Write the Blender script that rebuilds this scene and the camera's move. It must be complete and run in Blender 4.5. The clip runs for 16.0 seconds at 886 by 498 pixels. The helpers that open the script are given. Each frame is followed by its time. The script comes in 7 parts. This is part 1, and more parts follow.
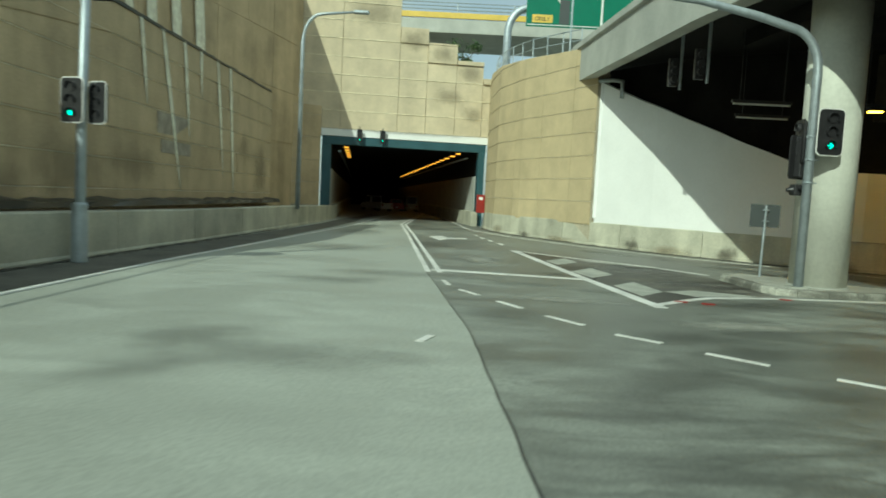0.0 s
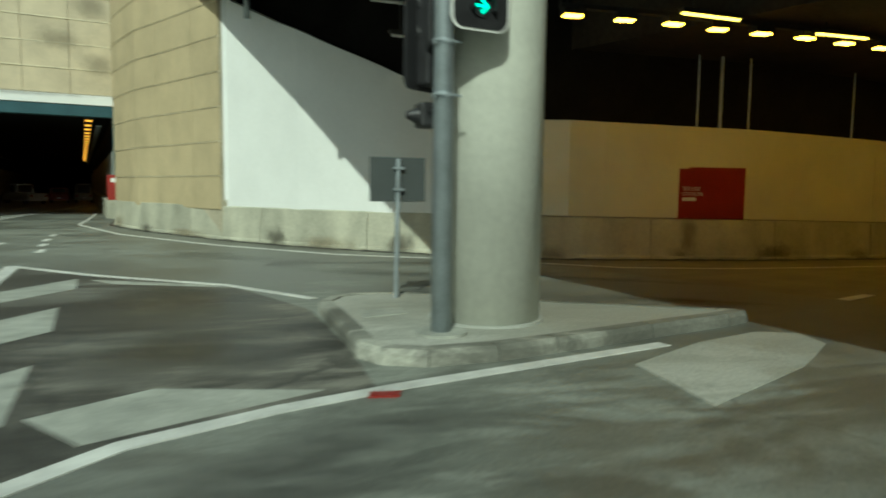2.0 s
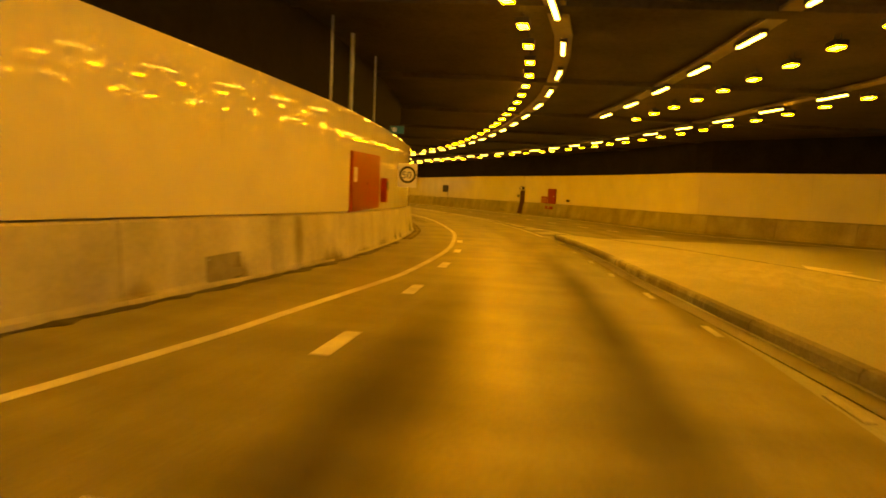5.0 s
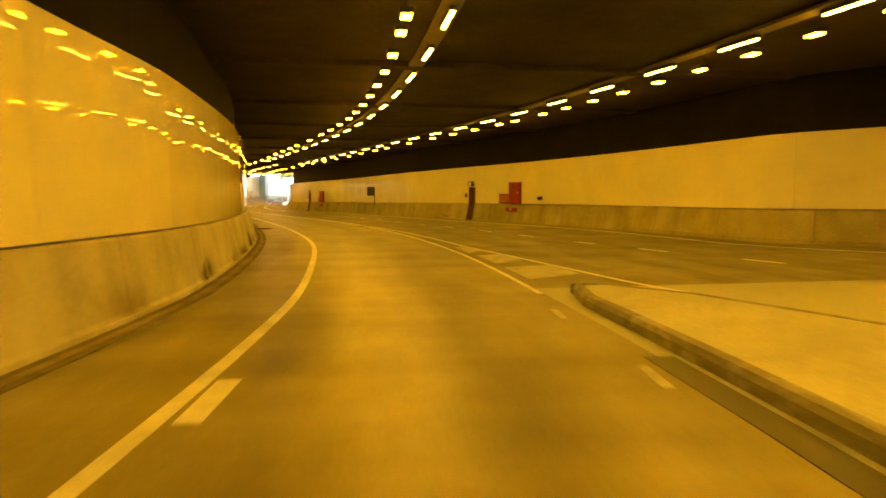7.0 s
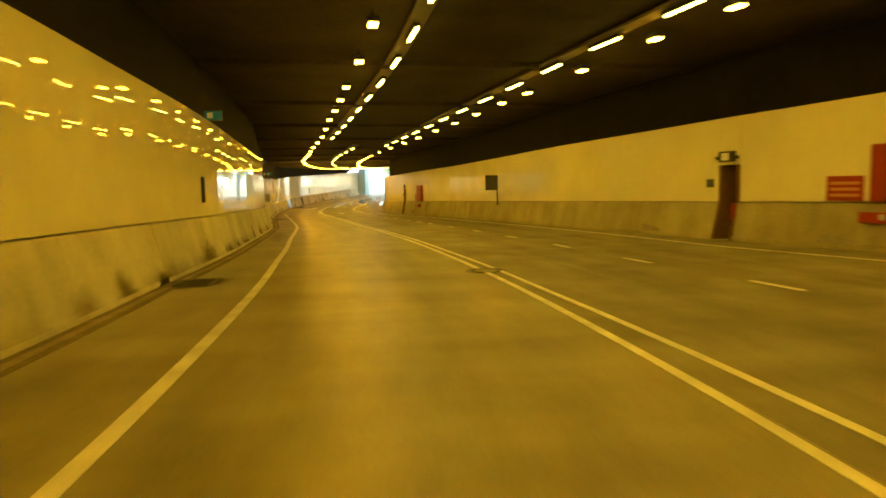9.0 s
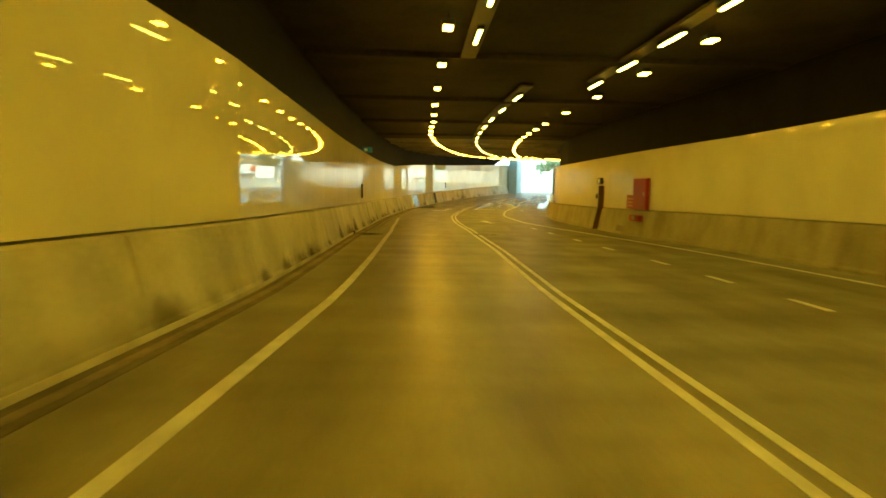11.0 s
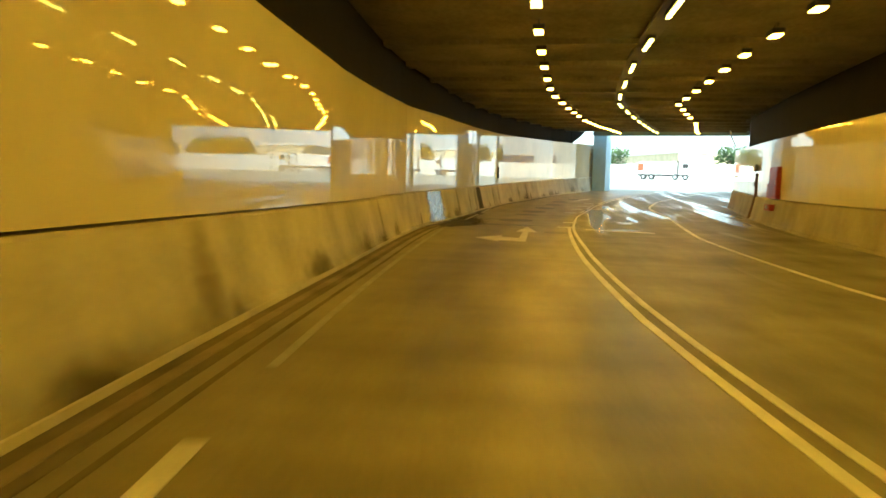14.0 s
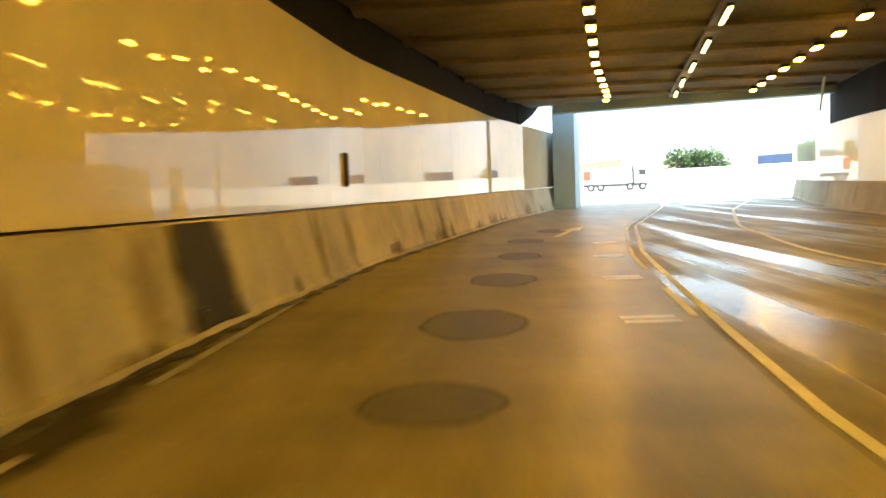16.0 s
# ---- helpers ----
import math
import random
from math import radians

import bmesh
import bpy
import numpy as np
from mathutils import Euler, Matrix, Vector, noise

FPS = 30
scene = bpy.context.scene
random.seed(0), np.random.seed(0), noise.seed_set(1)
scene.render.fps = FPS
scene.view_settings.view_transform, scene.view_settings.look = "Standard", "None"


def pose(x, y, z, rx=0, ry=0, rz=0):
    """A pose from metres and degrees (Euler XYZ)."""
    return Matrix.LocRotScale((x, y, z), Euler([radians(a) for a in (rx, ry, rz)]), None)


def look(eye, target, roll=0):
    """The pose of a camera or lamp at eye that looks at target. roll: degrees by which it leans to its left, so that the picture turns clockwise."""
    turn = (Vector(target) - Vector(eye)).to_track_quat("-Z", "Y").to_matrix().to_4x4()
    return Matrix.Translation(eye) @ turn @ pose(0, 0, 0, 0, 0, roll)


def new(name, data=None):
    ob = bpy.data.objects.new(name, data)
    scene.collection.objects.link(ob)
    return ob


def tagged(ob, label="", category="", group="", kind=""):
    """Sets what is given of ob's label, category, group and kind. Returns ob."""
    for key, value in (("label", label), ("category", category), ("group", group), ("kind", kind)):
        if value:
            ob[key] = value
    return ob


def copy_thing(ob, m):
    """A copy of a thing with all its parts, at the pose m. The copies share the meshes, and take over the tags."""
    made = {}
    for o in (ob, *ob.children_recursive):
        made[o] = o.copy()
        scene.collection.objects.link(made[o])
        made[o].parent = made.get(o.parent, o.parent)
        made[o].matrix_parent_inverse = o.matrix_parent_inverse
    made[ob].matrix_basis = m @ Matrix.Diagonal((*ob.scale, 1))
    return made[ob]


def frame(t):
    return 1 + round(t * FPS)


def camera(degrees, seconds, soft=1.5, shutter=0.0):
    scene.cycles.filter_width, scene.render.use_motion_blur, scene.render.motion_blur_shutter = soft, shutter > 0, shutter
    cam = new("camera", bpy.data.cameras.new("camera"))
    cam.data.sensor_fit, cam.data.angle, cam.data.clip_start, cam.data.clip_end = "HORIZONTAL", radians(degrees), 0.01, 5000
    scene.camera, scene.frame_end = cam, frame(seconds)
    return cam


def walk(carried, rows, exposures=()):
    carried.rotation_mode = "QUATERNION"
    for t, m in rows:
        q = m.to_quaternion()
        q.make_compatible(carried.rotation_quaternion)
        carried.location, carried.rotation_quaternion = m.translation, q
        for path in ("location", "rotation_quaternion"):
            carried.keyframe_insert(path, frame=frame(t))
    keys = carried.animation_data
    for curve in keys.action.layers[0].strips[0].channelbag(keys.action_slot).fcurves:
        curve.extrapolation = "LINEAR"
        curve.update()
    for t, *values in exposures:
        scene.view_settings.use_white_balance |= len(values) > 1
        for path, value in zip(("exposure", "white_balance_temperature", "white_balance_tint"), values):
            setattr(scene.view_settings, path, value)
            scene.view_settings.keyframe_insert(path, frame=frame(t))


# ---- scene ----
cam = camera(67.4, 16.0, soft=1.7, shutter=0.35)
PATH = [
    (0, (0.014, 0.015, 1.475), (-0.028, 9.985, 0.706), 2.91),
    (0.5, (0.853, 2.298, 1.463), (1.527, 12.244, 0.685), 2.73),
    (1, (2.131, 4.679, 1.442), (3.734, 14.519, 0.661), 1.25),
    (1.5, (3.622, 6.715, 1.379), (6.187, 16.345, 0.558), 1.04),
    (2, (5.584, 8.671, 1.307), (9.122, 17.981, 0.409), 0.67),
    (2.5, (7.630, 10.431, 1.250), (12.287, 19.223, 0.245), 0.90),
    (3, (10.029, 12.155, 1.191), (15.920, 20.168, 0.144), 1.68),
    (3.5, (12.541, 13.441, 1.134), (19.451, 20.592, 0.079), 1.80),
    (4, (15.495, 14.386, 1.098), (23.292, 20.557, 0.030), 2.51),
    (4.5, (18.912, 15.239, 1.065), (27.446, 20.344, 0.012), 2.70),
    (5, (22.451, 16.131, 1.011), (31.426, 20.424, -0.001), 2.56),
    (5.2, (23.933, 16.550, 0.976), (33.026, 20.593, -0.014), 2.20),
    (5.5, (26.235, 17.227, 0.914), (35.450, 20.985, -0.066), 1.77),
    (6, (30.368, 18.572, 0.781), (39.679, 22.090, -0.180), 1.05),
    (6.5, (34.860, 20.226, 0.658), (44.182, 23.720, -0.287), 0.35),
    (7, (39.649, 22.197, 0.521), (48.925, 25.815, -0.405), -0.36),
    (7.3, (42.608, 23.508, 0.438), (51.826, 27.274, -0.478), -0.79),
    (7.5, (44.598, 24.416, 0.382), (53.765, 28.310, -0.512), -0.77),
    (8, (49.757, 26.975, 0.236), (58.752, 31.273, -0.559), -0.76),
    (8.5, (55.165, 30.034, 0.125), (63.916, 34.814, -0.636), -0.95),
    (9, (60.303, 33.372, 0.064), (68.827, 38.514, -0.874), -1.23),
    (9.2, (62.353, 34.804, 0.046), (70.757, 40.157, -0.803), -1.23),
    (9.5, (65.389, 37.014, 0.019), (73.607, 42.646, -0.847), -0.84),
    (10, (70.300, 40.918, -0.050), (78.204, 46.979, -0.943), -0.19),
    (10.5, (75.010, 45.100, -0.151), (82.579, 51.571, -1.069), 0.47),
    (11, (79.558, 49.503, -0.261), (86.813, 56.320, -1.206), 1.12),
    (11.3, (82.236, 52.212, -0.330), (89.349, 59.175, -1.292), 1.52),
    (11.5, (84.009, 54.033, -0.377), (91.049, 61.070, -1.333), 1.55),
    (12, (88.396, 58.429, -0.487), (95.304, 65.591, -1.477), 1.71),
    (12.5, (92.931, 62.876, -0.555), (99.753, 70.120, -1.545), 2.05),
    (13, (97.254, 67.534, -0.664), (104.091, 74.761, -1.679), 2.05),
    (13.5, (101.782, 72.093, -0.797), (108.667, 79.277, -1.790), 1.68),
    (14, (106.311, 76.472, -0.888), (113.276, 83.581, -1.862), 1.39),
    (14.5, (111.140, 80.688, -0.891), (118.232, 87.687, -1.737), 0.97),
    (15, (116.154, 84.821, -0.870), (123.400, 91.665, -1.678), 0.06),
    (15.5, (121.560, 88.906, -0.911), (129.043, 95.505, -1.593), -0.94),
    (16, (127.228, 92.898, -0.971), (134.970, 99.200, -1.558), -2.22),
]
# exposure in stops, then white balance, as the film's own camera adapts
EXPOSURES = [(0, -0.42, 6200, -16), (1.5, -0.74, 6100, -16), (2.0, -0.68, 6100, -15), (2.5, -0.64, 6100, -9), (3.0, 0.82, 6000, -8), (3.5, 1.26, 6800, 8), (4.0, 1.44, 9800, 28), (5.0, 1.7, 11000, 28), (7.3, 1.96, 8600, 4), (9.0, 2.02, 7200, -10), (11.3, 1.84, 6200, -24), (12.5, 1.82, 5850, -17), (14.0, 1.69, 5850, -10), (15.0, 1.68, 5900, -1), (16.0, 1.86, 6250, 5)]
walk(cam, [(t, look(eye, aim, roll)) for t, eye, aim, roll in PATH], EXPOSURES)

# ---- world and sun ----
SUN_AZ, SUN_EL = radians(208.1), radians(34.4)
world = bpy.data.worlds.new("sky")
scene.world = world
world.use_nodes = True
wn = world.node_tree
sky = wn.nodes.new("ShaderNodeTexSky")
sky.sky_type, sky.sun_disc, sky.sun_elevation, sky.sun_rotation = "NISHITA", False, SUN_EL, SUN_AZ
sky.dust_density, sky.air_density = 2.0, 1.0
wn.nodes["Background"].inputs["Strength"].default_value = 0.15
# broken white cloud over the blue
where = wn.nodes.new("ShaderNodeTexCoord")
cloud = wn.nodes.new("ShaderNodeTexNoise")
cloud.inputs["Scale"].default_value, cloud.inputs["Detail"].default_value, cloud.inputs["Roughness"].default_value = 2.2, 6, 0.55
wn.links.new(where.outputs["Generated"], cloud.inputs["Vector"])
cover = wn.nodes.new("ShaderNodeMapRange")
for key, v in (("From Min", 0.32), ("From Max", 0.6), ("To Min", 0.4), ("To Max", 0.95)):
    cover.inputs[key].default_value = v
wn.links.new(cloud.outputs["Fac"], cover.inputs["Value"])
veil = wn.nodes.new("ShaderNodeMix")
veil.data_type = "RGBA"
veil.inputs["B"].default_value = (4.9, 5.3, 5.7, 1)
wn.links.new(cover.outputs[0], veil.inputs["Factor"])
wn.links.new(sky.outputs["Color"], veil.inputs["A"])
wn.links.new(veil.outputs["Result"], wn.nodes["Background"].inputs["Color"])
sun_dir = Vector((math.sin(SUN_AZ) * math.cos(SUN_EL), math.cos(SUN_AZ) * math.cos(SUN_EL), math.sin(SUN_EL)))
sun = new("sun", bpy.data.lights.new("sun", "SUN"))
sun.data.energy, sun.data.angle, sun.data.color = 4.2, radians(0.6), (1.0, 0.97, 0.88)
sun.matrix_world = look((0, 0, 60), Vector((0, 0, 60)) - sun_dir)

# ---- materials ----
def mat(name, base, rough=0.6, metal=0.0, vary=0.25, scale=1.5, fine=18.0, bump=0.15, streak=0.0, spec=0.5, coat=0.0, piece=0.0, grime=None):
    """Noise-varied surface in world space: broad stains, fine grain, optional vertical streaks and random tint per piece."""
    m = bpy.data.materials.new(name)
    m.use_nodes = True
    n, l = m.node_tree.nodes, m.node_tree.links
    b = n["Principled BSDF"]
    geo = n.new("ShaderNodeNewGeometry")
    big = n.new("ShaderNodeTexNoise")
    big.inputs["Scale"].default_value, big.inputs["Detail"].default_value, big.inputs["Roughness"].default_value = scale, 6, 0.6
    small = n.new("ShaderNodeTexNoise")
    small.inputs["Scale"].default_value, small.inputs["Detail"].default_value = fine, 4
    l.new(geo.outputs["Position"], big.inputs["Vector"])
    l.new(geo.outputs["Position"], small.inputs["Vector"])
    mix = n.new("ShaderNodeMath")
    mix.operation = "MULTIPLY_ADD"
    mix.inputs[1].default_value = 0.35
    l.new(small.outputs["Fac"], mix.inputs[0])
    l.new(big.outputs["Fac"], mix.inputs[2])
    fac = mix.outputs[0]
    if streak:
        sc = n.new("ShaderNodeVectorMath")
        sc.operation = "MULTIPLY"
        sc.inputs[1].default_value = (0.75, 0.75, 0.09)
        l.new(geo.outputs["Position"], sc.inputs[0])
        st = n.new("ShaderNodeTexNoise")
        st.inputs["Scale"].default_value, st.inputs["Detail"].default_value = 1.6, 5
        l.new(sc.outputs[0], st.inputs["Vector"])
        add = n.new("ShaderNodeMath")
        add.operation = "MULTIPLY_ADD"
        add.inputs[1].default_value = streak
        l.new(st.outputs["Fac"], add.inputs[0])
        l.new(fac, add.inputs[2])
        fac = add.outputs[0]
    if piece:
        info = n.new("ShaderNodeObjectInfo")
        add = n.new("ShaderNodeMath")
        add.operation = "MULTIPLY_ADD"
        add.inputs[1].default_value = piece
        l.new(info.outputs["Random"], add.inputs[0])
        l.new(fac, add.inputs[2])
        fac = add.outputs[0]
    ramp = n.new("ShaderNodeValToRGB")
    even = n.new("ShaderNodeMath")
    even.operation = "MULTIPLY"
    even.inputs[1].default_value = 0.5 / (0.675 + 0.5 * streak + 0.5 * piece)
    l.new(fac, even.inputs[0])
    fac = even.outputs[0]
    ramp.color_ramp.elements[0].position, ramp.color_ramp.elements[1].position = 0.34, 0.64
    dark = grime or [c * (1 - vary) for c in base]
    ramp.color_ramp.elements[0].color = (*dark, 1)
    ramp.color_ramp.elements[1].color = (*[min(1, c * (1 + vary * 0.6)) for c in base], 1)
    l.new(fac, ramp.inputs["Fac"])
    l.new(ramp.outputs["Color"], b.inputs["Base Color"])
    rr = n.new("ShaderNodeMapRange")
    rr.inputs["To Min"].default_value, rr.inputs["To Max"].default_value = max(0.015, rough - 0.13), min(1, rough + 0.12 if rough > 0.2 else 0.035)
    l.new(big.outputs["Fac"], rr.inputs["Value"])
    l.new(rr.outputs[0], b.inputs["Roughness"])
    b.inputs["Metallic"].default_value, b.inputs["Specular IOR Level"].default_value = metal, spec
    b.inputs["Coat Weight"].default_value = coat
    if bump:
        bp = n.new("ShaderNodeBump")
        bp.inputs["Strength"].default_value, bp.inputs["Distance"].default_value = bump, 0.02
        l.new(small.outputs["Fac"], bp.inputs["Height"])
        l.new(bp.outputs["Normal"], b.inputs["Normal"])
    return m


def glow(name, color, strength):
    m = bpy.data.materials.new(name)
    m.use_nodes = True
    b = m.node_tree.nodes["Principled BSDF"]
    b.inputs["Base Color"].default_value = (*[c * 0.6 for c in color], 1)
    b.inputs["Emission Color"].default_value, b.inputs["Emission Strength"].default_value = (*color, 1), strength
    return m


def road_mat(name, light, dark, rough=0.5, cracks=True, cover=0.5):
    """Worn paving: broad tone changes, blotchy oil and tyre stains, fine grit and a few wandering cracks."""
    m = bpy.data.materials.new(name)
    m.use_nodes = True
    n, l = m.node_tree.nodes, m.node_tree.links
    b = n["Principled BSDF"]
    geo = n.new("ShaderNodeNewGeometry")

    def noise(scale, detail, rgh, dist=0.0, stretch=None):
        t = n.new("ShaderNodeTexNoise")
        t.inputs["Scale"].default_value, t.inputs["Detail"].default_value, t.inputs["Roughness"].default_value, t.inputs["Distortion"].default_value = scale, detail, rgh, dist
        src = geo.outputs["Position"]
        if stretch:
            sc = n.new("ShaderNodeVectorMath")
            sc.operation = "MULTIPLY"
            sc.inputs[1].default_value = stretch
            l.new(src, sc.inputs[0])
            src = sc.outputs[0]
        l.new(src, t.inputs["Vector"])
        return t.outputs["Fac"]

    def span(sock, a, c, lo, hi):
        r = n.new("ShaderNodeMapRange")
        r.interpolation_type = "SMOOTHSTEP"
        for k, v in (("From Min", a), ("From Max", c), ("To Min", lo), ("To Max", hi)):
            r.inputs[k].default_value = v
        l.new(sock, r.inputs["Value"])
        return r.outputs[0]

    def mul(p, q):
        t = n.new("ShaderNodeMath")
        t.operation = "MULTIPLY"
        l.new(p, t.inputs[0])
        l.new(q, t.inputs[1])
        return t.outputs[0]

    broad = span(noise(0.22, 4, 0.55, 0.5), 0.38, 0.62, 0.3, 1.0)
    blot = span(noise(0.55, 7, 0.68, 0.8, (0.6, 1.5, 1)), cover - 0.1, cover + 0.07, 0.12, 1.0)
    spots = span(noise(1.7, 6, 0.7, 0.5, (0.5, 1.5, 1)), 0.4, 0.58, 0.42, 1.0)
    fine = span(noise(30, 4, 0.6), 0.25, 0.75, 0.8, 1.1)
    fac = mul(mul(broad, blot), spots)
    if cracks:
        wob = n.new("ShaderNodeTexNoise")
        wob.inputs["Scale"].default_value, wob.inputs["Detail"].default_value = 0.8, 5
        l.new(geo.outputs["Position"], wob.inputs["Vector"])
        add = n.new("ShaderNodeVectorMath")
        add.operation = "MULTIPLY_ADD"
        add.inputs[1].default_value = (1.6, 1.6, 0)
        l.new(wob.outputs["Color"], add.inputs[0])
        l.new(geo.outputs["Position"], add.inputs[2])
        vo = n.new("ShaderNodeTexVoronoi")
        vo.feature = "DISTANCE_TO_EDGE"
        vo.inputs["Scale"].default_value = 0.16
        l.new(add.outputs[0], vo.inputs["Vector"])
        fac = mul(fac, span(vo.outputs["Distance"], 0.0, 0.006, 0.35, 1.0))
    mix = n.new("ShaderNodeMix")
    mix.data_type = "RGBA"
    mix.inputs["A"].default_value, mix.inputs["B"].default_value = (*dark, 1), (*light, 1)
    l.new(fac, mix.inputs["Factor"])
    sc = n.new("ShaderNodeVectorMath")
    sc.operation = "SCALE"
    l.new(mix.outputs["Result"], sc.inputs[0])
    l.new(fine, sc.inputs["Scale"])
    l.new(sc.outputs[0], b.inputs["Base Color"])
    l.new(span(fac, 0.0, 1.0, rough - 0.1, rough + 0.15), b.inputs["Roughness"])
    b.inputs["Specular IOR Level"].default_value = 0.4
    bp = n.new("ShaderNodeBump")
    bp.inputs["Strength"].default_value, bp.inputs["Distance"].default_value = 0.12, 0.02
    l.new(fine, bp.inputs["Height"])
    l.new(bp.outputs["Normal"], b.inputs["Normal"])
    return m


M_ROAD = road_mat("road_concrete", (0.42, 0.44, 0.385), (0.32, 0.335, 0.293), cover=0.4, cracks=False)
M_ASPH = road_mat("dark_road", (0.31, 0.325, 0.283), (0.1, 0.104, 0.09), 0.48, cover=0.45)
M_ISLAND = road_mat("island_concrete", (0.52, 0.52, 0.46), (0.34, 0.34, 0.29), 0.7, cover=0.42, cracks=False)
M_KERB = road_mat("kerb_concrete", (0.50, 0.50, 0.43), (0.13, 0.13, 0.11), 0.7, cover=0.5, cracks=False)
M_OIL = road_mat("oily_road", (0.075, 0.072, 0.06), (0.017, 0.016, 0.014), 0.45, cover=0.54)
M_GORE = road_mat("oil_streaked_road", (0.26, 0.25, 0.21), (0.014, 0.013, 0.011), 0.55, cover=0.5)
M_PAINT = mat("road_paint", (0.72, 0.72, 0.68), 0.55, vary=0.3, scale=2.0, fine=30, bump=0.1)
M_HATCH = mat("worn_paint", (0.42, 0.43, 0.38), 0.6, vary=0.35, scale=2.5, fine=30, bump=0.1)
M_BARR = mat("barrier_concrete", (0.50, 0.49, 0.39), 0.75, vary=0.42, scale=0.8, fine=14, bump=0.25, streak=0.7, piece=0.2)
M_BARR_DIRTY = mat("grimy_barrier_concrete", (0.36, 0.335, 0.23), 0.75, vary=0.42, scale=0.8, fine=14, bump=0.25, streak=0.7, piece=0.2)
M_WHITE = mat("white_enamel", (0.74, 0.715, 0.55), 0.085, vary=0.08, scale=0.6, fine=0.7, bump=0.001, spec=0.24)
M_WHITE_RENDER = mat("white_render", (0.86, 0.87, 0.85), 0.6, vary=0.05, scale=0.6, fine=10, bump=0.05)
M_TAN = mat("tan_blockwork", (0.53, 0.435, 0.265), 0.85, vary=0.2, scale=0.8, fine=22, bump=0.4, streak=0.25, piece=0.1)
M_BROWN = mat("stained_concrete", (0.5, 0.395, 0.24), 0.85, vary=0.35, scale=0.6, fine=16, bump=0.4, streak=0.7, piece=0.1)
M_FACADE = mat("facade_concrete", (0.6, 0.515, 0.36), 0.85, vary=0.25, scale=0.9, fine=16, bump=0.4, streak=0.6, piece=0.12)
M_COLUMN = mat("pale_concrete", (0.64, 0.65, 0.57), 0.8, vary=0.22, scale=0.6, fine=12, bump=0.2, streak=0.4)
# paler than the walls, so the joint ledges show as highlights
M_LEDGELIGHT = mat("lime_streak", (0.72, 0.65, 0.47), 0.85, vary=0.3, scale=2, fine=16, bump=0.3)
M_JOINT = mat("pale_mortar", (0.52, 0.47, 0.35), 0.85, vary=0.35, scale=1.0, fine=16, bump=0.3, streak=0.5)
M_GREY = mat("grey_concrete", (0.45, 0.46, 0.42), 0.8, vary=0.2, scale=0.7, fine=14, bump=0.2, streak=0.2)
# black of the tunnel walls; on deck and inlets it stands in for shade
M_BLACK = mat("black_paint_and_shade", (0.013, 0.012, 0.011), 0.85, vary=0.5, scale=0.8, fine=8, bump=0.2, spec=0.12)
# ceiling colour in two tones: the exit's is paler for daylight and haze
M_CEIL_DAYLIT = mat("daylit_ceiling", (0.22, 0.2, 0.17), 0.85, vary=0.4, scale=0.5, fine=8, bump=0.2, spec=0.15)
M_CEIL = mat("dark_ceiling", (0.06, 0.05, 0.038), 0.85, vary=0.45, scale=0.5, fine=8, bump=0.2, spec=0.15)
M_TEAL = mat("teal_paint", (0.03, 0.09, 0.11), 0.5, vary=0.2, scale=1.2, fine=12, bump=0.05)
M_RED = mat("red_paint", (0.29, 0.018, 0.012), 0.4, vary=0.2, scale=1.2, fine=12, bump=0.04)
M_STEEL = mat("galvanised_steel", (0.42, 0.47, 0.50), 0.45, 0.5, vary=0.2, scale=4, fine=30, bump=0.05)
M_DARKMETAL = mat("dark_metal", (0.03, 0.03, 0.032), 0.5, 0.2, vary=0.3, scale=4, fine=20, bump=0.05)
M_SIGNGREEN = mat("sign_green", (0.005, 0.16, 0.09), 0.4, vary=0.1, bump=0.0)
M_SIGNWHITE = mat("sign_white", (0.78, 0.78, 0.75), 0.45, vary=0.06, bump=0.0)
M_SIGNGREY = mat("sign_back", (0.07, 0.08, 0.08), 0.7, 0.0, vary=0.12, bump=0.0)
M_YELLOWPAINT = mat("yellow_paint", (0.70, 0.50, 0.10), 0.5, vary=0.12, bump=0.02)
M_SODIUM = glow("sodium_lens", (1.0, 0.45, 0.03), 46)
M_SODIUM_FAR = glow("sodium_lens_dim", (1.0, 0.42, 0.05), 3.0)
M_TUBE = glow("tube_lens", (1.0, 0.68, 0.09), 11)
M_GREENLAMP = glow("green_signal", (0.02, 0.9, 0.6), 2.5)


# ---- building helpers ----
def link(name, bm, material, parent=None, label="", smooth=False):
    me = bpy.data.meshes.new(name)
    bmesh.ops.recalc_face_normals(bm, faces=bm.faces)
    bm.to_mesh(me)
    bm.free()
    me.materials.append(material)
    if smooth:
        for p in me.polygons:
            p.use_smooth = True
    ob = new(name, me)
    if parent:
        ob.parent = parent
    if label:
        ob["label"] = label
    return ob


part = link


def thing(name, label, category, group="", kind="", at=(0, 0, 0)):
    ob = new(name)
    ob.location = at
    ob.empty_display_size = 0.2
    return tagged(ob, label, category, group, kind)


def box(bm, lo, hi, bevel=0.0, m=None):
    r = bmesh.ops.create_cube(bm, size=1)
    vs = r["verts"]
    for v in vs:
        v.co = Vector([lo[i] + (v.co[i] + 0.5) * (hi[i] - lo[i]) for i in range(3)])
    if bevel:
        es = list({e for v in vs for e in v.link_edges})
        g = bmesh.ops.bevel(bm, geom=es, offset=bevel, segments=2, affect="EDGES", profile=0.5)
        vs = list({v for f in g["faces"] for v in f.verts} | {v for v in vs if v.is_valid})
    if m is not None:
        for v in vs:
            v.co = m @ v.co
    return vs


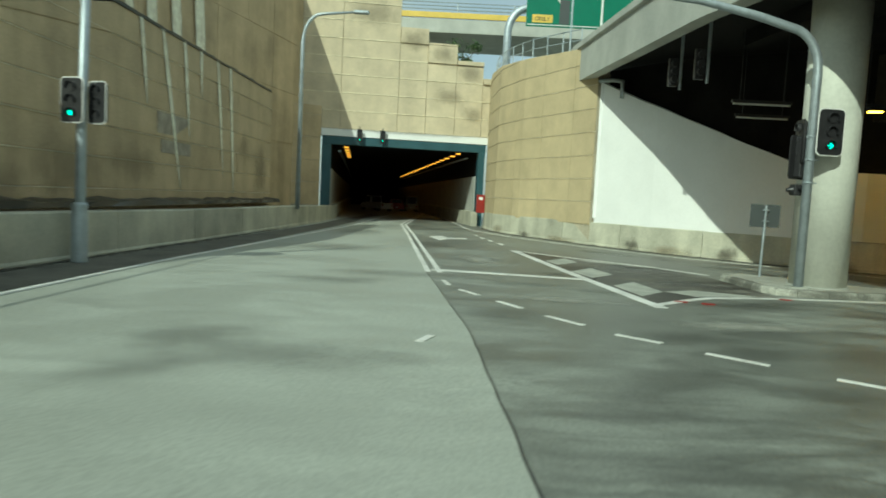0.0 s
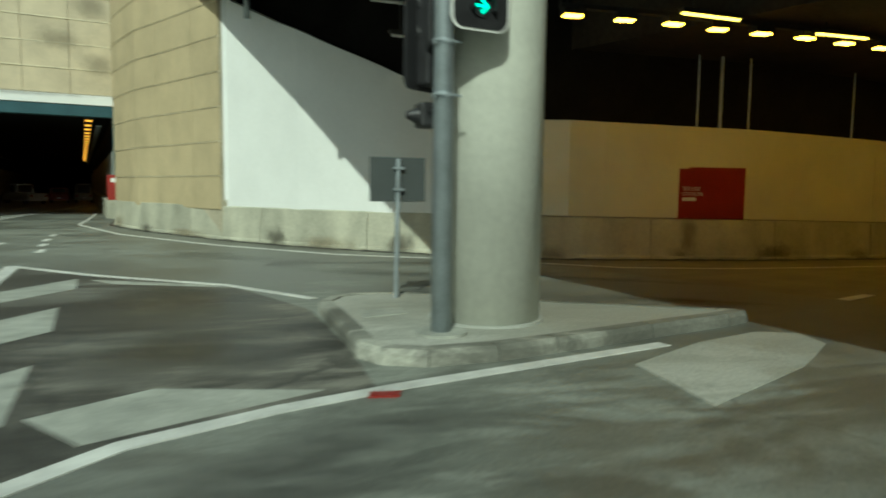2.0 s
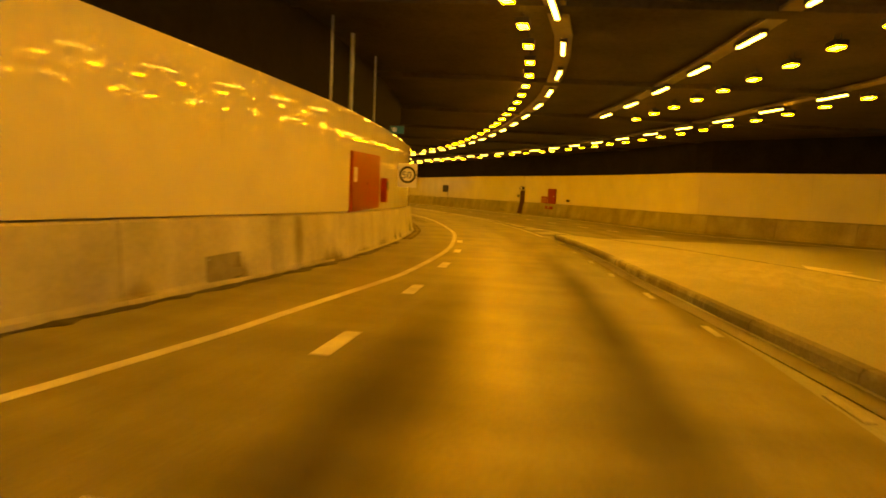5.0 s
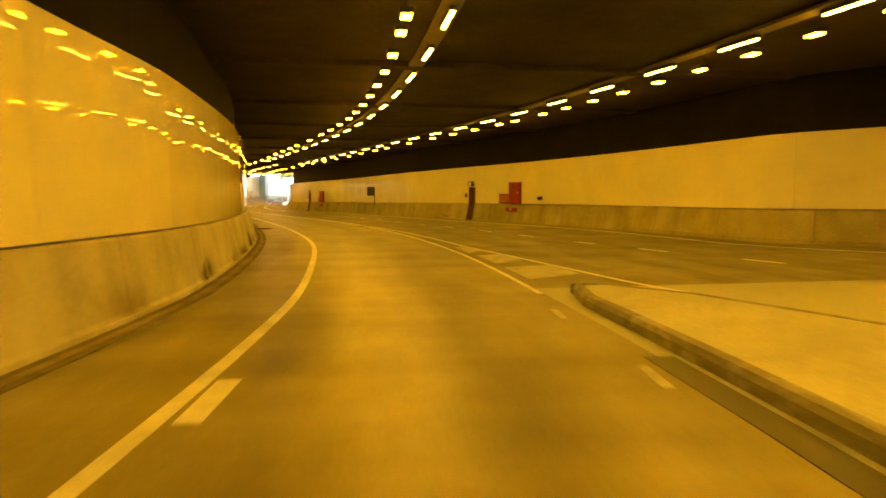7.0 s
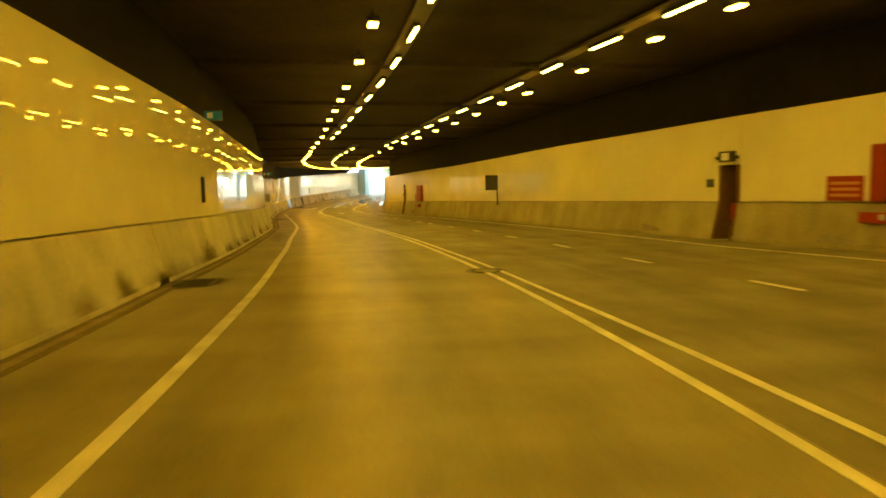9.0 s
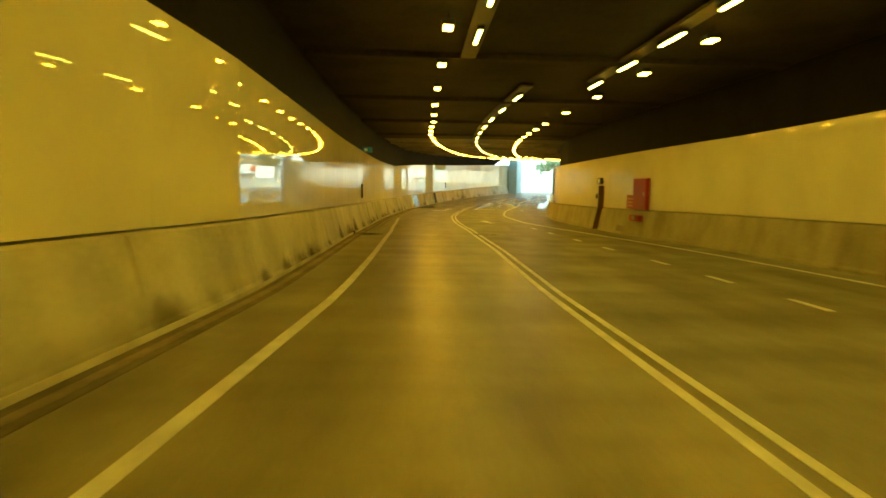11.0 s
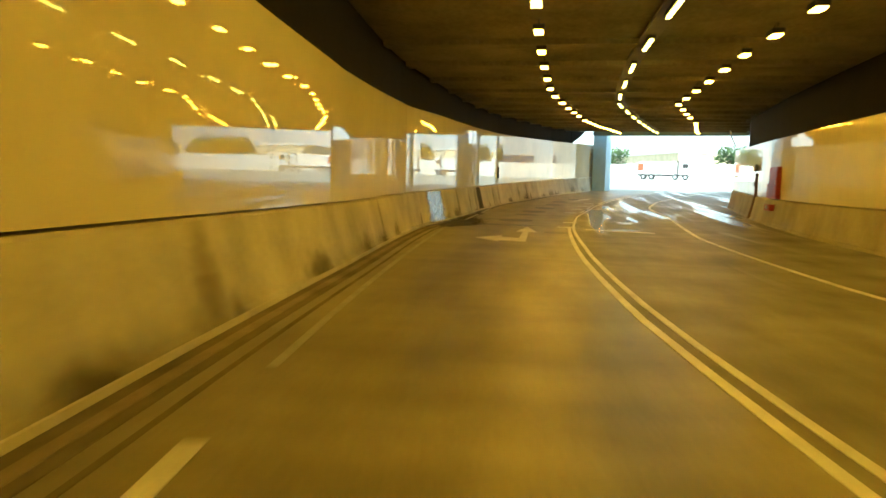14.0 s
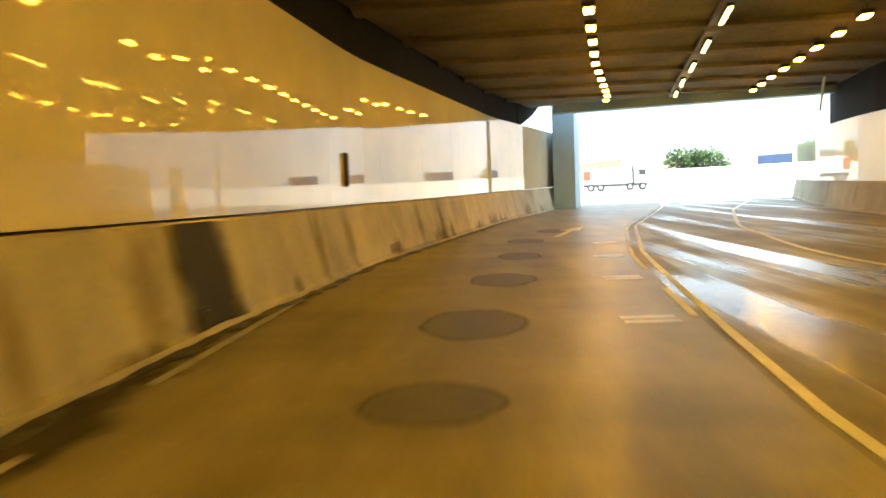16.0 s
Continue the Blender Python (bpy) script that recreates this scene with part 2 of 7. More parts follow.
def tube(bm, pts, radius, seg=12, caps=True):
    """A round bar along pts; radius may be one number or one for each point."""
    pts = [Vector(p) for p in pts]
    rad = radius if isinstance(radius, (list, tuple)) else [radius] * len(pts)
    rings = []
    side = None
    for i, p in enumerate(pts):
        a = (pts[min(i + 1, len(pts) - 1)] - pts[max(i - 1, 0)]).normalized()
        if side is None:
            side = a.orthogonal().normalized()
        side = (side - a * side.dot(a)).normalized()
        up = a.cross(side)
        rings.append([bm.verts.new(p + rad[i] * (math.cos(k * 2 * math.pi / seg) * side + math.sin(k * 2 * math.pi / seg) * up)) for k in range(seg)])
    for a, b in zip(rings, rings[1:]):
        for k in range(seg):
            bm.faces.new((a[k], a[(k + 1) % seg], b[(k + 1) % seg], b[k]))
    if caps:
        bm.faces.new(rings[0][::-1])
        bm.faces.new(rings[-1])


def prism(bm, outline, z0, z1):
    """A flat-topped solid from a plan outline; z0 and z1 may be functions of (x, y)."""
    f0 = z0 if callable(z0) else (lambda x, y: z0)
    f1 = z1 if callable(z1) else (lambda x, y: z1)
    lo = [bm.verts.new((x, y, f0(x, y))) for x, y in outline]
    hi = [bm.verts.new((x, y, f1(x, y))) for x, y in outline]
    n = len(outline)
    bm.faces.new(lo[::-1])
    bm.faces.new(hi)
    for i in range(n):
        bm.faces.new((lo[i], lo[(i + 1) % n], hi[(i + 1) % n], hi[i]))


def loft(bm, sections, closed=True):
    """Joins sections of equal point counts into one solid."""
    rings = [[bm.verts.new(p) for p in s] for s in sections]
    n = len(rings[0])
    for a, b in zip(rings, rings[1:]):
        for k in range(n if closed else n - 1):
            bm.faces.new((a[k], a[(k + 1) % n], b[(k + 1) % n], b[k]))
    if closed:
        bm.faces.new(rings[0][::-1])
        bm.faces.new(rings[-1])


# ---- the road's alignment: plan and level by chainage ----
PLAN = [(0, -24.08), (0, -16.08), (0, -8.08), (0.46, -0.11), (4.12, 6.91), (10.31, 11.91), (17.73, 14.87), (25.4, 17.15), (32.98, 19.7), (40.4, 22.69),
        (47.62, 26.12), (54.61, 30.02), (61.32, 34.37), (67.73, 39.15), (73.84, 44.31), (79.69, 49.77), (85.37, 55.4), (91.0, 61.09), (96.6, 66.8),
        (102.28, 72.44), (108.15, 77.87), (114.25, 83.05), (120.55, 87.97), (127.01, 92.7), (133.53, 97.33), (140.07, 101.94), (146.61, 106.54),
        (153.15, 111.15), (159.69, 115.76), (166.23, 120.36), (172.8, 124.97), (179.3, 129.57), (185.9, 134.18), (192.4, 138.78), (199.0, 143.4), (205.5, 148.0), (212.1, 152.6)]
LEVEL_S = [0, 10, 20, 30, 40, 48, 60, 72, 85, 98, 110, 131, 145, 157, 165, 175, 190, 207, 240, 262]
LEVEL_Z = [0, -0.16, -0.35, -0.53, -0.77, -0.97, -1.23, -1.41, -1.58, -1.78, -1.98, -2.27, -2.35, -2.32, -2.22, -1.96, -1.44, -0.79, 0.4, 1.0]


def spline(pts, per):
    out = []
    p = [2 * pts[0] - pts[1], *pts, 2 * pts[-1] - pts[-2]]
    for i in range(1, len(p) - 2):
        for k in range(per):
            u = k / per
            out.append(0.5 * (2 * p[i] + (p[i + 1] - p[i - 1]) * u + (2 * p[i - 1] - 5 * p[i] + 4 * p[i + 1] - p[i + 2]) * u * u + (3 * p[i] - p[i - 1] - 3 * p[i + 1] + p[i + 2]) * u ** 3))
    out.append(pts[-1])
    return np.array(out)


CX, CY = spline(np.array([p[0] for p in PLAN], float), 16), spline(np.array([p[1] for p in PLAN], float), 16)
CS = np.r_[0, np.cumsum(np.hypot(np.diff(CX), np.diff(CY)))] - 24.0
CZ = np.interp(CS, LEVEL_S, LEVEL_Z)
ker = np.exp(-0.5 * (np.arange(-24, 25) / 8.0) ** 2)
CZ = np.convolve(np.pad(CZ, 24, mode="edge"), ker / ker.sum(), "valid")
TX, TY = np.gradient(CX, CS), np.gradient(CY, CS)


def at(s, d, h=0.0):
    """World place at chainage s, d to the left of the alignment, h over the road."""
    x, y, z, tx, ty = [float(np.interp(s, CS, v)) for v in (CX, CY, CZ, TX, TY)]
    k = math.hypot(tx, ty)
    return Vector((x - ty / k * d, y + tx / k * d, z + h))


def level(x, y):
    """Road level anywhere: that of the nearest stretch of the alignment, softly blended."""
    q = (CX - x) ** 2 + (CY - y) ** 2
    r = np.sqrt(q)
    w = np.exp(-((r - r.min()) / 2.5) ** 2)
    return float((w * CZ).sum() / w.sum())


def tab(pairs):
    a, b = zip(*pairs)
    return lambda s: float(np.interp(s, a, b))


LEFT = tab([(22, 10.3), (23, 8.9), (24.5, 8.1), (27.6, 6.5), (33.2, 5.05), (38.6, 4.47), (43.6, 3.86), (50, 3.45), (57.6, 3.08), (68, 3.3), (82, 3.45), (95, 3.0), (105.7, 2.42),
            (120.5, 2.4), (127, 2.32), (133, 2.45), (145, 2.8), (150, 3.1), (154.5, 3.3), (158, 3.12), (163.7, 2.9), (167, 2.8), (173.4, 2.2), (187, -0.65), (199, -4.4), (206, -6.2)])
RIGHT = tab([(58.3, -19), (66, -12.7), (74.5, -12.1), (83, -11.2), (87.7, -10.35), (97.4, -9.4), (115, -9.3), (122, -8.75), (134.4, -8.2), (139, -7.95), (150, -8.4), (157, -8.8), (164.6, -9.4), (177, -11.0), (182, -12.7), (186, -13.3), (192, -14.8), (204, -19)])

# plan of the wall that runs from the far portal round into the curved tunnel, and on along its left side
BEND = [(2.45, 46.6), (2.3, 43.0), (2.6, 39.0), (3.6, 35.8), (4.9, 33.2), (6.6, 29.9), (8.4, 27.4), (10.3, 25.5), (12.6, 23.9)]
left_base = [Vector((x, y, level(x, y))) for x, y in BEND] + [at(s, LEFT(s)) for s in np.arange(23.2, 202, 1.5)]
right_base = [Vector((20, -34, -1.0)), Vector((32, -20, -1.0)), Vector((45, -5.5, -1.1)), Vector((52.5, 3.0, -1.2))] + [at(s, RIGHT(s)) for s in np.arange(58.3, 202, 1.5)]


def resample(line, step):
    line = [Vector(p) for p in line]
    acc = np.r_[0, np.cumsum([(b - a).length for a, b in zip(line, line[1:])])]
    n = max(2, int(round(acc[-1] / step)) + 1)
    g = np.linspace(0, acc[-1], n)
    return [Vector([float(np.interp(v, acc, [p[i] for p in line])) for i in range(3)]) for v in g]


def normals(line, side):
    """Unit plan normals; side +1 points left of the walking direction."""
    out = []
    for i in range(len(line)):
        t = line[min(i + 1, len(line) - 1)] - line[max(i - 1, 0)]
        t.z = 0
        t.normalize()
        out.append(Vector((-t.y, t.x, 0)) * side)
    return out


# ---- ground: one sheet to the horizon ----
def build_ground():
    gx, gy = np.r_[-2500, -600, np.arange(-60, 276, 1.0), 600, 2500], np.r_[-2500, -600, np.arange(-60, 171, 1.0), 600, 2500]
    q = np.stack(np.meshgrid(gx, gy, indexing="ij"), -1).reshape(-1, 2)
    z = np.zeros(len(q))
    px, py, pz = CX[::4], CY[::4], CZ[::4]
    for a in range(0, len(q), 4000):
        r = np.hypot(q[a:a + 4000, :1] - px, q[a:a + 4000, 1:] - py)
        w = np.exp(-((r - r.min(1, keepdims=True)) / 2.5) ** 2)
        z[a:a + 4000] = (w * pz).sum(1) / w.sum(1)
    n = len(gy)
    idx = np.arange(len(gx) * n).reshape(len(gx), n)
    faces = np.stack([idx[:-1, :-1], idx[1:, :-1], idx[1:, 1:], idx[:-1, 1:]], -1).reshape(-1, 4)
    me = bpy.data.meshes.new("road")
    me.from_pydata(np.c_[q, z].tolist(), [], faces.tolist())
    me.materials.append(M_ROAD)
    for p in me.polygons:
        p.use_smooth = True
    tagged(new("road", me), "weathered grey concrete road surface with dark tyre marks", "road", kind="structure")


build_ground()


# ---- walls along a base line ----
def barrier(line, side, name, label, taper, seg=3.8, height=1.06, depth=0.5, material=None):
    """Precast barrier units with open joints along a base line."""
    pts = resample(line, seg / 4)
    nor = normals(pts, side)
    top = thing(name, label, "barrier", kind="structure")
    for i in range(0, len(pts) - 1, 4):
        j = min(i + 4, len(pts) - 1)
        bm = bmesh.new()
        secs = []
        for k in range(i, j + 1):
            p, n = pts[k].copy(), nor[k]
            along = (pts[min(k + 1, len(pts) - 1)] - pts[max(k - 1, 0)]).normalized()
            if k == i:
                p += along * 0.012
            if k == j:
                p -= along * 0.012
            tp = taper(p) if callable(taper) else taper
            top_h = height(p) if callable(height) else height
            prof = [(0, -0.05), (0.0, 0.08), (0.03 + tp * 0.1, 0.13), (tp - 0.03, top_h - 0.03), (tp, top_h), (tp + depth - 0.03, top_h), (tp + depth, top_h - 0.03), (tp + depth, -0.05)]
            secs.append([p + n * a + Vector((0, 0, b)) for a, b in prof])
        loft(bm, secs)
        part("barrier_unit", bm, material or M_BARR, top)
    return top


def panels(line, side, name, label, off, h0, h1, material, width=3.0, gap=0.006, depth=0.06):
    """Facing panels along a base line, from height h0 to h1 (numbers or functions of the place)."""
    pts = resample(line, width / 3)
    nor = normals(pts, side)
    top = thing(name, label, "wall panel", kind="structure")
    for i in range(0, len(pts) - 1, 3):
        j = min(i + 3, len(pts) - 1)
        bm = bmesh.new()
        secs = []
        for k in range(i, j + 1):
            p, n = pts[k].copy(), nor[k]
            along = (pts[min(k + 1, len(pts) - 1)] - pts[max(k - 1, 0)]).normalized()
            p += along * (gap / 2 if k == i else -gap / 2 if k == j else 0)
            o = off(p) if callable(off) else off
            a, b = (h(p) if callable(h) else h for h in (h0, h1))
            secs.append([p + n * (o + u) + Vector((0, 0, v)) for u, v in ((0, a), (0, b), (depth, b), (depth, a))])
        loft(bm, secs)
        part("panel", bm, material, top)
    return top


def backing(line, side, name, label, off, h0, h1, material, depth=0.3):
    pts = resample(line, 1.5)
    nor = normals(pts, side)
    bm = bmesh.new()
    loft(bm, [[p + n * (off + u) + Vector((0, 0, v)) for u, v in ((0, h0), (0, h1), (depth, h1), (depth, h0))] for p, n in zip(pts, nor)])
    return tagged(link(name, bm, material), label, "wall", kind="structure")


def left_taper(p):
    return float(np.interp(p.x, [20, 40, 60], [0.12, 0.14, 0.32]))


def chainage(p):
    return float(CS[int(np.argmin((CX - p.x) ** 2 + (CY - p.y) ** 2))])


lining_at = tab([(55, 3.45), (66, 3.62), (82, 3.62), (95, 3.5), (146, 3.5), (158, 3.95), (168, 4.1), (195, 4.2)])
kerb_at = tab([(148, 1.06), (158, 1.17), (200, 1.2)])
tun_left = left_base[8:]
barrier(left_base, 1, "barrier_left", "precast concrete safety barrier with dark joints and stains", left_taper, height=lambda p: kerb_at(chainage(p)))

# the right side is broken by three exit niches
NICHES = [(87.28, 88.05), (127.45, 128.3), (166.25, 167.0)]
right_runs = []
for (_, a), (b, _) in zip([(0, 58.3)] + NICHES, NICHES + [(201, 0)]):
    right_runs.append([at(s, RIGHT(s)) for s in [a] + [v for v in np.arange(58.3, 201, 1.5) if a + 0.3 < v < b - 0.3] + [b]])
right_runs[0] = right_base[:4] + right_runs[0]
for r in right_runs:
    barrier(r, -1, "barrier_right", "precast concrete safety barrier along the far carriageway", 0.25, material=M_BARR_DIRTY)
    panels(r, -1, "wall_right", "glossy white enamel wall lining above the barrier", 0.28, 1.085, 3.45, M_WHITE)
panels(tun_left, 1, "wall_left", "glossy white enamel wall lining above the barrier", lambda p: left_taper(p) + 0.03, lambda p: kerb_at(chainage(p)) + 0.025, lambda p: lining_at(chainage(p)), M_WHITE)
backing(left_base[4:-6], 1, "wall_left_upper", "black-painted upper tunnel wall", 0.75, 1.0, 7.9, M_BLACK)
bm = bmesh.new()
loft(bm, [[at(s, LEFT(s) + 0.75 + u, h) for u, h in ((0, h0), (0, 7.9), (0.3, 7.9), (0.3, h0))] for s, h0 in ((192.3, 4.15), (195.0, 4.9), (197.6, 5.9))])
tagged(link("wall_left_end", bm, M_BLACK), "raked dark end of the upper tunnel wall", "wall", kind="structure")
backing(right_base[:-5], -1, "wall_right_upper", "black-painted upper tunnel wall", 0.98, -0.3, 5.9, M_BLACK)


def soft_mat(name, color, strength=0.8, rough=0.5, patchy=2.5, edge=0.65, wander=1.1, outer=1.5):
    """A stain that thins out towards its rim, by the sheet's own rim coordinates."""
    m = mat(name, color, rough, vary=0.35, scale=3, fine=24, bump=0.08)
    n, l = m.node_tree.nodes, m.node_tree.links
    b = n["Principled BSDF"]
    uv = n.new("ShaderNodeUVMap")
    uv.uv_map = "rim"
    ln = n.new("ShaderNodeVectorMath")
    ln.operation = "LENGTH"
    l.new(uv.outputs[0], ln.inputs[0])
    geo = n.new("ShaderNodeNewGeometry")
    no = n.new("ShaderNodeTexNoise")
    no.inputs["Scale"].default_value, no.inputs["Detail"].default_value, no.inputs["Roughness"].default_value = patchy, 6, 0.65
    l.new(geo.outputs["Position"], no.inputs["Vector"])
    add = n.new("ShaderNodeMath")
    add.operation = "MULTIPLY_ADD"
    add.inputs[1].default_value = wander
    l.new(no.outputs["Fac"], add.inputs[0])
    l.new(ln.outputs["Value"], add.inputs[2])
    r = n.new("ShaderNodeMapRange")
    r.interpolation_type = "SMOOTHSTEP"
    for k, v in (("From Min", outer), ("From Max", edge), ("To Min", 0.0), ("To Max", strength)):
        r.inputs[k].default_value = v
    l.new(add.outputs[0], r.inputs["Value"])
    l.new(r.outputs[0], b.inputs["Alpha"])
    return m


def stain(place, name, label, material, nu=14, nv=10):
    """A thin sheet of dirt; place(u, v) gives the spot for u and v from -1 to 1."""
    verts, uvs, faces = [], [], []
    for i in range(nu + 1):
        for j in range(nv + 1):
            u, v = -1 + 2 * i / nu, -1 + 2 * j / nv
            verts.append(tuple(place(u, v)))
            uvs.append((u, v))
    w = nv + 1
    for i in range(nu):
        for j in range(nv):
            faces.append((i * w + j, (i + 1) * w + j, (i + 1) * w + j + 1, i * w + j + 1))
    me = bpy.data.meshes.new(name)
    me.from_pydata(verts, [], faces)
    lay = me.uv_layers.new(name="rim")
    for lp in me.loops:
        lay.data[lp.index].uv = uvs[lp.vertex_index]
    me.materials.append(material)
    return tagged(new(name, me), label, "stain", kind="structure")


# tar whose bluish base carries the sky it reflects
M_SOFTTAR = soft_mat("soft_tar", (0.14, 0.14, 0.16), 0.8, 0.42, 2.2, 1.0, 0.5, 1.2)
M_SOFTOIL = soft_mat("soft_oil", (0.05, 0.05, 0.045), 0.21, 0.45, 1.6)
M_SOFTPALE = soft_mat("soft_pale", (0.45, 0.45, 0.39), 0.6, 0.7, 1.6)
M_SOFTMOSS = soft_mat("soft_moss", (0.07, 0.062, 0.045), 0.55, 0.8, 4.0)
M_SOFTRUST = soft_mat("soft_rust", (0.30, 0.24, 0.14), 0.4, 0.8, 2.0)
M_SOFTGRIME = soft_mat("soft_grime", (0.12, 0.105, 0.075), 0.3, 0.85, 2.5)
# pale colour for the sunlight painted on the retaining walls
M_SOFTSUN = soft_mat("soft_sun", (0.95, 0.87, 0.66), 0.95, 0.85, 1.2, 0.95, 0.5, 1.45)
M_SOFTWET = soft_mat("soft_wet", (0.04, 0.04, 0.037), 0.5, 0.3, 0.9, 0.3, 0.7, 1.4)
M_SOFTBLACK = soft_mat("soft_black", (0.018, 0.016, 0.014), 0.96, 0.6, 2.2, 1.1)
M_WATERBLACK = soft_mat("soft_water_black", (0.035, 0.034, 0.034), 0.9, 0.8, 1.8, 0.75, 0.6, 1.4)
M_SILT = soft_mat("soft_silt", (0.05, 0.042, 0.03), 0.85, 0.7, 1.6, 1.0)
M_SOFTTYRE = soft_mat("soft_rubber", (0.04, 0.037, 0.03), 0.72, 0.42, 0.5, 0.2, 0.5, 1.3)
M_SMUDGE = soft_mat("soft_smudge", (0.06, 0.05, 0.035), 0.62, 0.8, 3.0, 0.45, 1.2, 1.5)
# damp stain; its blue is reflected sky put into the colour
M_SOFTBLUE = soft_mat("soft_blue", (0.065, 0.08, 0.15), 0.95, 0.28, 7.0, 1.0)


def lane_spot(s, d, lift=0.0095):
    p = at(s, d)
    return p.x, p.y, level(p.x, p.y) + lift


def road_stain(x, y, rx, ry, material=None, label="dark oil and tyre stain on the road", turn=0.0, lift=0.009):
    c, s = math.cos(radians(turn)), math.sin(radians(turn))

    def place(u, v):
        px, py = x + rx * u * c - ry * v * s, y + rx * u * s + ry * v * c
        return px, py, level(px, py) + lift
    return stain(place, "road_stain", label, material or M_SOFTOIL)


# ---- ceiling ----
def build_ceiling(name, s0, s1, material, label):
    bm = bmesh.new()
    secs = []
    for s in np.arange(s0, s1, 2.0):
        r = RIGHT(s) - 2.0 if s > 58.3 else -40 + (s - 24) * 0.35
        l = LEFT(s) + 1.6
        secs.append([at(s + (3.5 if s > 190 else 0), l, 5.3), at(s, (l + r) / 2, 5.3), at(s, r, 5.3), at(s, r, 7.6), at(s + (3.5 if s > 190 else 0), l, 7.6)])
    loft(bm, secs)
    # transverse beams, closer together towards the exit
    for s in [v for v in list(np.arange(34, 150, 8.0)) + list(np.arange(152, 193, 3.2)) if s0 < v < s1]:
        r = RIGHT(s) - 0.7 if s > 58.3 else -26
        l = LEFT(s) + 0.7
        loft(bm, [[at(s + u, d, h) for u, h in ((-0.25, 5.35), (-0.25, 5.16), (0.25, 5.16), (0.25, 5.35))] for d in (l, r)])
    tagged(link(name, bm, material), label, "ceiling", kind="structure")


build_ceiling("ceiling", 24, 143, M_CEIL, "dark concrete tunnel ceiling with cross beams")
# the same ceiling, its colour lifted for daylight at the exit
build_ceiling("ceiling_exit", 142, 193, M_CEIL_DAYLIT, "concrete ceiling coloured paler for daylight towards the exit, with close cross beams")


# ---- luminaires ----
def luminaires(name, label, group, s_list, d_of, h, material, size):
    """Flat fittings hung under the ceiling: housing, lens and two hangers, turned along the road."""
    L, W, T = size
    first = None
    for s in s_list:
        p, q = at(s, d_of(s), h), at(s + 0.5, d_of(s + 0.5), h)
        ang = math.degrees(math.atan2(q.y - p.y, q.x - p.x))
        m = pose(p.x, p.y, p.z, 0, 0, ang)
        if first is None:
            first = thing(name, label, "light fitting", group)
            bm = bmesh.new()
            box(bm, (-L / 2 - 0.04, -W / 2 - 0.04, 0.012), (L / 2 + 0.04, W / 2 + 0.04, T), 0.015)
            part("housing", bm, M_DARKMETAL, first)
            bm = bmesh.new()
            box(bm, (-L / 2, -W / 2, -0.02), (L / 2, W / 2, 0.01))
            part("lens", bm, material, first, "glowing lens")
            for u in (-L / 3, L / 3):
                bm = bmesh.new()
                tube(bm, [(u, 0, T), (u, 0, 5.3 - h)], 0.012, 6)
                part("hanger", bm, M_DARKMETAL, first)
            first.matrix_basis = m
        else:
            copy_thing(first, m)


row_y = tab([(18.3, 8.3), (20.8, 6.6), (21.7, 6.1), (22.6, 5.6), (23.6, 5.2), (24.5, 4.75), (25.4, 4.3), (26.4, 3.95), (27.4, 3.6), (28.7, 3.1), (30.2, 2.65), (32, 2.1), (34.7, 1.6), (36.5, 1.35), (38.3, 1.05), (40, 0.75), (41.5, 0.35), (43.2, 0.05), (45, -0.12), (46.6, -0.27), (48.3, -0.39), (52, -0.5), (60, -0.6), (77, -0.66), (84.7, -0.47), (92.7, -0.3), (101.6, -0.32), (110, -0.55), (128, -0.6), (135.6, -0.22), (145, -0.2), (154, -0.42), (160.7, -0.6), (174.6, -2.24), (181, -3.4), (190, -5.4)])
row_w = tab([(22.7, 4.86), (26, 3.71), (29, 2.5), (32.1, 1.4), (35, 0.75), (38.1, 0.22), (41.4, -0.35), (44, -0.8), (47, -1.12), (52.5, -1.42), (78, -1.52), (87.5, -1.4), (96.7, -1.26), (113, -1.25)])
row_c = tab([(117, -3.6), (127, -3.28), (140.5, -2.96), (154.6, -3.05), (161.4, -3.28), (164.9, -3.5), (175.6, -5.42), (186.4, -7.52), (192, -8.7)])
row_rw = tab([(45, -10.1), (57, -9.0), (76, -7.3), (88, -6.05), (97, -5.7), (116, -5.5)])
row_ry = tab([(45, -10.9), (57, -9.9), (76.5, -8.3), (85.5, -7.2), (96, -6.65), (102.8, -6.55), (128, -5.95), (138, -5.75), (152.6, -5.7), (164.6, -6.0), (176.6, -8.87), (186, -10.6), (192, -11.9)])
row_mw = tab([(36, -4.7), (52.6, -4.5), (58, -4.4)])
row_my = tab([(36, -6.7), (41.9, -6.55), (52.4, -6.0), (58, -5.7)])
near = [20.8, 21.7, 22.6, 23.6, 24.5, 25.4, 26.4, 27.4] + list(np.arange(28.7, 61, 1.75)) + list(np.arange(61.5, 79, 2.2)) + [79.5, 82.1, 84.8, 88.6, 92.7, 95.5, 98.5, 101.6, 105.6, 110, 114, 118, 122, 125.3] + list(np.arange(128.1, 173, 2.4)) + list(np.arange(174.6, 191, 1.6))
far = list(np.arange(45.5, 75, 1.9)) + [76.5, 78, 80.5, 83, 85.6, 89.4, 93.5, 96, 99.4, 102.8, 106.5, 110.5, 114.5, 119, 123.5, 128, 130.8] + list(np.arange(133.5, 174, 2.4)) + list(np.arange(176.6, 191, 1.85))
SOD, TUB = (0.36, 0.2, 0.14), (1.35, 0.085, 0.1)
luminaires("sodium_light", "rectangular sodium tunnel light, lit amber", "amber lights of the near row", near, row_y, 5.02, M_SODIUM, SOD)
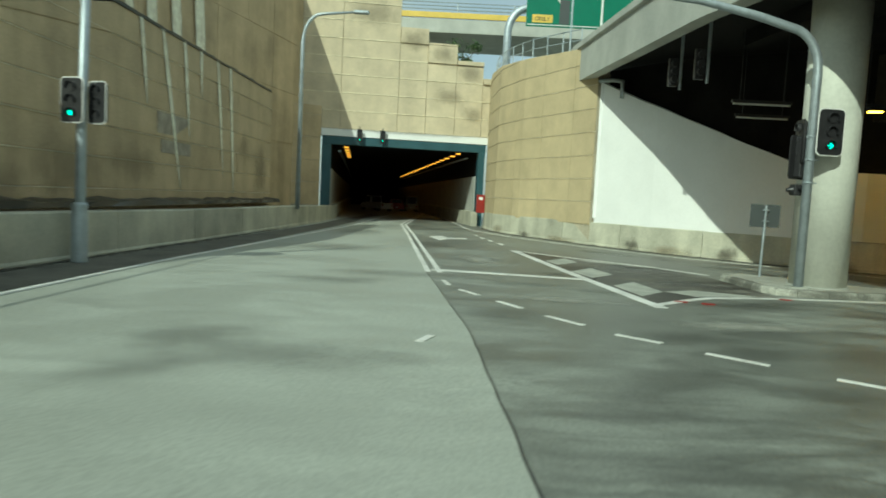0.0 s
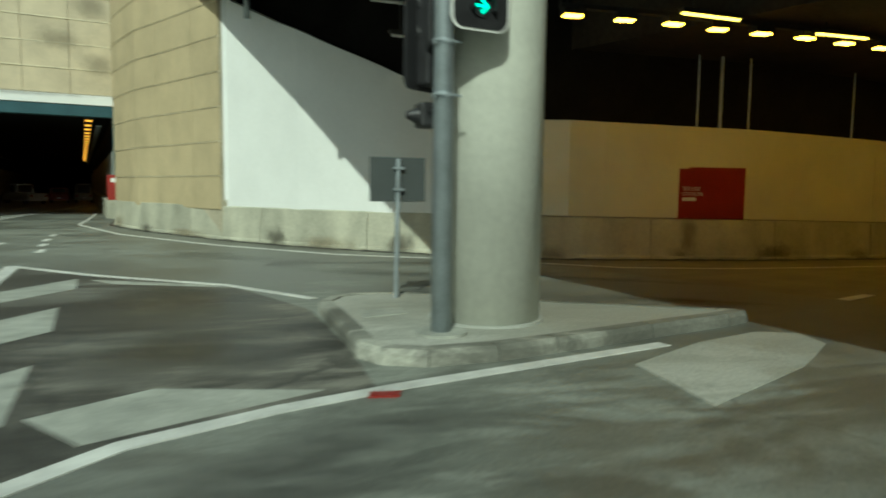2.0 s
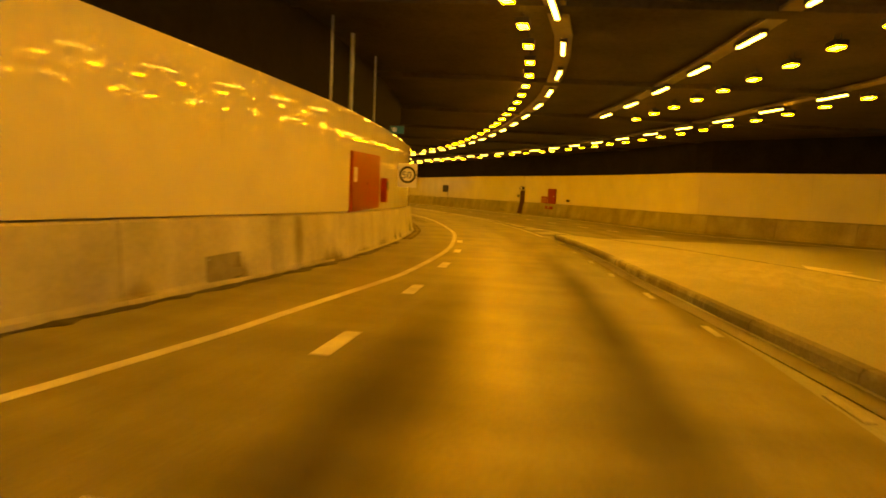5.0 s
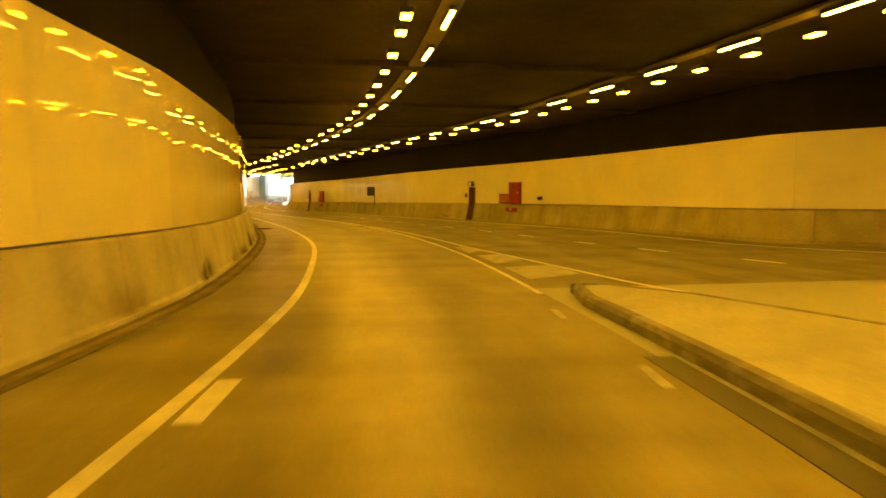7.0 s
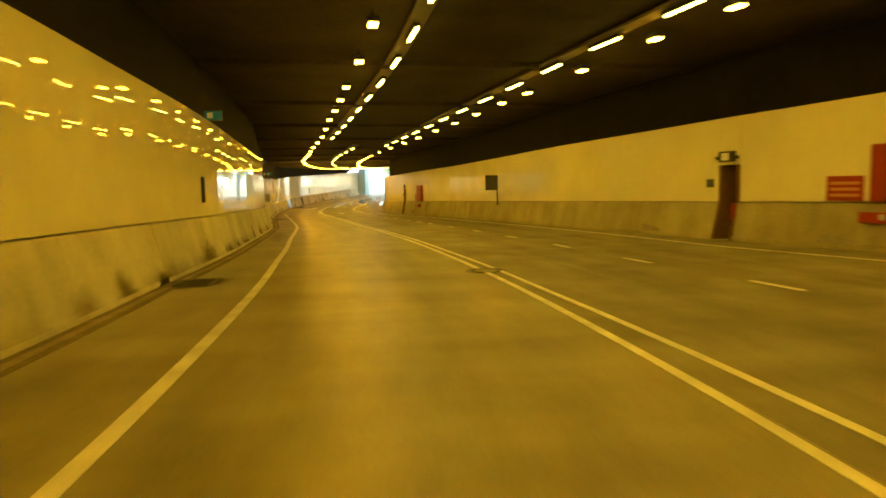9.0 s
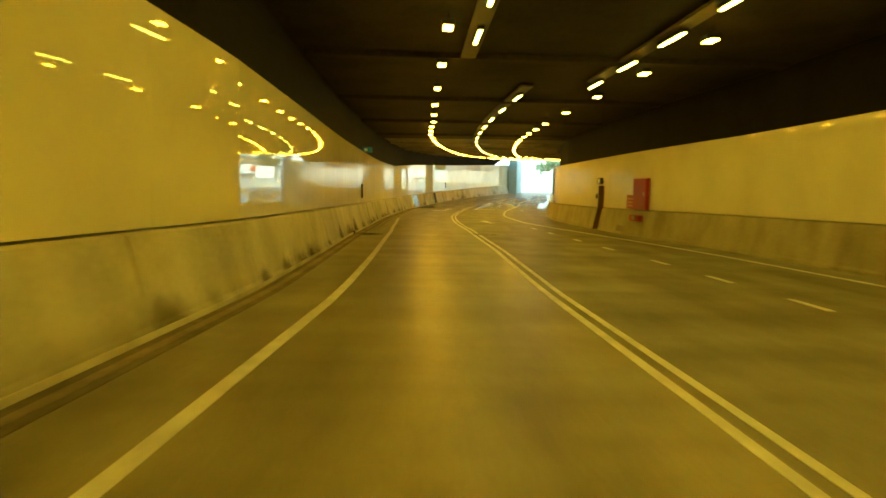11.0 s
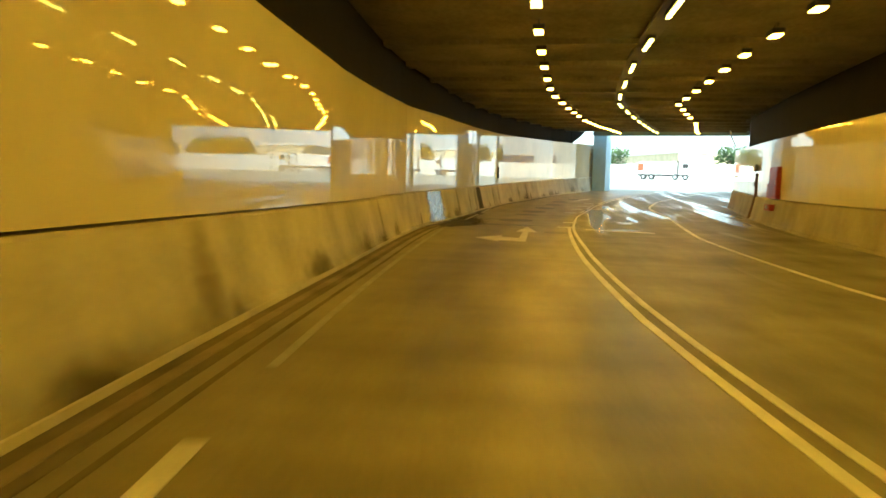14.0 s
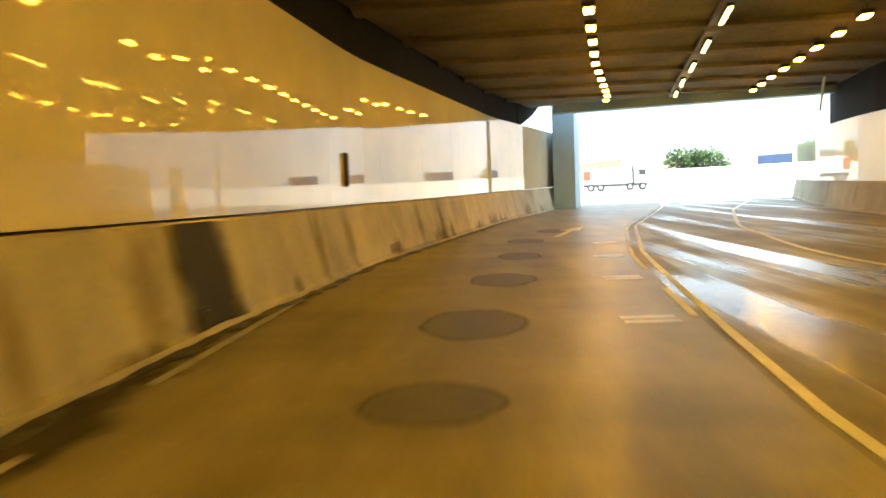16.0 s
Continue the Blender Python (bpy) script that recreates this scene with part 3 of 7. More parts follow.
luminaires("sodium_light", "rectangular sodium tunnel light, lit amber", "amber lights of the far row", far, row_ry, 5.02, M_SODIUM, SOD)
luminaires("sodium_light", "rectangular sodium tunnel light, lit amber", "amber lights of the middle row", np.arange(36.5, 58, 1.8), row_my, 5.02, M_SODIUM, SOD)
luminaires("tube_light", "slim lit tube light in a dark housing", "tube lights of the near row", np.arange(22.7, 113, 3.15), row_w, 5.05, M_TUBE, TUB)
luminaires("tube_light", "slim lit tube light in a dark housing", "tube lights of the far row", np.arange(46.6, 118, 3.05), row_rw, 5.05, M_TUBE, TUB)
luminaires("tube_light", "slim lit tube light in a dark housing", "tube lights of the middle row", np.arange(37.3, 58, 3.1), row_mw, 5.05, M_TUBE, TUB)
luminaires("tube_light", "slim lit tube light in a dark housing", "tube lights of the exit row", np.arange(119.9, 191, 3.5), row_c, 5.05, M_TUBE, TUB)


def lamp_tray(s0, s1, d_of, label):
    """Long shallow steel tray from which a row of lights hangs."""
    t = thing("cable_tray", label, "cable tray", "trays over the lamp rows")
    s = s0
    while s < s1 - 1:
        e = min(s + 12.0, s1)
        bm = bmesh.new()
        loft(bm, [[at(u, d_of(u) + o, h) for o, h in ((-0.2, 5.17), (0.2, 5.17), (0.2, 5.24), (-0.2, 5.24))] for u in np.linspace(s + 0.02, e - 0.02, 7)])
        part("tray_length", bm, M_TRAY, t)
        s = e


M_TRAY = mat("tray_steel", (0.2, 0.17, 0.13), 0.6, 0.2, vary=0.3, scale=2, fine=20, bump=0.05)
lamp_tray(30, 114, row_w, "steel tray over the near tube lights")
lamp_tray(45, 118, row_rw, "steel tray over the far tube lights")
lamp_tray(36, 58, row_mw, "steel tray over the middle tube lights")
lamp_tray(118, 192, row_c, "steel tray over the exit tube lights")


# ---- road markings ----
def stripe(pts, width, name, label, material=None, lift=0.012, step=1.0):
    pts = resample(pts, step)
    nor = normals(pts, 1)
    bm = bmesh.new()
    secs = []
    for p, n in zip(pts, nor):
        a, b = p + n * width / 2, p - n * width / 2
        za, zb = level(a.x, a.y), level(b.x, b.y)
        secs.append([(a.x, a.y, za - 0.004), (a.x, a.y, za + lift), (b.x, b.y, zb + lift), (b.x, b.y, zb - 0.004)])
    loft(bm, secs)
    return tagged(link(name, bm, material or M_PAINT), label, "road marking", kind="structure")


def slab(outline, name, label, material, lift=0.012):
    bm = bmesh.new()
    prism(bm, outline, lambda x, y: level(x, y) - 0.004, lambda x, y: level(x, y) + lift)
    return tagged(link(name, bm, material), label, "road marking", kind="structure")


def surface(outline, name, label, material, lift):
    """A sheet of paving that follows the road's level."""
    bm = bmesh.new()
    bm.faces.new([bm.verts.new((x, y, 0)) for x, y in outline])
    bmesh.ops.triangulate(bm, faces=bm.faces[:])
    for axis in (0, 1):
        lo, hi = min(p[axis] for p in outline), max(p[axis] for p in outline)
        for c in np.arange(math.floor(lo) + 1, hi, 1.0):
            co, no = [0, 0, 0], [0, 0, 0]
            co[axis], no[axis] = float(c), 1
            bmesh.ops.bisect_plane(bm, geom=bm.verts[:] + bm.edges[:] + bm.faces[:], plane_co=co, plane_no=no)
    for v in bm.verts:
        v.co.z = level(v.co.x, v.co.y) + lift
    bmesh.ops.remove_doubles(bm, verts=bm.verts[:], dist=0.0005)
    me = bpy.data.meshes.new(name)
    bm.normal_update()
    for q in bm.faces:
        if q.normal.z < 0:
            q.normal_flip()
    bm.to_mesh(me)
    bm.free()
    me.materials.append(material)
    return tagged(new(name, me), label, "road", kind="structure")


def run(s0, s1, d_of, step=2.0):
    return [at(s, d_of(s) if callable(d_of) else d_of) for s in np.arange(s0, s1 + 0.01, step)]


edge_l = tab([(22.3, 7.5), (24.2, 6.0), (26.4, 5.06), (30.2, 4.03), (34.4, 3.2), (38.6, 2.72), (40, 2.4), (48, 1.75), (57.4, 1.42), (62.8, 1.48), (70, 1.46), (78, 1.72), (86.5, 1.88), (96, 1.75), (105.7, 1.24), (112, 1.18), (122.8, 1.16), (131, 1.4), (138, 1.85), (146.3, 2.23), (154.7, 2.65)])
stripe([(-0.2, 60, 0), (1.0, 44, 0), (1.25, 39.6, 0), (3.3, 33.3, 0), (6.1, 28.4, 0), (9.0, 24.9, 0), (12.0, 23.2, 0)] + run(23, 138.5, lambda s: edge_l(s) - 0.06), 0.14, "edge_line", "white painted edge line beside the barrier")
stripe(run(138.5, 154.6, lambda s: edge_l(s) - 0.06), 0.08, "edge_line", "narrow worn end of the edge line", M_HATCH)
dash_d = tab([(22, 2.05), (31, 1.92), (40, 1.72), (48, 1.4), (60, 1.2)])
for k in range(8):
    s = 22.1 + 4.2 * k
    stripe([at(s, dash_d(s)), at(s + 1.1, dash_d(s + 1.1))], 0.19, "lane_dash", "short white lane dash", step=0.6)
dbl = tab([(57, -2.5), (64.9, -2.6), (74.3, -2.56), (79, -2.45), (86.8, -2.27), (100, -2.15), (106.4, -2.08), (114.6, -2.25), (125, -2.2), (133, -1.8), (140.9, -1.45), (148.2, -1.38), (156.7, -1.42), (164.2, -1.76), (173.8, -2.84), (181.7, -4.4), (194, -8.4), (203, -11)])
stripe(run(57.2, 158, lambda s: dbl(s) + 0.07 * min(1.0, max(0.0, (140 - s) / 30))), 0.1, "double_line", "white painted double centre line")
for s0, s1 in ((159.2, 160.4), (161.3, 162.6), (164.0, 164.6), (165.3, 166.4), (167.1, 169.9), (171, 175), (176.5, 186)):
    stripe(run(s0, s1, lambda s: dbl(s) + 0.04), 0.08, "double_line", "worn remains of the double centre line")
gore_r = tab([(40, -9.5), (47, -8.2), (54.6, -5.6), (57.7, -4.52), (61.1, -4.03), (67.3, -3.26), (75.2, -3.0), (80, -2.75), (88, -2.5), (106, -2.3), (114.6, -2.47), (125, -2.42), (133, -2.02), (140.9, -1.67), (148.2, -1.6), (156.7, -1.64), (164.2, -1.98), (173.8, -3.06), (181.7, -4.62), (194, -8.6), (203, -11.2)])
stripe(run(54, 202, lambda s: gore_r(s) + 0.07 * min(1.0, max(0.0, (140 - s) / 30)) + 0.12 * min(1.0, max(0.0, (s - 150) / 10)) * min(1.0, max(0.0, (174 - s) / 10))), 0.09, "double_line", "white painted double centre line")
redge = tab([(56, -17.5), (65, -11.45), (73.7, -11.1), (81.4, -10.0), (85.7, -9.1), (96.2, -8.8), (113.7, -8.28), (119.5, -7.75), (124, -7.2), (134, -5.75), (143.6, -5.08), (150, -5.1), (154, -5.15), (166, -6.05), (172.8, -5.9), (180.3, -7.3), (189.7, -10.5), (201, -15.7)])
stripe(run(56, 201, redge), 0.12, "edge_line", "white painted edge line on the far side")
far_dash = tab([(60, -9.2), (64.4, -8.0), (68.2, -7.25), (71.3, -6.9), (75, -6.5), (79, -6.1), (83.7, -5.7), (88, -5.65), (93.4, -5.6), (111, -5.8), (119, -5.7), (128, -5.45)])
for s in (60.6, 64.0, 67.1, 71.2, 74.9, 79.1, 83.0, 87.2, 91.5, 95.8, 100.2, 104.6, 107.6, 110.8, 114.9, 118.6, 122.9, 126.8):
    stripe([at(s, far_dash(s)), at(s + 1.05, far_dash(s + 1.05))], 0.12, "lane_dash", "short white lane dash", step=0.6)


def sd_slab(pts, name, label, material, lift=0.012):
    return slab([(p.x, p.y) for p in (at(s, d) for s, d in pts)], name, label, material, lift)


# chevron bars between the merging lines
for s0, dl, dr in ((60.6, -2.75, -3.95), (63.6, -2.8, -3.6), (66.6, -2.8, -3.3)):
    sd_slab([(s0 - 0.9, dr), (s0 + 0.9, dr), (s0 + 0.5, dl), (s0 - 1.6, dl)], "chevron_bar", "worn white chevron bar between the merging lines", M_HATCH)


def arrow(s, d, turn, name="lane_arrow"):
    """A straight-on arrow with a branch to the left, painted along the road."""
    p = [(s - 0.9, d - 0.1), (s + 0.9, d - 0.1), (s + 2.6, d - 0.08), (s + 2.6, d - 0.35), (s + 4.9, d + 0.05), (s + 2.6, d + 0.3), (s + 2.6, d + 0.1), (s + 0.9, d + 0.1), (s - 0.9, d + 0.12)]
    sd_slab([(a, b) for a, b in p], name, "white painted lane arrow for going straight on", M_PAINT, 0.012)
    if turn:
        q = [(s - 0.85, d + 0.12), (s + 0.1, d + 0.12), (s + 0.35, d + 0.6), (s + 0.95, d + 0.63), (s - 0.1, d + 1.3), (s - 1.1, d + 0.62), (s - 0.75, d + 0.6)]
        sd_slab(q, "turn_arrow", "white painted lane arrow for turning left", M_PAINT, 0.012)


arrow(151.9, -0.06, True)
sd_slab([(178.6, -1.75), (180.8, -2.4), (180.9, -2.15), (182.4, -3.1), (180.6, -2.75), (180.7, -2.55), (178.6, -1.95)], "lane_arrow", "white painted lane arrow near the exit", M_PAINT)
sd_slab([(132.4, -3.75), (134.3, -3.4), (134.3, -3.25), (135.6, -3.55), (134.3, -3.75), (134.3, -3.6), (132.4, -3.95)], "lane_arrow", "white painted lane arrow on the far lane", M_PAINT)
sd_slab([(45.2, -8.6), (47.0, -8.4), (47.0, -8.1), (48.6, -8.7), (47.0, -9.2), (47.0, -8.85), (45.2, -8.85)], "lane_arrow", "white painted lane arrow on the merging lane", M_PAINT)
stripe([at(156.5, -1.95), at(155.75, -4.1)], 0.25, "stop_line", "white painted stop line on the far lane")

for s, d, rs, rd in ((154.5, -1.05, 0.4, 0.5), (157.5, 1.0, 0.55, 1.3), (160.3, 0.62, 0.85, 0.75), (164.45, 0.42, 0.5, 0.55), (167.05, 0.19, 0.9, 0.62), (170.4, -0.2, 0.85, 0.58), (173.85, -0.62, 0.8, 0.5), (177.5, -0.95, 0.8, 0.55), (180.8, -1.9, 0.8, 0.5)):
    stain(lambda u, v: lane_spot(s + rs * u, d + rd * v), "tar_patch", "dark oval patch on the concrete lane, tinted for reflected sky", M_SOFTTAR)
stain(lambda u, v: lane_spot(158.8 + 3.0 * u, 2.2 + 1.0 * v), "damp_stain", "dark damp stain beside the barrier", M_SOFTOIL)
for s, d, rs, rd in ((126, 1.9, 6, 0.5), (98, 2.2, 7, 0.5), (70, 2.3, 7, 0.6)):
    stain(lambda u, v: lane_spot(s + rs * u, d + rd * v), "damp_stain", "dark damp stain on the lane", M_SOFTOIL)
# daylight glinting off wet lane dashes, painted as pale bars
M_WETGLINT = mat("wet_glint", (0.62, 0.63, 0.64), 0.34, vary=0.2, scale=3, fine=20, bump=0.03, spec=0.8)
for s, d in ((157.3, -1.3), (160.0, -1.5), (167.0, -1.58), (170.2, -1.95), (173.3, -2.3), (176.3, -2.75)):
    for o in (-0.11, 0.11):
        sd_slab([(s + o - 0.07, d - 0.26), (s + o + 0.07, d - 0.28), (s + o + 0.07, d + 0.27), (s + o - 0.07, d + 0.28)], "worn_block", "pale bar painted for daylight glinting off the wet dashes", M_WETGLINT)

# gutter along the tunnel's left barrier
M_GUTTER = mat("gutter_silt", (0.165, 0.142, 0.1), 0.8, vary=0.6, scale=0.9, fine=10, bump=0.3)
M_GUTTERPALE = mat("gutter_strip", (0.27, 0.235, 0.165), 0.8, vary=0.5, scale=0.9, fine=12, bump=0.3)
M_GUTTERDARK = mat("gutter_dark", (0.12, 0.115, 0.095), 0.85, vary=0.45, scale=1.2, fine=12, bump=0.3)
stripe(run(52, 156, lambda s: LEFT(s) - 0.06), 0.13, "gutter_silt", "dark silt between the barrier and the gutter strip", M_GUTTER, 0.016)
stripe(run(52, 156, lambda s: LEFT(s) - 0.18), 0.11, "gutter_strip", "dirty concrete gutter strip at the barrier foot", M_GUTTERPALE, 0.024)
stripe(run(52, 156, lambda s: LEFT(s) - 0.285), 0.1, "gutter_slot", "dark slot drain beside the gutter strip", M_GUTTER, 0.014)
stripe(run(128, 156, lambda s: LEFT(s) - 0.5), 0.05, "gutter_slot", "thin dark seam beside the gutter", M_GUTTER, 0.012)


# ---- markings and surfaces outside ----
def w_stripe(pts, width, name, label, material=None, step=1.0, lift=0.012):
    return stripe([(x, y, 0) for x, y in pts], width, name, label, material, lift, step)


surface([(1.2, -20), (0.9, -4), (0.6, 3), (0.35, 8), (-0.45, 15.2), (-1.2, 24), (-2.9, 46), (-3.0, 60), (2.0, 60), (2.45, 46.6), (2.4, 43), (2.7, 39), (3.7, 35.8), (5.0, 33.2), (6.7, 29.9), (8.5, 27.4), (10.4, 25.5), (12.7, 23.9), (17, 22), (24, 17), (28, 8), (28, -20)], "dark_lane", "dark stained lanes beside the pale concrete lane", M_ASPH, 0.003)
surface([(3.5, 11.3), (5.0, 12.8), (6.9, 13.5), (7.0, 15.0), (7.0, 17.2), (6.2, 19.6), (4.0, 21.4), (2.6, 22.9), (3.3, 15.3)], "gore_surface", "oil-dark surface inside the painted gore", M_GORE, 0.006)
w_stripe([(-5.6, -24), (-5.7, 0), (-5.8, 8.4), (-5.85, 14.8), (-5.4, 28), (-5.1, 36), (-5.4, 60), (-5.6, 110)], 0.12, "edge_line", "white painted edge line on the left")
# two dark strips between the barrier and the edge line
w_stripe([(-6.45, -24), (-6.5, 0), (-6.55, 8.4), (-6.5, 14.8), (-6.35, 28), (-6.25, 36), (-6.5, 46)], 1.2, "gutter_silt", "dark band in the gutter beside the barrier", M_GUTTERDARK)
w_stripe([(-6.9, -20), (-6.6, 0), (-6.6, 14), (-6.3, 30), (-6.6, 60)], 1.0, "shoulder", "dark shoulder strip along the barrier", M_OIL, lift=0.006)
for dx in (-0.13, 0.13):
    w_stripe([(-0.22 + dx, 14.6), (-0.8 + dx, 21.1), (-1.6 + dx, 30), (-2.7 + dx, 41.4), (-2.9 + dx, 90)], 0.12, "double_line", "white painted double lane line into the portal")
w_stripe([(-0.29, 15.08), (3.2, 14.93)], 0.28, "stop_line", "white painted stop line", step=1.2)
w_stripe([(3.66, 11.0), (3.2, 15.2), (2.4, 23.3)], 0.24, "gore_line", "wide white gore edge line")
w_stripe([(2.4, 23.3), (4.0, 21.5), (6.1, 19.8), (7.2, 18.1)], 0.14, "gore_line", "white gore edge line towards the island")
w_stripe([(3.72, 11.35), (5.0, 12.75), (6.5, 13.4), (8.9, 13.95), (10.2, 14.25)], 0.16, "gore_line", "white gore edge line along the island")
for q in ([(3.6, 14.0), (4.3, 15.0), (4.45, 13.4), (3.75, 12.45)], [(3.2, 16.7), (4.0, 18.1), (4.2, 16.5), (3.45, 15.4)], [(3.0, 19.7), (3.8, 21.1), (3.95, 19.8), (3.15, 18.5)], [(4.55, 13.5), (5.3, 14.0), (6.5, 13.6), (4.95, 12.9)], [(4.0, 20.9), (5.6, 20.0), (6.2, 19.5), (4.4, 20.3)]):
    slab(q, "chevron_bar", "worn pale chevron bar inside the gore", M_HATCH, 0.01)
for (x0, y0), (x1, y1) in (((0.0, 13.1), (0.1, 12.4)), ((0.3, 11.8), (0.6, 11.2)), ((0.9, 10.6), (1.2, 10.0)), ((1.5, 9.4), (1.9, 8.8)), ((2.2, 8.25), (2.65, 7.85)), ((3.0, 7.4), (3.5, 6.95)), ((3.95, 6.5), (4.45, 6.1)), ((4.9, 5.7), (5.4, 5.3)), ((-0.22, 7.15), (-0.1, 7.5))):
    w_stripe([(x0, y0), (x1, y1)], 0.09, "guide_dash", "short white guide dash of the turning path", step=0.5)
for x, y in ((2.25, 26.4), (1.95, 28.3), (1.7, 30.2), (1.5, 32.4)):
    w_stripe([(x, y), (x - 0.05, y + 0.8)], 0.16, "lane_dash", "short white lane dash", step=0.5)
slab([(-0.75, 29.4), (-0.25, 26.9), (0.1, 28.4), (0.9, 28.9), (0.9, 29.6), (0.05, 29.2), (-0.2, 30.4)], "lane_arrow", "white painted turn arrow before the portal", M_PAINT, 0.012)
rnd = random.Random(12)
joint = [(float(np.interp(y, [-20, -4, 3, 8, 15.2], [1.2, 0.9, 0.6, 0.35, -0.45])) + rnd.uniform(-0.01, 0.01), float(y)) for y in np.arange(-6, 15, 0.22)]
w_stripe(joint, 0.017, "surface_joint", "dark ragged joint between road surfaces", M_OIL, 0.2, 0.008)
for x, y in ((4.3, 11.95), (4.75, 11.85), (6.9, 13.35)):
    slab([(x - 0.12, y - 0.03), (x + 0.1, y - 0.08), (x + 0.15, y + 0.04), (x - 0.08, y + 0.08)], "red_debris", "scrap of broken red plastic on the road", M_RED, 0.02)


# ---- coursed walls outside ----
def coursed(line, side, name, label, z_top, course, length, material, z_base=0.9, depth=0.5, proud=0.02, mortar=None, gap=0.014, lines=False):
    """Wall of large cast units in courses: each unit is a piece of its own with open joints, before a core."""
    pts = resample(line, length / 3)
    nor = normals(pts, side)
    top = thing(name, label, "retaining wall", kind="structure")
    tops = [z_top(p) if callable(z_top) else z_top for p in pts]
    bm = bmesh.new()
    loft(bm, [[p + n * (0.02 + u) + Vector((0, 0, -p.z + v)) for u, v in ((0, -1.5), (0, t - 0.01), (depth, t - 0.01), (depth, -1.5))] for p, n, t in zip(pts, nor, tops)])
    part("core", bm, mortar or material, top)
    rnd = random.Random(len(pts))
    for i in range(0, len(pts) - 1, 3):
        j = min(i + 3, len(pts) - 1)
        z = z_base
        while z < max(tops[i:j + 1]) - 0.05:
            bm = bmesh.new()
            pr = rnd.uniform(0, proud)
            secs = []
            for k in range(i, j + 1):
                p, n = pts[k].copy(), nor[k]
                along = (pts[min(k + 1, len(pts) - 1)] - pts[max(k - 1, 0)]).normalized()
                p += along * (0.008 if k == i else -0.008 if k == j else 0)
                p.z = 0
                hi = min(z + course - gap, tops[k])
                lo = min(z, hi - 0.02)
                secs.append([p + n * u + Vector((0, 0, v)) for u, v in ((-pr - 0.012, lo), (-pr - 0.016, lo + 0.03), (-pr, hi - 0.03), (-pr + 0.012, hi), (0.08, hi), (0.08, lo))])
            loft(bm, secs)
            part("wall_unit", bm, material, top)
            if lines and z > z_base + 0.1:
                bm = bmesh.new()
                loft(bm, [[p + n * u + Vector((0, 0, -p.z + v)) for u, v in ((-0.026, z - 0.024), (-0.026, z - 0.012), (0.03, z + 0.008), (0.03, z - 0.034))] for p, n in zip(pts[i:j + 1], nor[i:j + 1])])
                part("joint_ledge", bm, M_LEDGELIGHT, top)
            z += course
    return top


V = Vector
# the near, unseen stretch is lowered to keep its shadow short
coursed([V((-8.3, -30, 0)), V((-8.2, 0, 0)), V((-8.3, 14, 0)), V((-8.15, 30.3, 0))], 1, "retaining_wall_west", "tall brown stained concrete retaining wall in courses", lambda p: float(np.interp(p.y, [8, 15.5], [3.2, 5.8])), 0.75, 14.0, M_BROWN, 0.55, mortar=M_JOINT, gap=0.008, lines=True)
coursed([V((-16.5, -30, 0)), V((-16.2, 10, 0)), V((-14.8, 26, 0)), V((-11.8, 38, 0)), V((-10.0, 46, 0))], 1, "retaining_wall_upper", "upper brown concrete wall set back behind the lower one", 14.5, 3.2, 3.0, M_BROWN, 4.5, 0.6)
coursed([V((-12.8, 43.0, 0)), V((-8.74, 44.95, 0))], 1, "abutment_wall", "mossy concrete abutment block beside the portal", 7.2, 1.5, 4.8, M_BROWN, 0.6, 0.8, mortar=M_JOINT, gap=0.03)
coursed([V((2.55, 46.7, 0)), V((2.42, 43.0, 0)), V((2.72, 39.0, 0)), V((3.72, 35.8, 0)), V((5.0, 33.3, 0)), V((6.45, 30.25, 0))], 1, "retaining_wall_tan", "curved tan blockwork wall with fine courses", lambda p: 9.75 - max(0, (46.7 - p.y)) * 0.07, 1.05, 2.6, M_TAN, 0.6, 0.6, 0.004, M_JOINT, 0.006, True)
bm = bmesh.new()
tube(bm, [(6.64, 30.14, 0.9), (6.64, 30.14, 7.0)], 0.09, 10)
tagged(link("wall_corner_bead", bm, M_WHITE_RENDER), "pale corner strip where blockwork meets white wall", "trim", kind="structure")

barrier([V((-7.35, -34, 0)), V((-7.3, 0, 0)), V((-7.25, 10, -0.1)), V((-7.22, 20, -0.2)), V((-7.15, 30, -0.22)), V((-7.3, 38, -0.3)), V((-7.62, 45.7, -0.4))], 1, "barrier_west", "pale stained concrete barrier at the foot of the retaining wall", 0.08, 4.4, 0.97, 0.45)

bm = bmesh.new()
rs_ = random.Random(9)
soil = [V((-7.72, y, 0)) for y in np.arange(-12, 30.1, 0.5)]
loft(bm, [[q + V((0.12 + rs_.uniform(-0.05, 0.05), 0, 0.9)), q + V((0.1, 0, 0.99 + rs_.uniform(0, 0.07))), q + V((-0.42, 0, 1.03 + rs_.uniform(0, 0.09))), q + V((-0.42, 0, 0.9))] for q in soil])
tagged(link("soil_strip", bm, M_OIL), "dark soil and grime between barrier and retaining wall", "dirt", kind="structure")


def wall_face(y, out):
    return float(np.interp(y, [-30, 0, 14, 30.3], [-8.3, -8.2, -8.3, -8.15])) + out


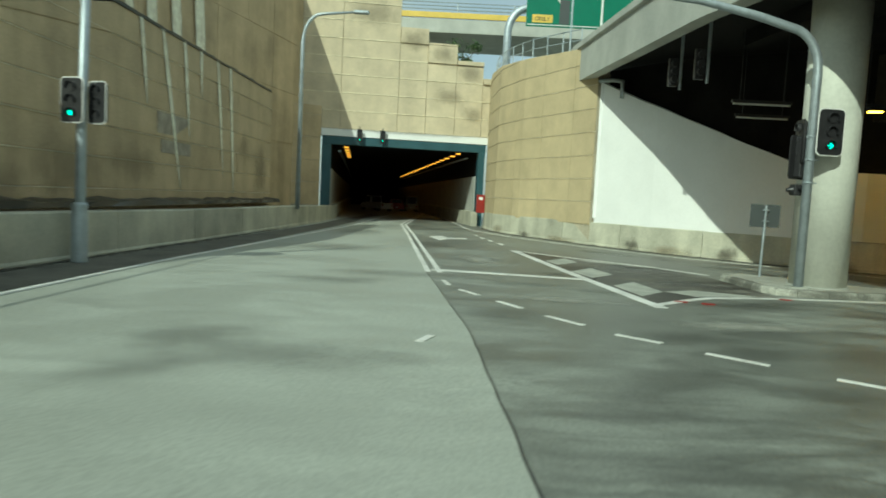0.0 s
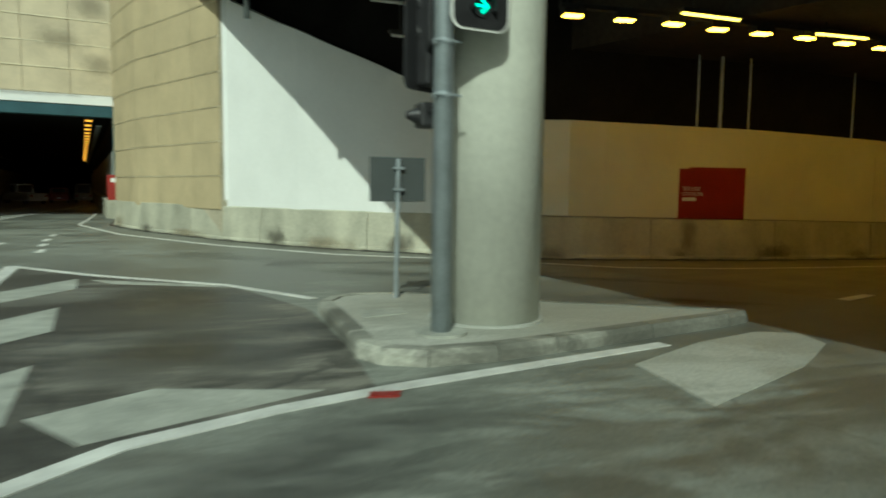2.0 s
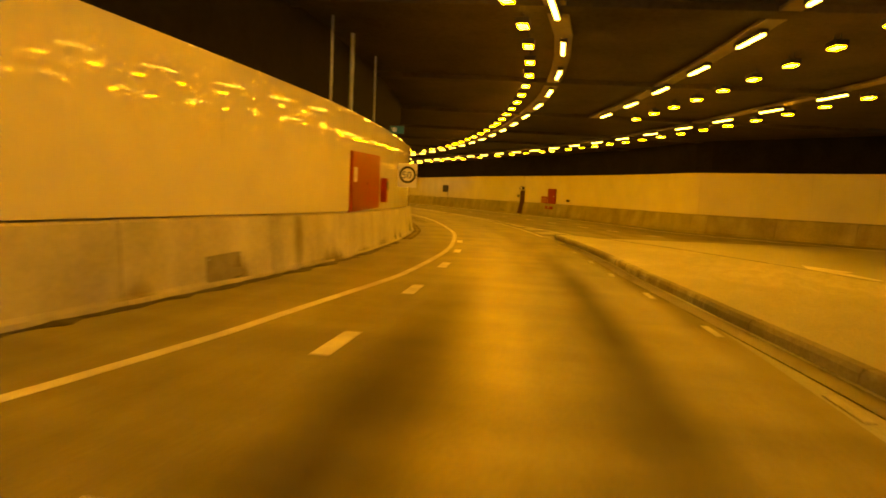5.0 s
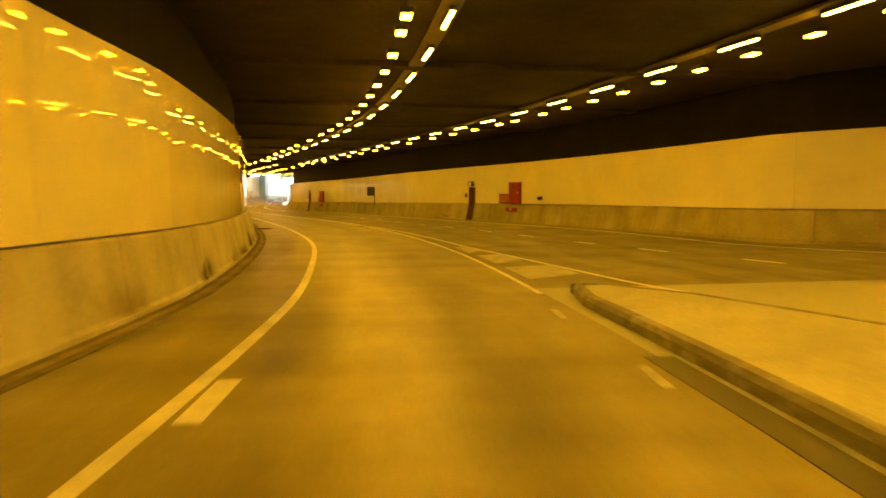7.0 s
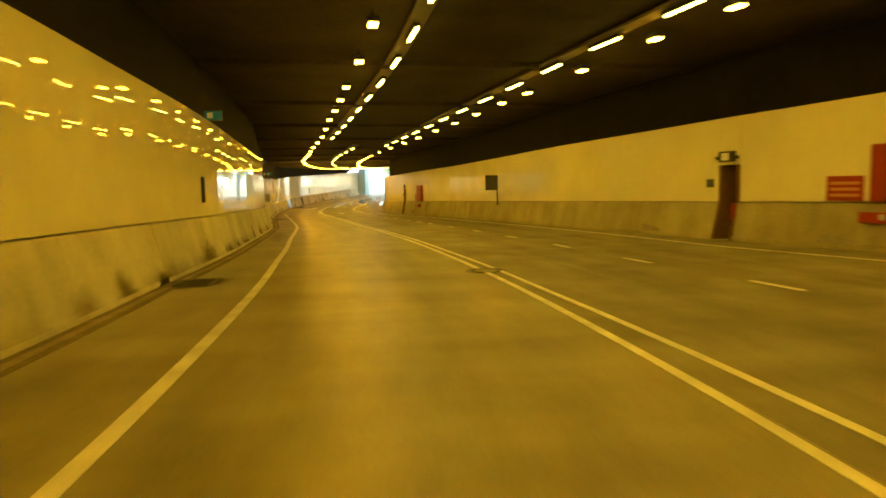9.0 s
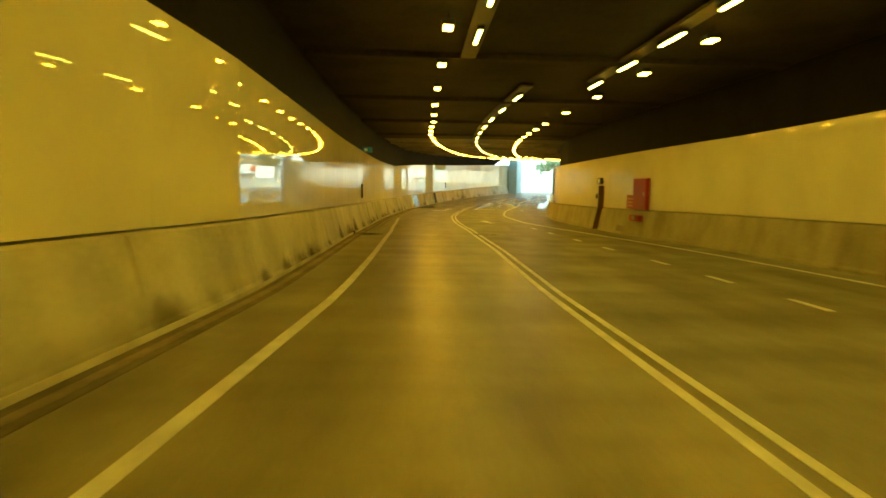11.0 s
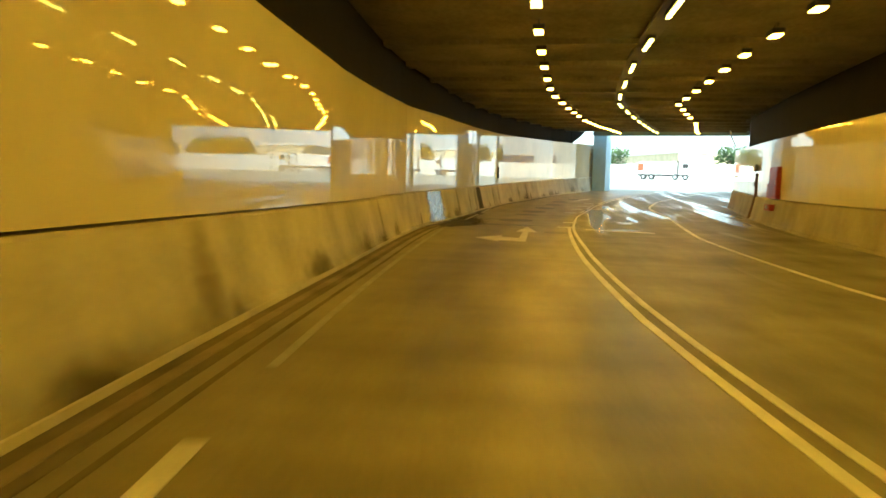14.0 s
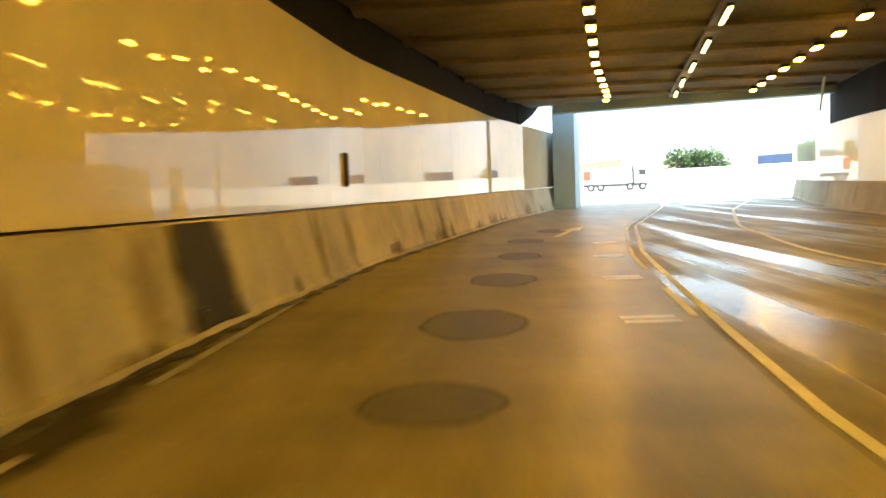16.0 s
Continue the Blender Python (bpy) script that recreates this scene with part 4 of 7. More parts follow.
# slivers of sunlight on the lower wall, put in as pale streaks
for y0, y1, z1, w in ((17.55, 18.1, 4.2, 0.13), (18.72, 20.4, 1.9, 0.16), (20.36, 21.0, 3.5, 0.15), (21.75, 21.95, 4.9, 0.14), (23.18, 24.1, 2.4, 0.15), (24.5, 25.25, 1.8, 0.17)):
    def streak_at(u, v):
        k = 0.5 - 0.5 * v
        y = y0 + (y1 - y0) * k + u * (w - 0.4 * w * k)
        return wall_face(y, 0.045), y, min(5.82, 6.7 + (z1 - 0.6 - 6.7) * k)
    stain(streak_at, "lime_streak", "pale streak of painted sunlight down the retaining wall", M_SOFTSUN, 8, 18)
# broader streaks of the same painted sunlight on the upper wall
for y0, w, z1 in ((26.8, 0.3, 6.0), (29.2, 0.3, 5.6), (30.6, 0.38, 5.8), (32.3, 0.4, 5.5), (34.1, 0.45, 5.2)):
    def upper_streak(u, v):
        k = 0.5 - 0.5 * v
        y = y0 - 0.8 * (1 - k) + u * w * (0.75 + 0.25 * k)
        x = float(np.interp(y, [10, 26, 38, 46], [-16.2, -14.8, -11.8, -10.0]))
        return x + 0.12, y - 0.03, 14.6 + (z1 - 14.6) * k
    stain(upper_streak, "lime_streak", "broad pale streak of painted sunlight down the upper wall", M_SOFTSUN, 8, 18)

bm = bmesh.new()
rs_ = random.Random(12)
rim = [(y, float(np.interp(y, [8, 15.5], [3.2, 5.8]))) for y in np.arange(-10, 30.2, 0.4)]
loft(bm, [[(wall_face(y, o), y, z + h + (rs_.uniform(0, 0.05) if h > 0.01 else 0)) for o, h in ((0.05, -0.02), (0.05, 0.03), (-0.5, 0.08), (-0.5, -0.02))] for y, z in rim])
tagged(link("wall_top_grime", bm, M_OIL), "dark soil and weeds along the top of the lower wall", "dirt", kind="structure")
# grey paint rolled over old marks on the wall
M_COVER = mat("grey_brown_masonry_paint", (0.36, 0.32, 0.25), 0.85, vary=0.35, scale=3, fine=16, bump=0.2)
for y0, y1, z0, z1 in ((18.75, 20.95, 2.9, 3.5), (19.05, 21.15, 2.36, 2.74)):
    bm = bmesh.new()
    box(bm, (wall_face(y0, 0.0), y0, z0), (wall_face(y0, 0.041), y1, z1), 0.004)
    tagged(link("paint_patch", bm, M_COVER), "grey paint patch rolled over the brown retaining wall", "paint patch", kind="structure")

# earth behind the walls keeps the sky out below the tops
bm = bmesh.new()
prism(bm, [(-17.3, -40), (-60, -40), (-60, 60), (-11, 47), (-12.6, 38), (-15.6, 26), (-17.0, 10)], -1, 12.8)
tagged(link("embankment_west", bm, M_BROWN), "earth bank behind the retaining wall", "embankment", kind="structure")

# white rendered wall whose top falls towards the tunnel
wl = [V((6.53, 30.05, 0))] + [V((x, y, 0)) for x, y in BEND[6:]]
bm = bmesh.new()
fall = lambda p: float(np.interp(p.x, [6.5, 7.8, 9.0, 10.65, 12.1, 12.6, 16], [6.95, 5.95, 5.18, 4.2, 3.5, 3.12, 3.0]))
wl2 = resample(wl, 0.5)
loft(bm, [[p + n * (0.12 + u) + V((0, 0, v)) for u, v in ((0, 0.5), (0, fall(p)), (0.35, fall(p)), (0.35, 0.5))] for p, n in zip(wl2, normals(wl2, 1))])
tagged(link("wall_white", bm, M_WHITE_RENDER), "white rendered wall with a sloping top", "wall", kind="structure")

# ---- portal ahead ----
pa, pb = V((-8.71, 45.27, 0)), V((2.44, 46.77, 0))
pdir = (pb - pa).normalized()
pnor = V((pdir.y, -pdir.x, 0))


def pf(u, out, z):
    """A place on the portal's front: u along it, out towards the road."""
    return pa + pdir * u + pnor * out + V((0, 0, z))


def pbox(bm, u0, u1, o0, o1, z0, z1, bevel=0.0):
    m = Matrix.Translation(pa) @ Matrix(((pdir.x, pnor.x, 0, 0), (pdir.y, pnor.y, 0, 0), (0, 0, 1, 0), (0, 0, 0, 1)))
    box(bm, (u0, o0, z0), (u1, o1, z1), bevel, m)


facade = thing("portal_facade", "stepped concrete panel facade over the tunnel portal", "facade", kind="structure")
steps = [(-2.2, 5.0, 15.4), (5.0, 6.92, 12.85), (6.92, 8.94, 11.95), (8.94, 10.82, 10.9), (10.82, 11.4, 9.8)]
bm = bmesh.new()
for u0, u1, zt in steps:
    pbox(bm, u0, u1, -1.2, -0.12, 5.7, zt - 0.05)
part("core", bm, M_FACADE, facade)
cols = [-2.2, 1.15, 5.0, 6.92, 8.94, 10.82, 11.4]
rnd = random.Random(8)
for c0, c1 in zip(cols, cols[1:]):
    zt = [z for u0, u1, z in steps if u0 <= c0 < u1][0]
    z = 5.8
    while z < zt - 0.1:
        z1 = min(z + 1.2, zt)
        bm = bmesh.new()
        off = rnd.uniform(0, 0.03) + (0.12 if z1 > zt - 0.3 and c0 > 4.9 else 0)
        pbox(bm, c0 + 0.012, c1 - 0.012, -0.14, off, z, z1 - 0.025, 0.012)
        part("panel", bm, M_FACADE, facade)
        z += 1.2
for c0, c1 in zip(cols, cols[1:]):
    zt = [z for u0, u1, z in steps if u0 <= c0 < u1][0]
    for z in np.arange(7.0, zt - 0.3, 1.2):
        bm = bmesh.new()
        pbox(bm, c0 + 0.01, c1 - 0.01, -0.02, 0.04, z - 0.03, z + 0.03, 0.012)
        part("ledge", bm, M_LEDGELIGHT, facade)
lintel = thing("portal_lintel", "white painted lintel with a dark teal frame", "portal frame", kind="structure")
bm = bmesh.new()
pbox(bm, -0.1, 11.35, -0.6, 0.14, 5.28, 5.76, 0.01)
part("beam", bm, M_WHITE_RENDER, lintel)
bm = bmesh.new()
pbox(bm, 0.0, 11.25, -0.6, 0.08, 4.72, 5.27, 0.01)
part("header", bm, M_TEAL, lintel, "dark teal header")
for u0, u1 in ((0.0, 0.62), (10.75, 11.2)):
    bm = bmesh.new()
    pbox(bm, u0, u1, -0.6, 0.08, -0.6, 4.71, 0.01)
    part("jamb", bm, M_TEAL, lintel, "dark teal jamb")

# the straight tunnel beyond the portal
far_len = 95.0
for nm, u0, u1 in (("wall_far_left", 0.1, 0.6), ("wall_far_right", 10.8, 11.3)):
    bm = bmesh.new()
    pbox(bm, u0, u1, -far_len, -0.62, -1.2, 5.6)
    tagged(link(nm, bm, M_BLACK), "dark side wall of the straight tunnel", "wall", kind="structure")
    bm = bmesh.new()
    a, b = (u1, u1 + 0.06) if u0 < 5 else (u0 - 0.06, u0)
    pbox(bm, a, b, -far_len, -0.8, 0.6, 3.1)
    tagged(link(nm + "_lining", bm, M_GREY), "grey lining of the straight tunnel", "wall", kind="structure")
    bm = bmesh.new()
    a, b = (u1, u1 + 0.45) if u0 < 5 else (u0 - 0.45, u0)
    pbox(bm, a, b, -far_len, 0.5, -1.2, 0.6, 0.02)
    tagged(link(nm + "_barrier", bm, M_BARR), "concrete barrier inside the straight tunnel", "barrier", kind="structure")
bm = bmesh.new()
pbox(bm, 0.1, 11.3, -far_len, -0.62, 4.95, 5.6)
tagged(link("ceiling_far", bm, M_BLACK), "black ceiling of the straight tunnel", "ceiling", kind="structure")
# added black cap; it stands in for the unlit depth of the tunnel
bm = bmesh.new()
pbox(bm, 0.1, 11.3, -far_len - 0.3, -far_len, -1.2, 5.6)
tagged(link("wall_far_end", bm, M_BLACK), "black cap added for the unlit depth of the straight tunnel", "wall", kind="structure")
for u in (1.6, 9.7):
    first = None
    for k in range(5 if u < 5 else 22):
        o = -2.5 - 3.2 * k
        if first is None:
            first = thing("tunnel_light", "small amber tunnel light under the black ceiling", "light fitting", "lights of the straight tunnel")
            bm = bmesh.new()
            box(bm, (-0.22, -0.4, 0.02), (0.22, 0.4, 0.2), 0.02)
            part("housing", bm, M_DARKMETAL, first)
            bm = bmesh.new()
            box(bm, (-0.16, -0.3, -0.02), (0.16, 0.3, 0.019))
            part("lens", bm, M_SODIUM_FAR, first, "glowing lens")
            first.matrix_basis = Matrix.Translation(pf(u, o, 4.72)) @ pose(0, 0, 0, 0, 0, 7.7)
        else:
            copy_thing(first, Matrix.Translation(pf(u, o, 4.72)) @ pose(0, 0, 0, 0, 0, 7.7))
    bm = bmesh.new()
    v = u - 0.45 if u < 5 else u + 0.45
    pbox(bm, v - 0.12, v + 0.12, -80, -1.5, 4.35, 4.42)
    tagged(link("cable_tray", bm, M_STEEL), "galvanised cable tray along the tunnel roof", "cable tray")


def lorry(name, label, m, body_mat, box_mat):
    """A tall goods lorry: cab, screen, box body, chassis, wheels."""
    t = thing(name, label, "truck")
    bm = bmesh.new()
    box(bm, (-1.22, 0.0, 0.9), (1.22, 2.0, 3.1), 0.12)
    part("cab", bm, body_mat, t)
    bm = bmesh.new()
    box(bm, (-1.05, -0.02, 1.9), (1.05, 0.05, 2.8), 0.02)
    part("windscreen", bm, M_DARKMETAL, t)
    bm = bmesh.new()
    box(bm, (-1.1, 0.3, 0.62), (1.1, 8.6, 0.92), 0.03)
    part("chassis", bm, M_DARKMETAL, t)
    bm = bmesh.new()
    loft(bm, [[(-1.1, y, 1.0), (-1.25, y, h), (1.25, y, h), (1.1, y, 1.0)] for y, h in ((2.3, 2.9), (2.6, 3.0), (8.0, 3.0), (8.6, 2.7))])
    part("load_body", bm, box_mat, t)
    bm = bmesh.new()
    box(bm, (-1.2, 8.62, 1.0), (1.2, 8.72, 2.75), 0.03)
    part("tailboard", bm, M_RED, t)
    bm = bmesh.new()
    box(bm, (-1.2, 2.04, 0.93), (1.2, 2.2, 3.3), 0.02)
    part("headboard", bm, M_DARKMETAL, t)
    for x in (-1.28, 1.22):
        bm = bmesh.new()
        box(bm, (x, 7.6, 1.5), (x + 0.06, 8.5, 2.72), 0.015)
        part("side_panel", bm, M_LOADRED, t, "orange-red painted side panel")
    for x in (-1.26, 1.24):
        bm = bmesh.new()
        box(bm, (x, 0.5, 1.95), (x + 0.02, 1.4, 2.7), 0.008)
        part("side_window", bm, M_DARKMETAL, t)
    for y in (0.9, 2.5, 6.3, 7.6):
        for x in (-1.05, 1.05):
            bm = bmesh.new()
            tube(bm, [(x - 0.15, y, 0.5), (x + 0.15, y, 0.5)], 0.5, 20)
            w = part("wheel", bm, M_DARKMETAL, t)
            bm = bmesh.new()
            tube(bm, [(x - 0.17, y, 0.5), (x + 0.17, y, 0.5)], 0.24, 14)
            part("rim", bm, M_STEEL, w)
    t.matrix_basis = m
    return t


M_LOADRED = mat("orange_red_paint", (0.55, 0.07, 0.03), 0.4, vary=0.15, bump=0.02)
M_CARWHITE = mat("white_bodywork", (0.75, 0.76, 0.76), 0.35, vary=0.06, bump=0.0)


def car(name, label, m, paint, long=4.6, tall=1.5, deck=False):
    """A road vehicle along y, rear towards -y: lower body, cabin, glass, lights, plate bar and wheels."""
    t = thing(name, label, "car")
    h = long / 2
    bm = bmesh.new()
    loft(bm, [[(x, y, z) for x, z in ((-w, 0.28), (-w - 0.04, 0.55), (-w + 0.05, top), (w - 0.05, top), (w + 0.04, 0.55), (w, 0.28))] for y, w, top in ((-h, 0.78, 0.86), (-h + 0.15, 0.86, 0.95), (0, 0.88, 0.95), (h - 0.5, 0.86, 0.9), (h, 0.72, 0.7))])
    part("body", bm, paint, t)
    y0, y1 = (-0.1, h - 0.9) if deck else (-h + 0.35, h - 1.1)
    bm = bmesh.new()
    loft(bm, [[(x * k, y, z) for x, z in ((-0.8, 0.94), (-0.66, tall), (0.66, tall), (0.8, 0.94))] for y, k in ((y0, 0.94), (y0 + 0.3, 1.0), (y1 - 0.5, 1.0))])
    cabin = part("cabin", bm, paint, t)
    bm = bmesh.new()
    box(bm, (-0.6, y0 - 0.02, 1.02), (0.6, y0 + 0.06, tall - 0.08), 0.02)
    part("rear_window", bm, M_DARKMETAL, cabin)
    for x in (-0.81, 0.77):
        bm = bmesh.new()
        box(bm, (x, y0 + 0.35, 1.02), (x + 0.04, y1 - 0.7, tall - 0.1), 0.01)
        part("side_window", bm, M_DARKMETAL, cabin)
    for x in (-0.72, 0.52):
        bm = bmesh.new()
        box(bm, (x, -h - 0.03, 0.62), (x + 0.2, -h + 0.05, 0.8), 0.02)
        part("tail_light", bm, M_RED, t)
    bm = bmesh.new()
    box(bm, (-0.2, -h - 0.02, 0.45), (0.2, -h + 0.02, 0.56))
    part("plate_bar", bm, M_SIGNWHITE, t)
    for x in (-0.74, 0.74):
        for y in (-h + 0.85, h - 0.85):
            bm = bmesh.new()
            tube(bm, [(x - 0.11, y, 0.32), (x + 0.11, y, 0.32)], 0.32, 18)
            w = part("wheel", bm, M_DARKMETAL, t)
            bm = bmesh.new()
            tube(bm, [(x - 0.125, y, 0.32), (x + 0.125, y, 0.32)], 0.19, 12)
            part("rim", bm, M_STEEL, w)
    t.matrix_basis = m
    return t


for u, o, turn, nm, lab, paint, lg, tl, dk in ((4.7, -33, 35, "pickup", "white pickup turning far inside the straight tunnel", M_CARWHITE, 5.2, 1.75, True), (7.3, -38, 7.7, "car", "dark red car inside the straight tunnel", M_RED, 4.5, 1.48, False), (9.4, -42, 7.7, "van", "pale grey van inside the straight tunnel", M_GREY, 4.9, 1.95, False)):
    q = pf(u, o, 0)
    car(nm, lab, Matrix.Translation((q.x, q.y, level(q.x, q.y) + 0.005)) @ pose(0, 0, 0, 0, 0, turn), paint, lg, tl, dk)


# ---- overpass over the junction ----
def soffit(y):
    return float(np.interp(y, [-40, 0, 15, 33], [6.0, 6.1, 6.45, 7.3]))


edge_x = lambda y: float(np.interp(y, [-40, 4, 10, 18, 33.2], [7.9, 7.8, 7.5, 6.45, 5.75]))
# deck and girders carry the shade beneath them as near-black colour
bm = bmesh.new()
ys = np.linspace(-40, 33.2, 26)
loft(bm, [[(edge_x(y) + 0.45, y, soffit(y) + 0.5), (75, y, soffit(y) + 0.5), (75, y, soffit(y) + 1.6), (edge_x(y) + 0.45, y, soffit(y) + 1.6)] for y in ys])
tagged(link("bridge_deck", bm, M_BLACK), "concrete deck of the overpass, blackened for the shade beneath", "bridge", kind="structure")
bm = bmesh.new()
loft(bm, [[(edge_x(y), y, soffit(y)), (edge_x(y) + 0.5, y, soffit(y)), (edge_x(y) + 0.5, y, soffit(y) + 1.75), (edge_x(y) - 0.12, y, soffit(y) + 1.75), (edge_x(y) - 0.12, y, soffit(y) + 1.5), (edge_x(y), y, soffit(y) + 1.45)] for y in ys])
tagged(link("edge_beam", bm, M_GREY), "grey concrete edge beam of the overpass", "bridge beam", kind="structure")
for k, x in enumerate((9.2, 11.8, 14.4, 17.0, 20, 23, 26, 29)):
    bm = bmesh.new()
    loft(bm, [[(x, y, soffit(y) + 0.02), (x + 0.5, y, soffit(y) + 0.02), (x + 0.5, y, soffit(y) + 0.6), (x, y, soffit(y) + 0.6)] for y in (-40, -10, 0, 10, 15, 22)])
    tagged(link("girder", bm, M_BLACK), "concrete girder under the overpass, blackened for the shade there", "girder", "girders under the overpass")
# unseen wall added to close off the space under the overpass
bm = bmesh.new()
prism(bm, [(9.4, 4.0), (9.4, -40), (10.0, -40), (10.0, 3.4), (19, 3.0), (19, 3.6)], -0.6, lambda x, y: soffit(y) + 0.52)
tagged(link("wall_underpass", bm, M_GREY), "plain concrete wall added out of view under the overpass", "wall", kind="structure")
column = thing("bridge_column", "round pale concrete column carrying the overpass", "column", at=(8.68, 15.45, level(8.68, 15.45)))
bm = bmesh.new()
tube(bm, [(0, 0, 0.1), (0, 0, 6.9)], 0.605, 48)
part("shaft", bm, M_COLUMN, column, smooth=True)
bm = bmesh.new()
tube(bm, [(0, 0, 0.1), (0, 0, 0.17)], 0.65, 40)
part("base_collar", bm, M_GREY, column)

# ---- traffic island ----
isl = [(7.0, 15.1), (6.98, 14.55), (7.12, 14.22), (7.5, 14.02), (8.2, 14.05), (8.9, 14.2), (10.3, 14.55), (11.7, 14.88), (12.15, 15.05), (12.2, 15.25), (11.9, 15.4), (10.2, 16.35), (8.7, 17.5), (8.35, 17.65), (7.7, 17.68), (7.3, 17.45), (7.05, 17.0)]
island = thing("traffic_island", "raised concrete traffic island with a worn kerb", "traffic island", kind="structure")


def inset(pl, k):
    c = sum((V((*p, 0)) for p in pl), V()) / len(pl)
    out = []
    for i, p in enumerate(pl):
        a, b, q = V((*pl[i - 1], 0)), V((*pl[(i + 1) % len(pl)], 0)), V((*p, 0))
        t = (b - a).normalized()
        n = V((-t.y, t.x, 0))
        out.append(tuple((q + n * k * (1 if n.dot(c - q) > 0 else -1))[:2]))
    return out


bm = bmesh.new()
prism(bm, inset(isl, 0.2), lambda x, y: level(x, y) - 0.05, lambda x, y: level(x, y) + 0.14)
part("infill", bm, M_ISLAND, island)
inner = inset(isl, 0.19)
for i in range(len(isl)):
    j = (i + 1) % len(isl)
    a, b, c, d = V((*isl[i], 0)), V((*isl[j], 0)), V((*inner[j], 0)), V((*inner[i], 0))
    bm = bmesh.new()
    secs = []
    for o, n in ((a.lerp(b, 0.01), d.lerp(c, 0.01)), (a.lerp(b, 0.99), d.lerp(c, 0.99))):
        z = level(o.x, o.y)
        secs.append([V((o.x, o.y, z - 0.05)), o.lerp(n, 0.06) + V((0, 0, z + 0.1)), o.lerp(n, 0.22) + V((0, 0, z + 0.15)), n + V((0, 0, z + 0.155)), n + V((0, 0, z - 0.05))])
    loft(bm, secs)
    part("kerb_stone", bm, M_KERB, island)
slab([(7.35, 15.75), (7.9, 15.9), (7.95, 16.3), (7.4, 16.2)], "island_patch", "pale patch of fresh concrete on the island", M_HATCH, 0.15)


# ---- traffic signals ----
def lantern(parent, m, lit=None, border=True):
    """Three-aspect signal head with a rounded backing board, hoods and lenses, facing -y in its own frame."""
    def pp(name, bm, material, label="", smooth=False):
        for v in bm.verts:
            v.co = m @ v.co
        return part(name, bm, material, parent, label, smooth)

    def rounded(w, h, r, y0, y1, n=6):
        o = []
        for cx, cz, a0 in ((w / 2 - r, h / 2 - r, 0), (-w / 2 + r, h / 2 - r, 90), (-w / 2 + r, -h / 2 + r, 180), (w / 2 - r, -h / 2 + r, 270)):
            o += [(cx + r * math.cos(radians(a0 + 90 * k / n)), cz + r * math.sin(radians(a0 + 90 * k / n))) for k in range(n + 1)]
        b = bmesh.new()
        loft(b, [[(x, y, z) for x, z in o] for y in (y0, y1)])
        return b

    if border:
        pp("board_border", rounded(0.62, 1.02, 0.12, 0.0, 0.012), M_SIGNWHITE, "white board border")
    pp("backing_board", rounded(0.57, 0.97, 0.1, -0.012, 0.02), M_DARKMETAL)
    bm = bmesh.new()
    box(bm, (-0.15, 0.02, -0.45), (0.15, 0.2, 0.45), 0.03)
    pp("signal_box", bm, M_DARKMETAL)
    for k, z in enumerate((0.29, 0.0, -0.29)):
        bm = bmesh.new()
        tube(bm, [(0, -0.03, z), (0, -0.012, z)], 0.1, 20)
        lamp = pp("lens", bm, M_DARKMETAL)
        bm = bmesh.new()
        arc = [radians(a) for a in range(-20, 201, 20)]
        for r0, r1 in ((0.115, 0.125),):
            loft(bm, [[(r * math.cos(a), y, z + r * math.sin(a)) for r, y in ((r0, -0.02), (r1, -0.02), (r1, -0.1), (r0, -0.1))] for a in arc])
        pp("hood", bm, M_DARKMETAL)
        if lit and k == 2:
            bm = bmesh.new()
            if lit == "right":
                loft(bm, [[(x, y, z + w) for x, w in ((-0.07, 0.012), (0.02, 0.012), (0.02, -0.012), (-0.07, -0.012))] for y in (-0.045, -0.032)])
                for sg in (1, -1):
                    loft(bm, [[(x, y, z + w) for x, w in ((0.07, 0.0), (0.0, sg * 0.07), (-0.02, sg * 0.052), (0.04, 0.0))] for y in (-0.045, -0.032)])
            elif lit == "down":
                loft(bm, [[(x, y, z + w) for x, w in ((-0.015, 0.07), (0.015, 0.07), (0.015, -0.02), (-0.015, -0.02))] for y in (-0.045, -0.032)])
                for sg in (1, -1):
                    loft(bm, [[(x, y, z + w) for x, w in ((0.0, -0.07), (sg * 0.075, 0.0), (sg * 0.055, 0.02), (0.0, -0.035))] for y in (-0.045, -0.032)])
            else:
                tube(bm, [(0, -0.045, z), (0, -0.032, z)], 0.055, 16)
            pp("green_light", bm, M_GREENLAMP, "lit green signal")


def face(x, y, z, deg=0.0):
    return pose(x, y, z, 0, 0, deg)


sig = thing("traffic_signal", "galvanised signal pole with a curved mast arm and green arrow lantern", "traffic light", at=(7.88, 14.75, level(7.88, 14.75) + 0.14))
bm = bmesh.new()
arm = [(0, 0, 0), (0, 0, 4.7)] + [(-0.75 + 0.75 * math.cos(radians(a)), 0, 4.75 + 0.9 * math.sin(radians(a))) for a in range(10, 80, 10)] + [(-1.4, 0, 5.85), (-2.6, 0, 6.1), (-5.2, 0, 6.35)]
tube(bm, arm, [0.1, 0.098] + [0.092] * 7 + [0.09, 0.08, 0.06], 16)
part("pole", bm, M_STEEL, sig, smooth=True)
bm = bmesh.new()
tube(bm, [(0, 0, 0), (0, 0, 0.03)], 0.26, 24)
part("footing", bm, M_HATCH, sig, "pale grout footing")
lantern(sig, face(0.28, -0.22, 3.42, 6), "right")
lantern(sig, face(-0.06, 0.38, 3.25, -100), None, False)
lantern(sig, face(-0.06, 0.42, 2.9, -150), None, False)
lantern(sig, face(-4.95, -0.15, 6.5), None)
bm = bmesh.new()
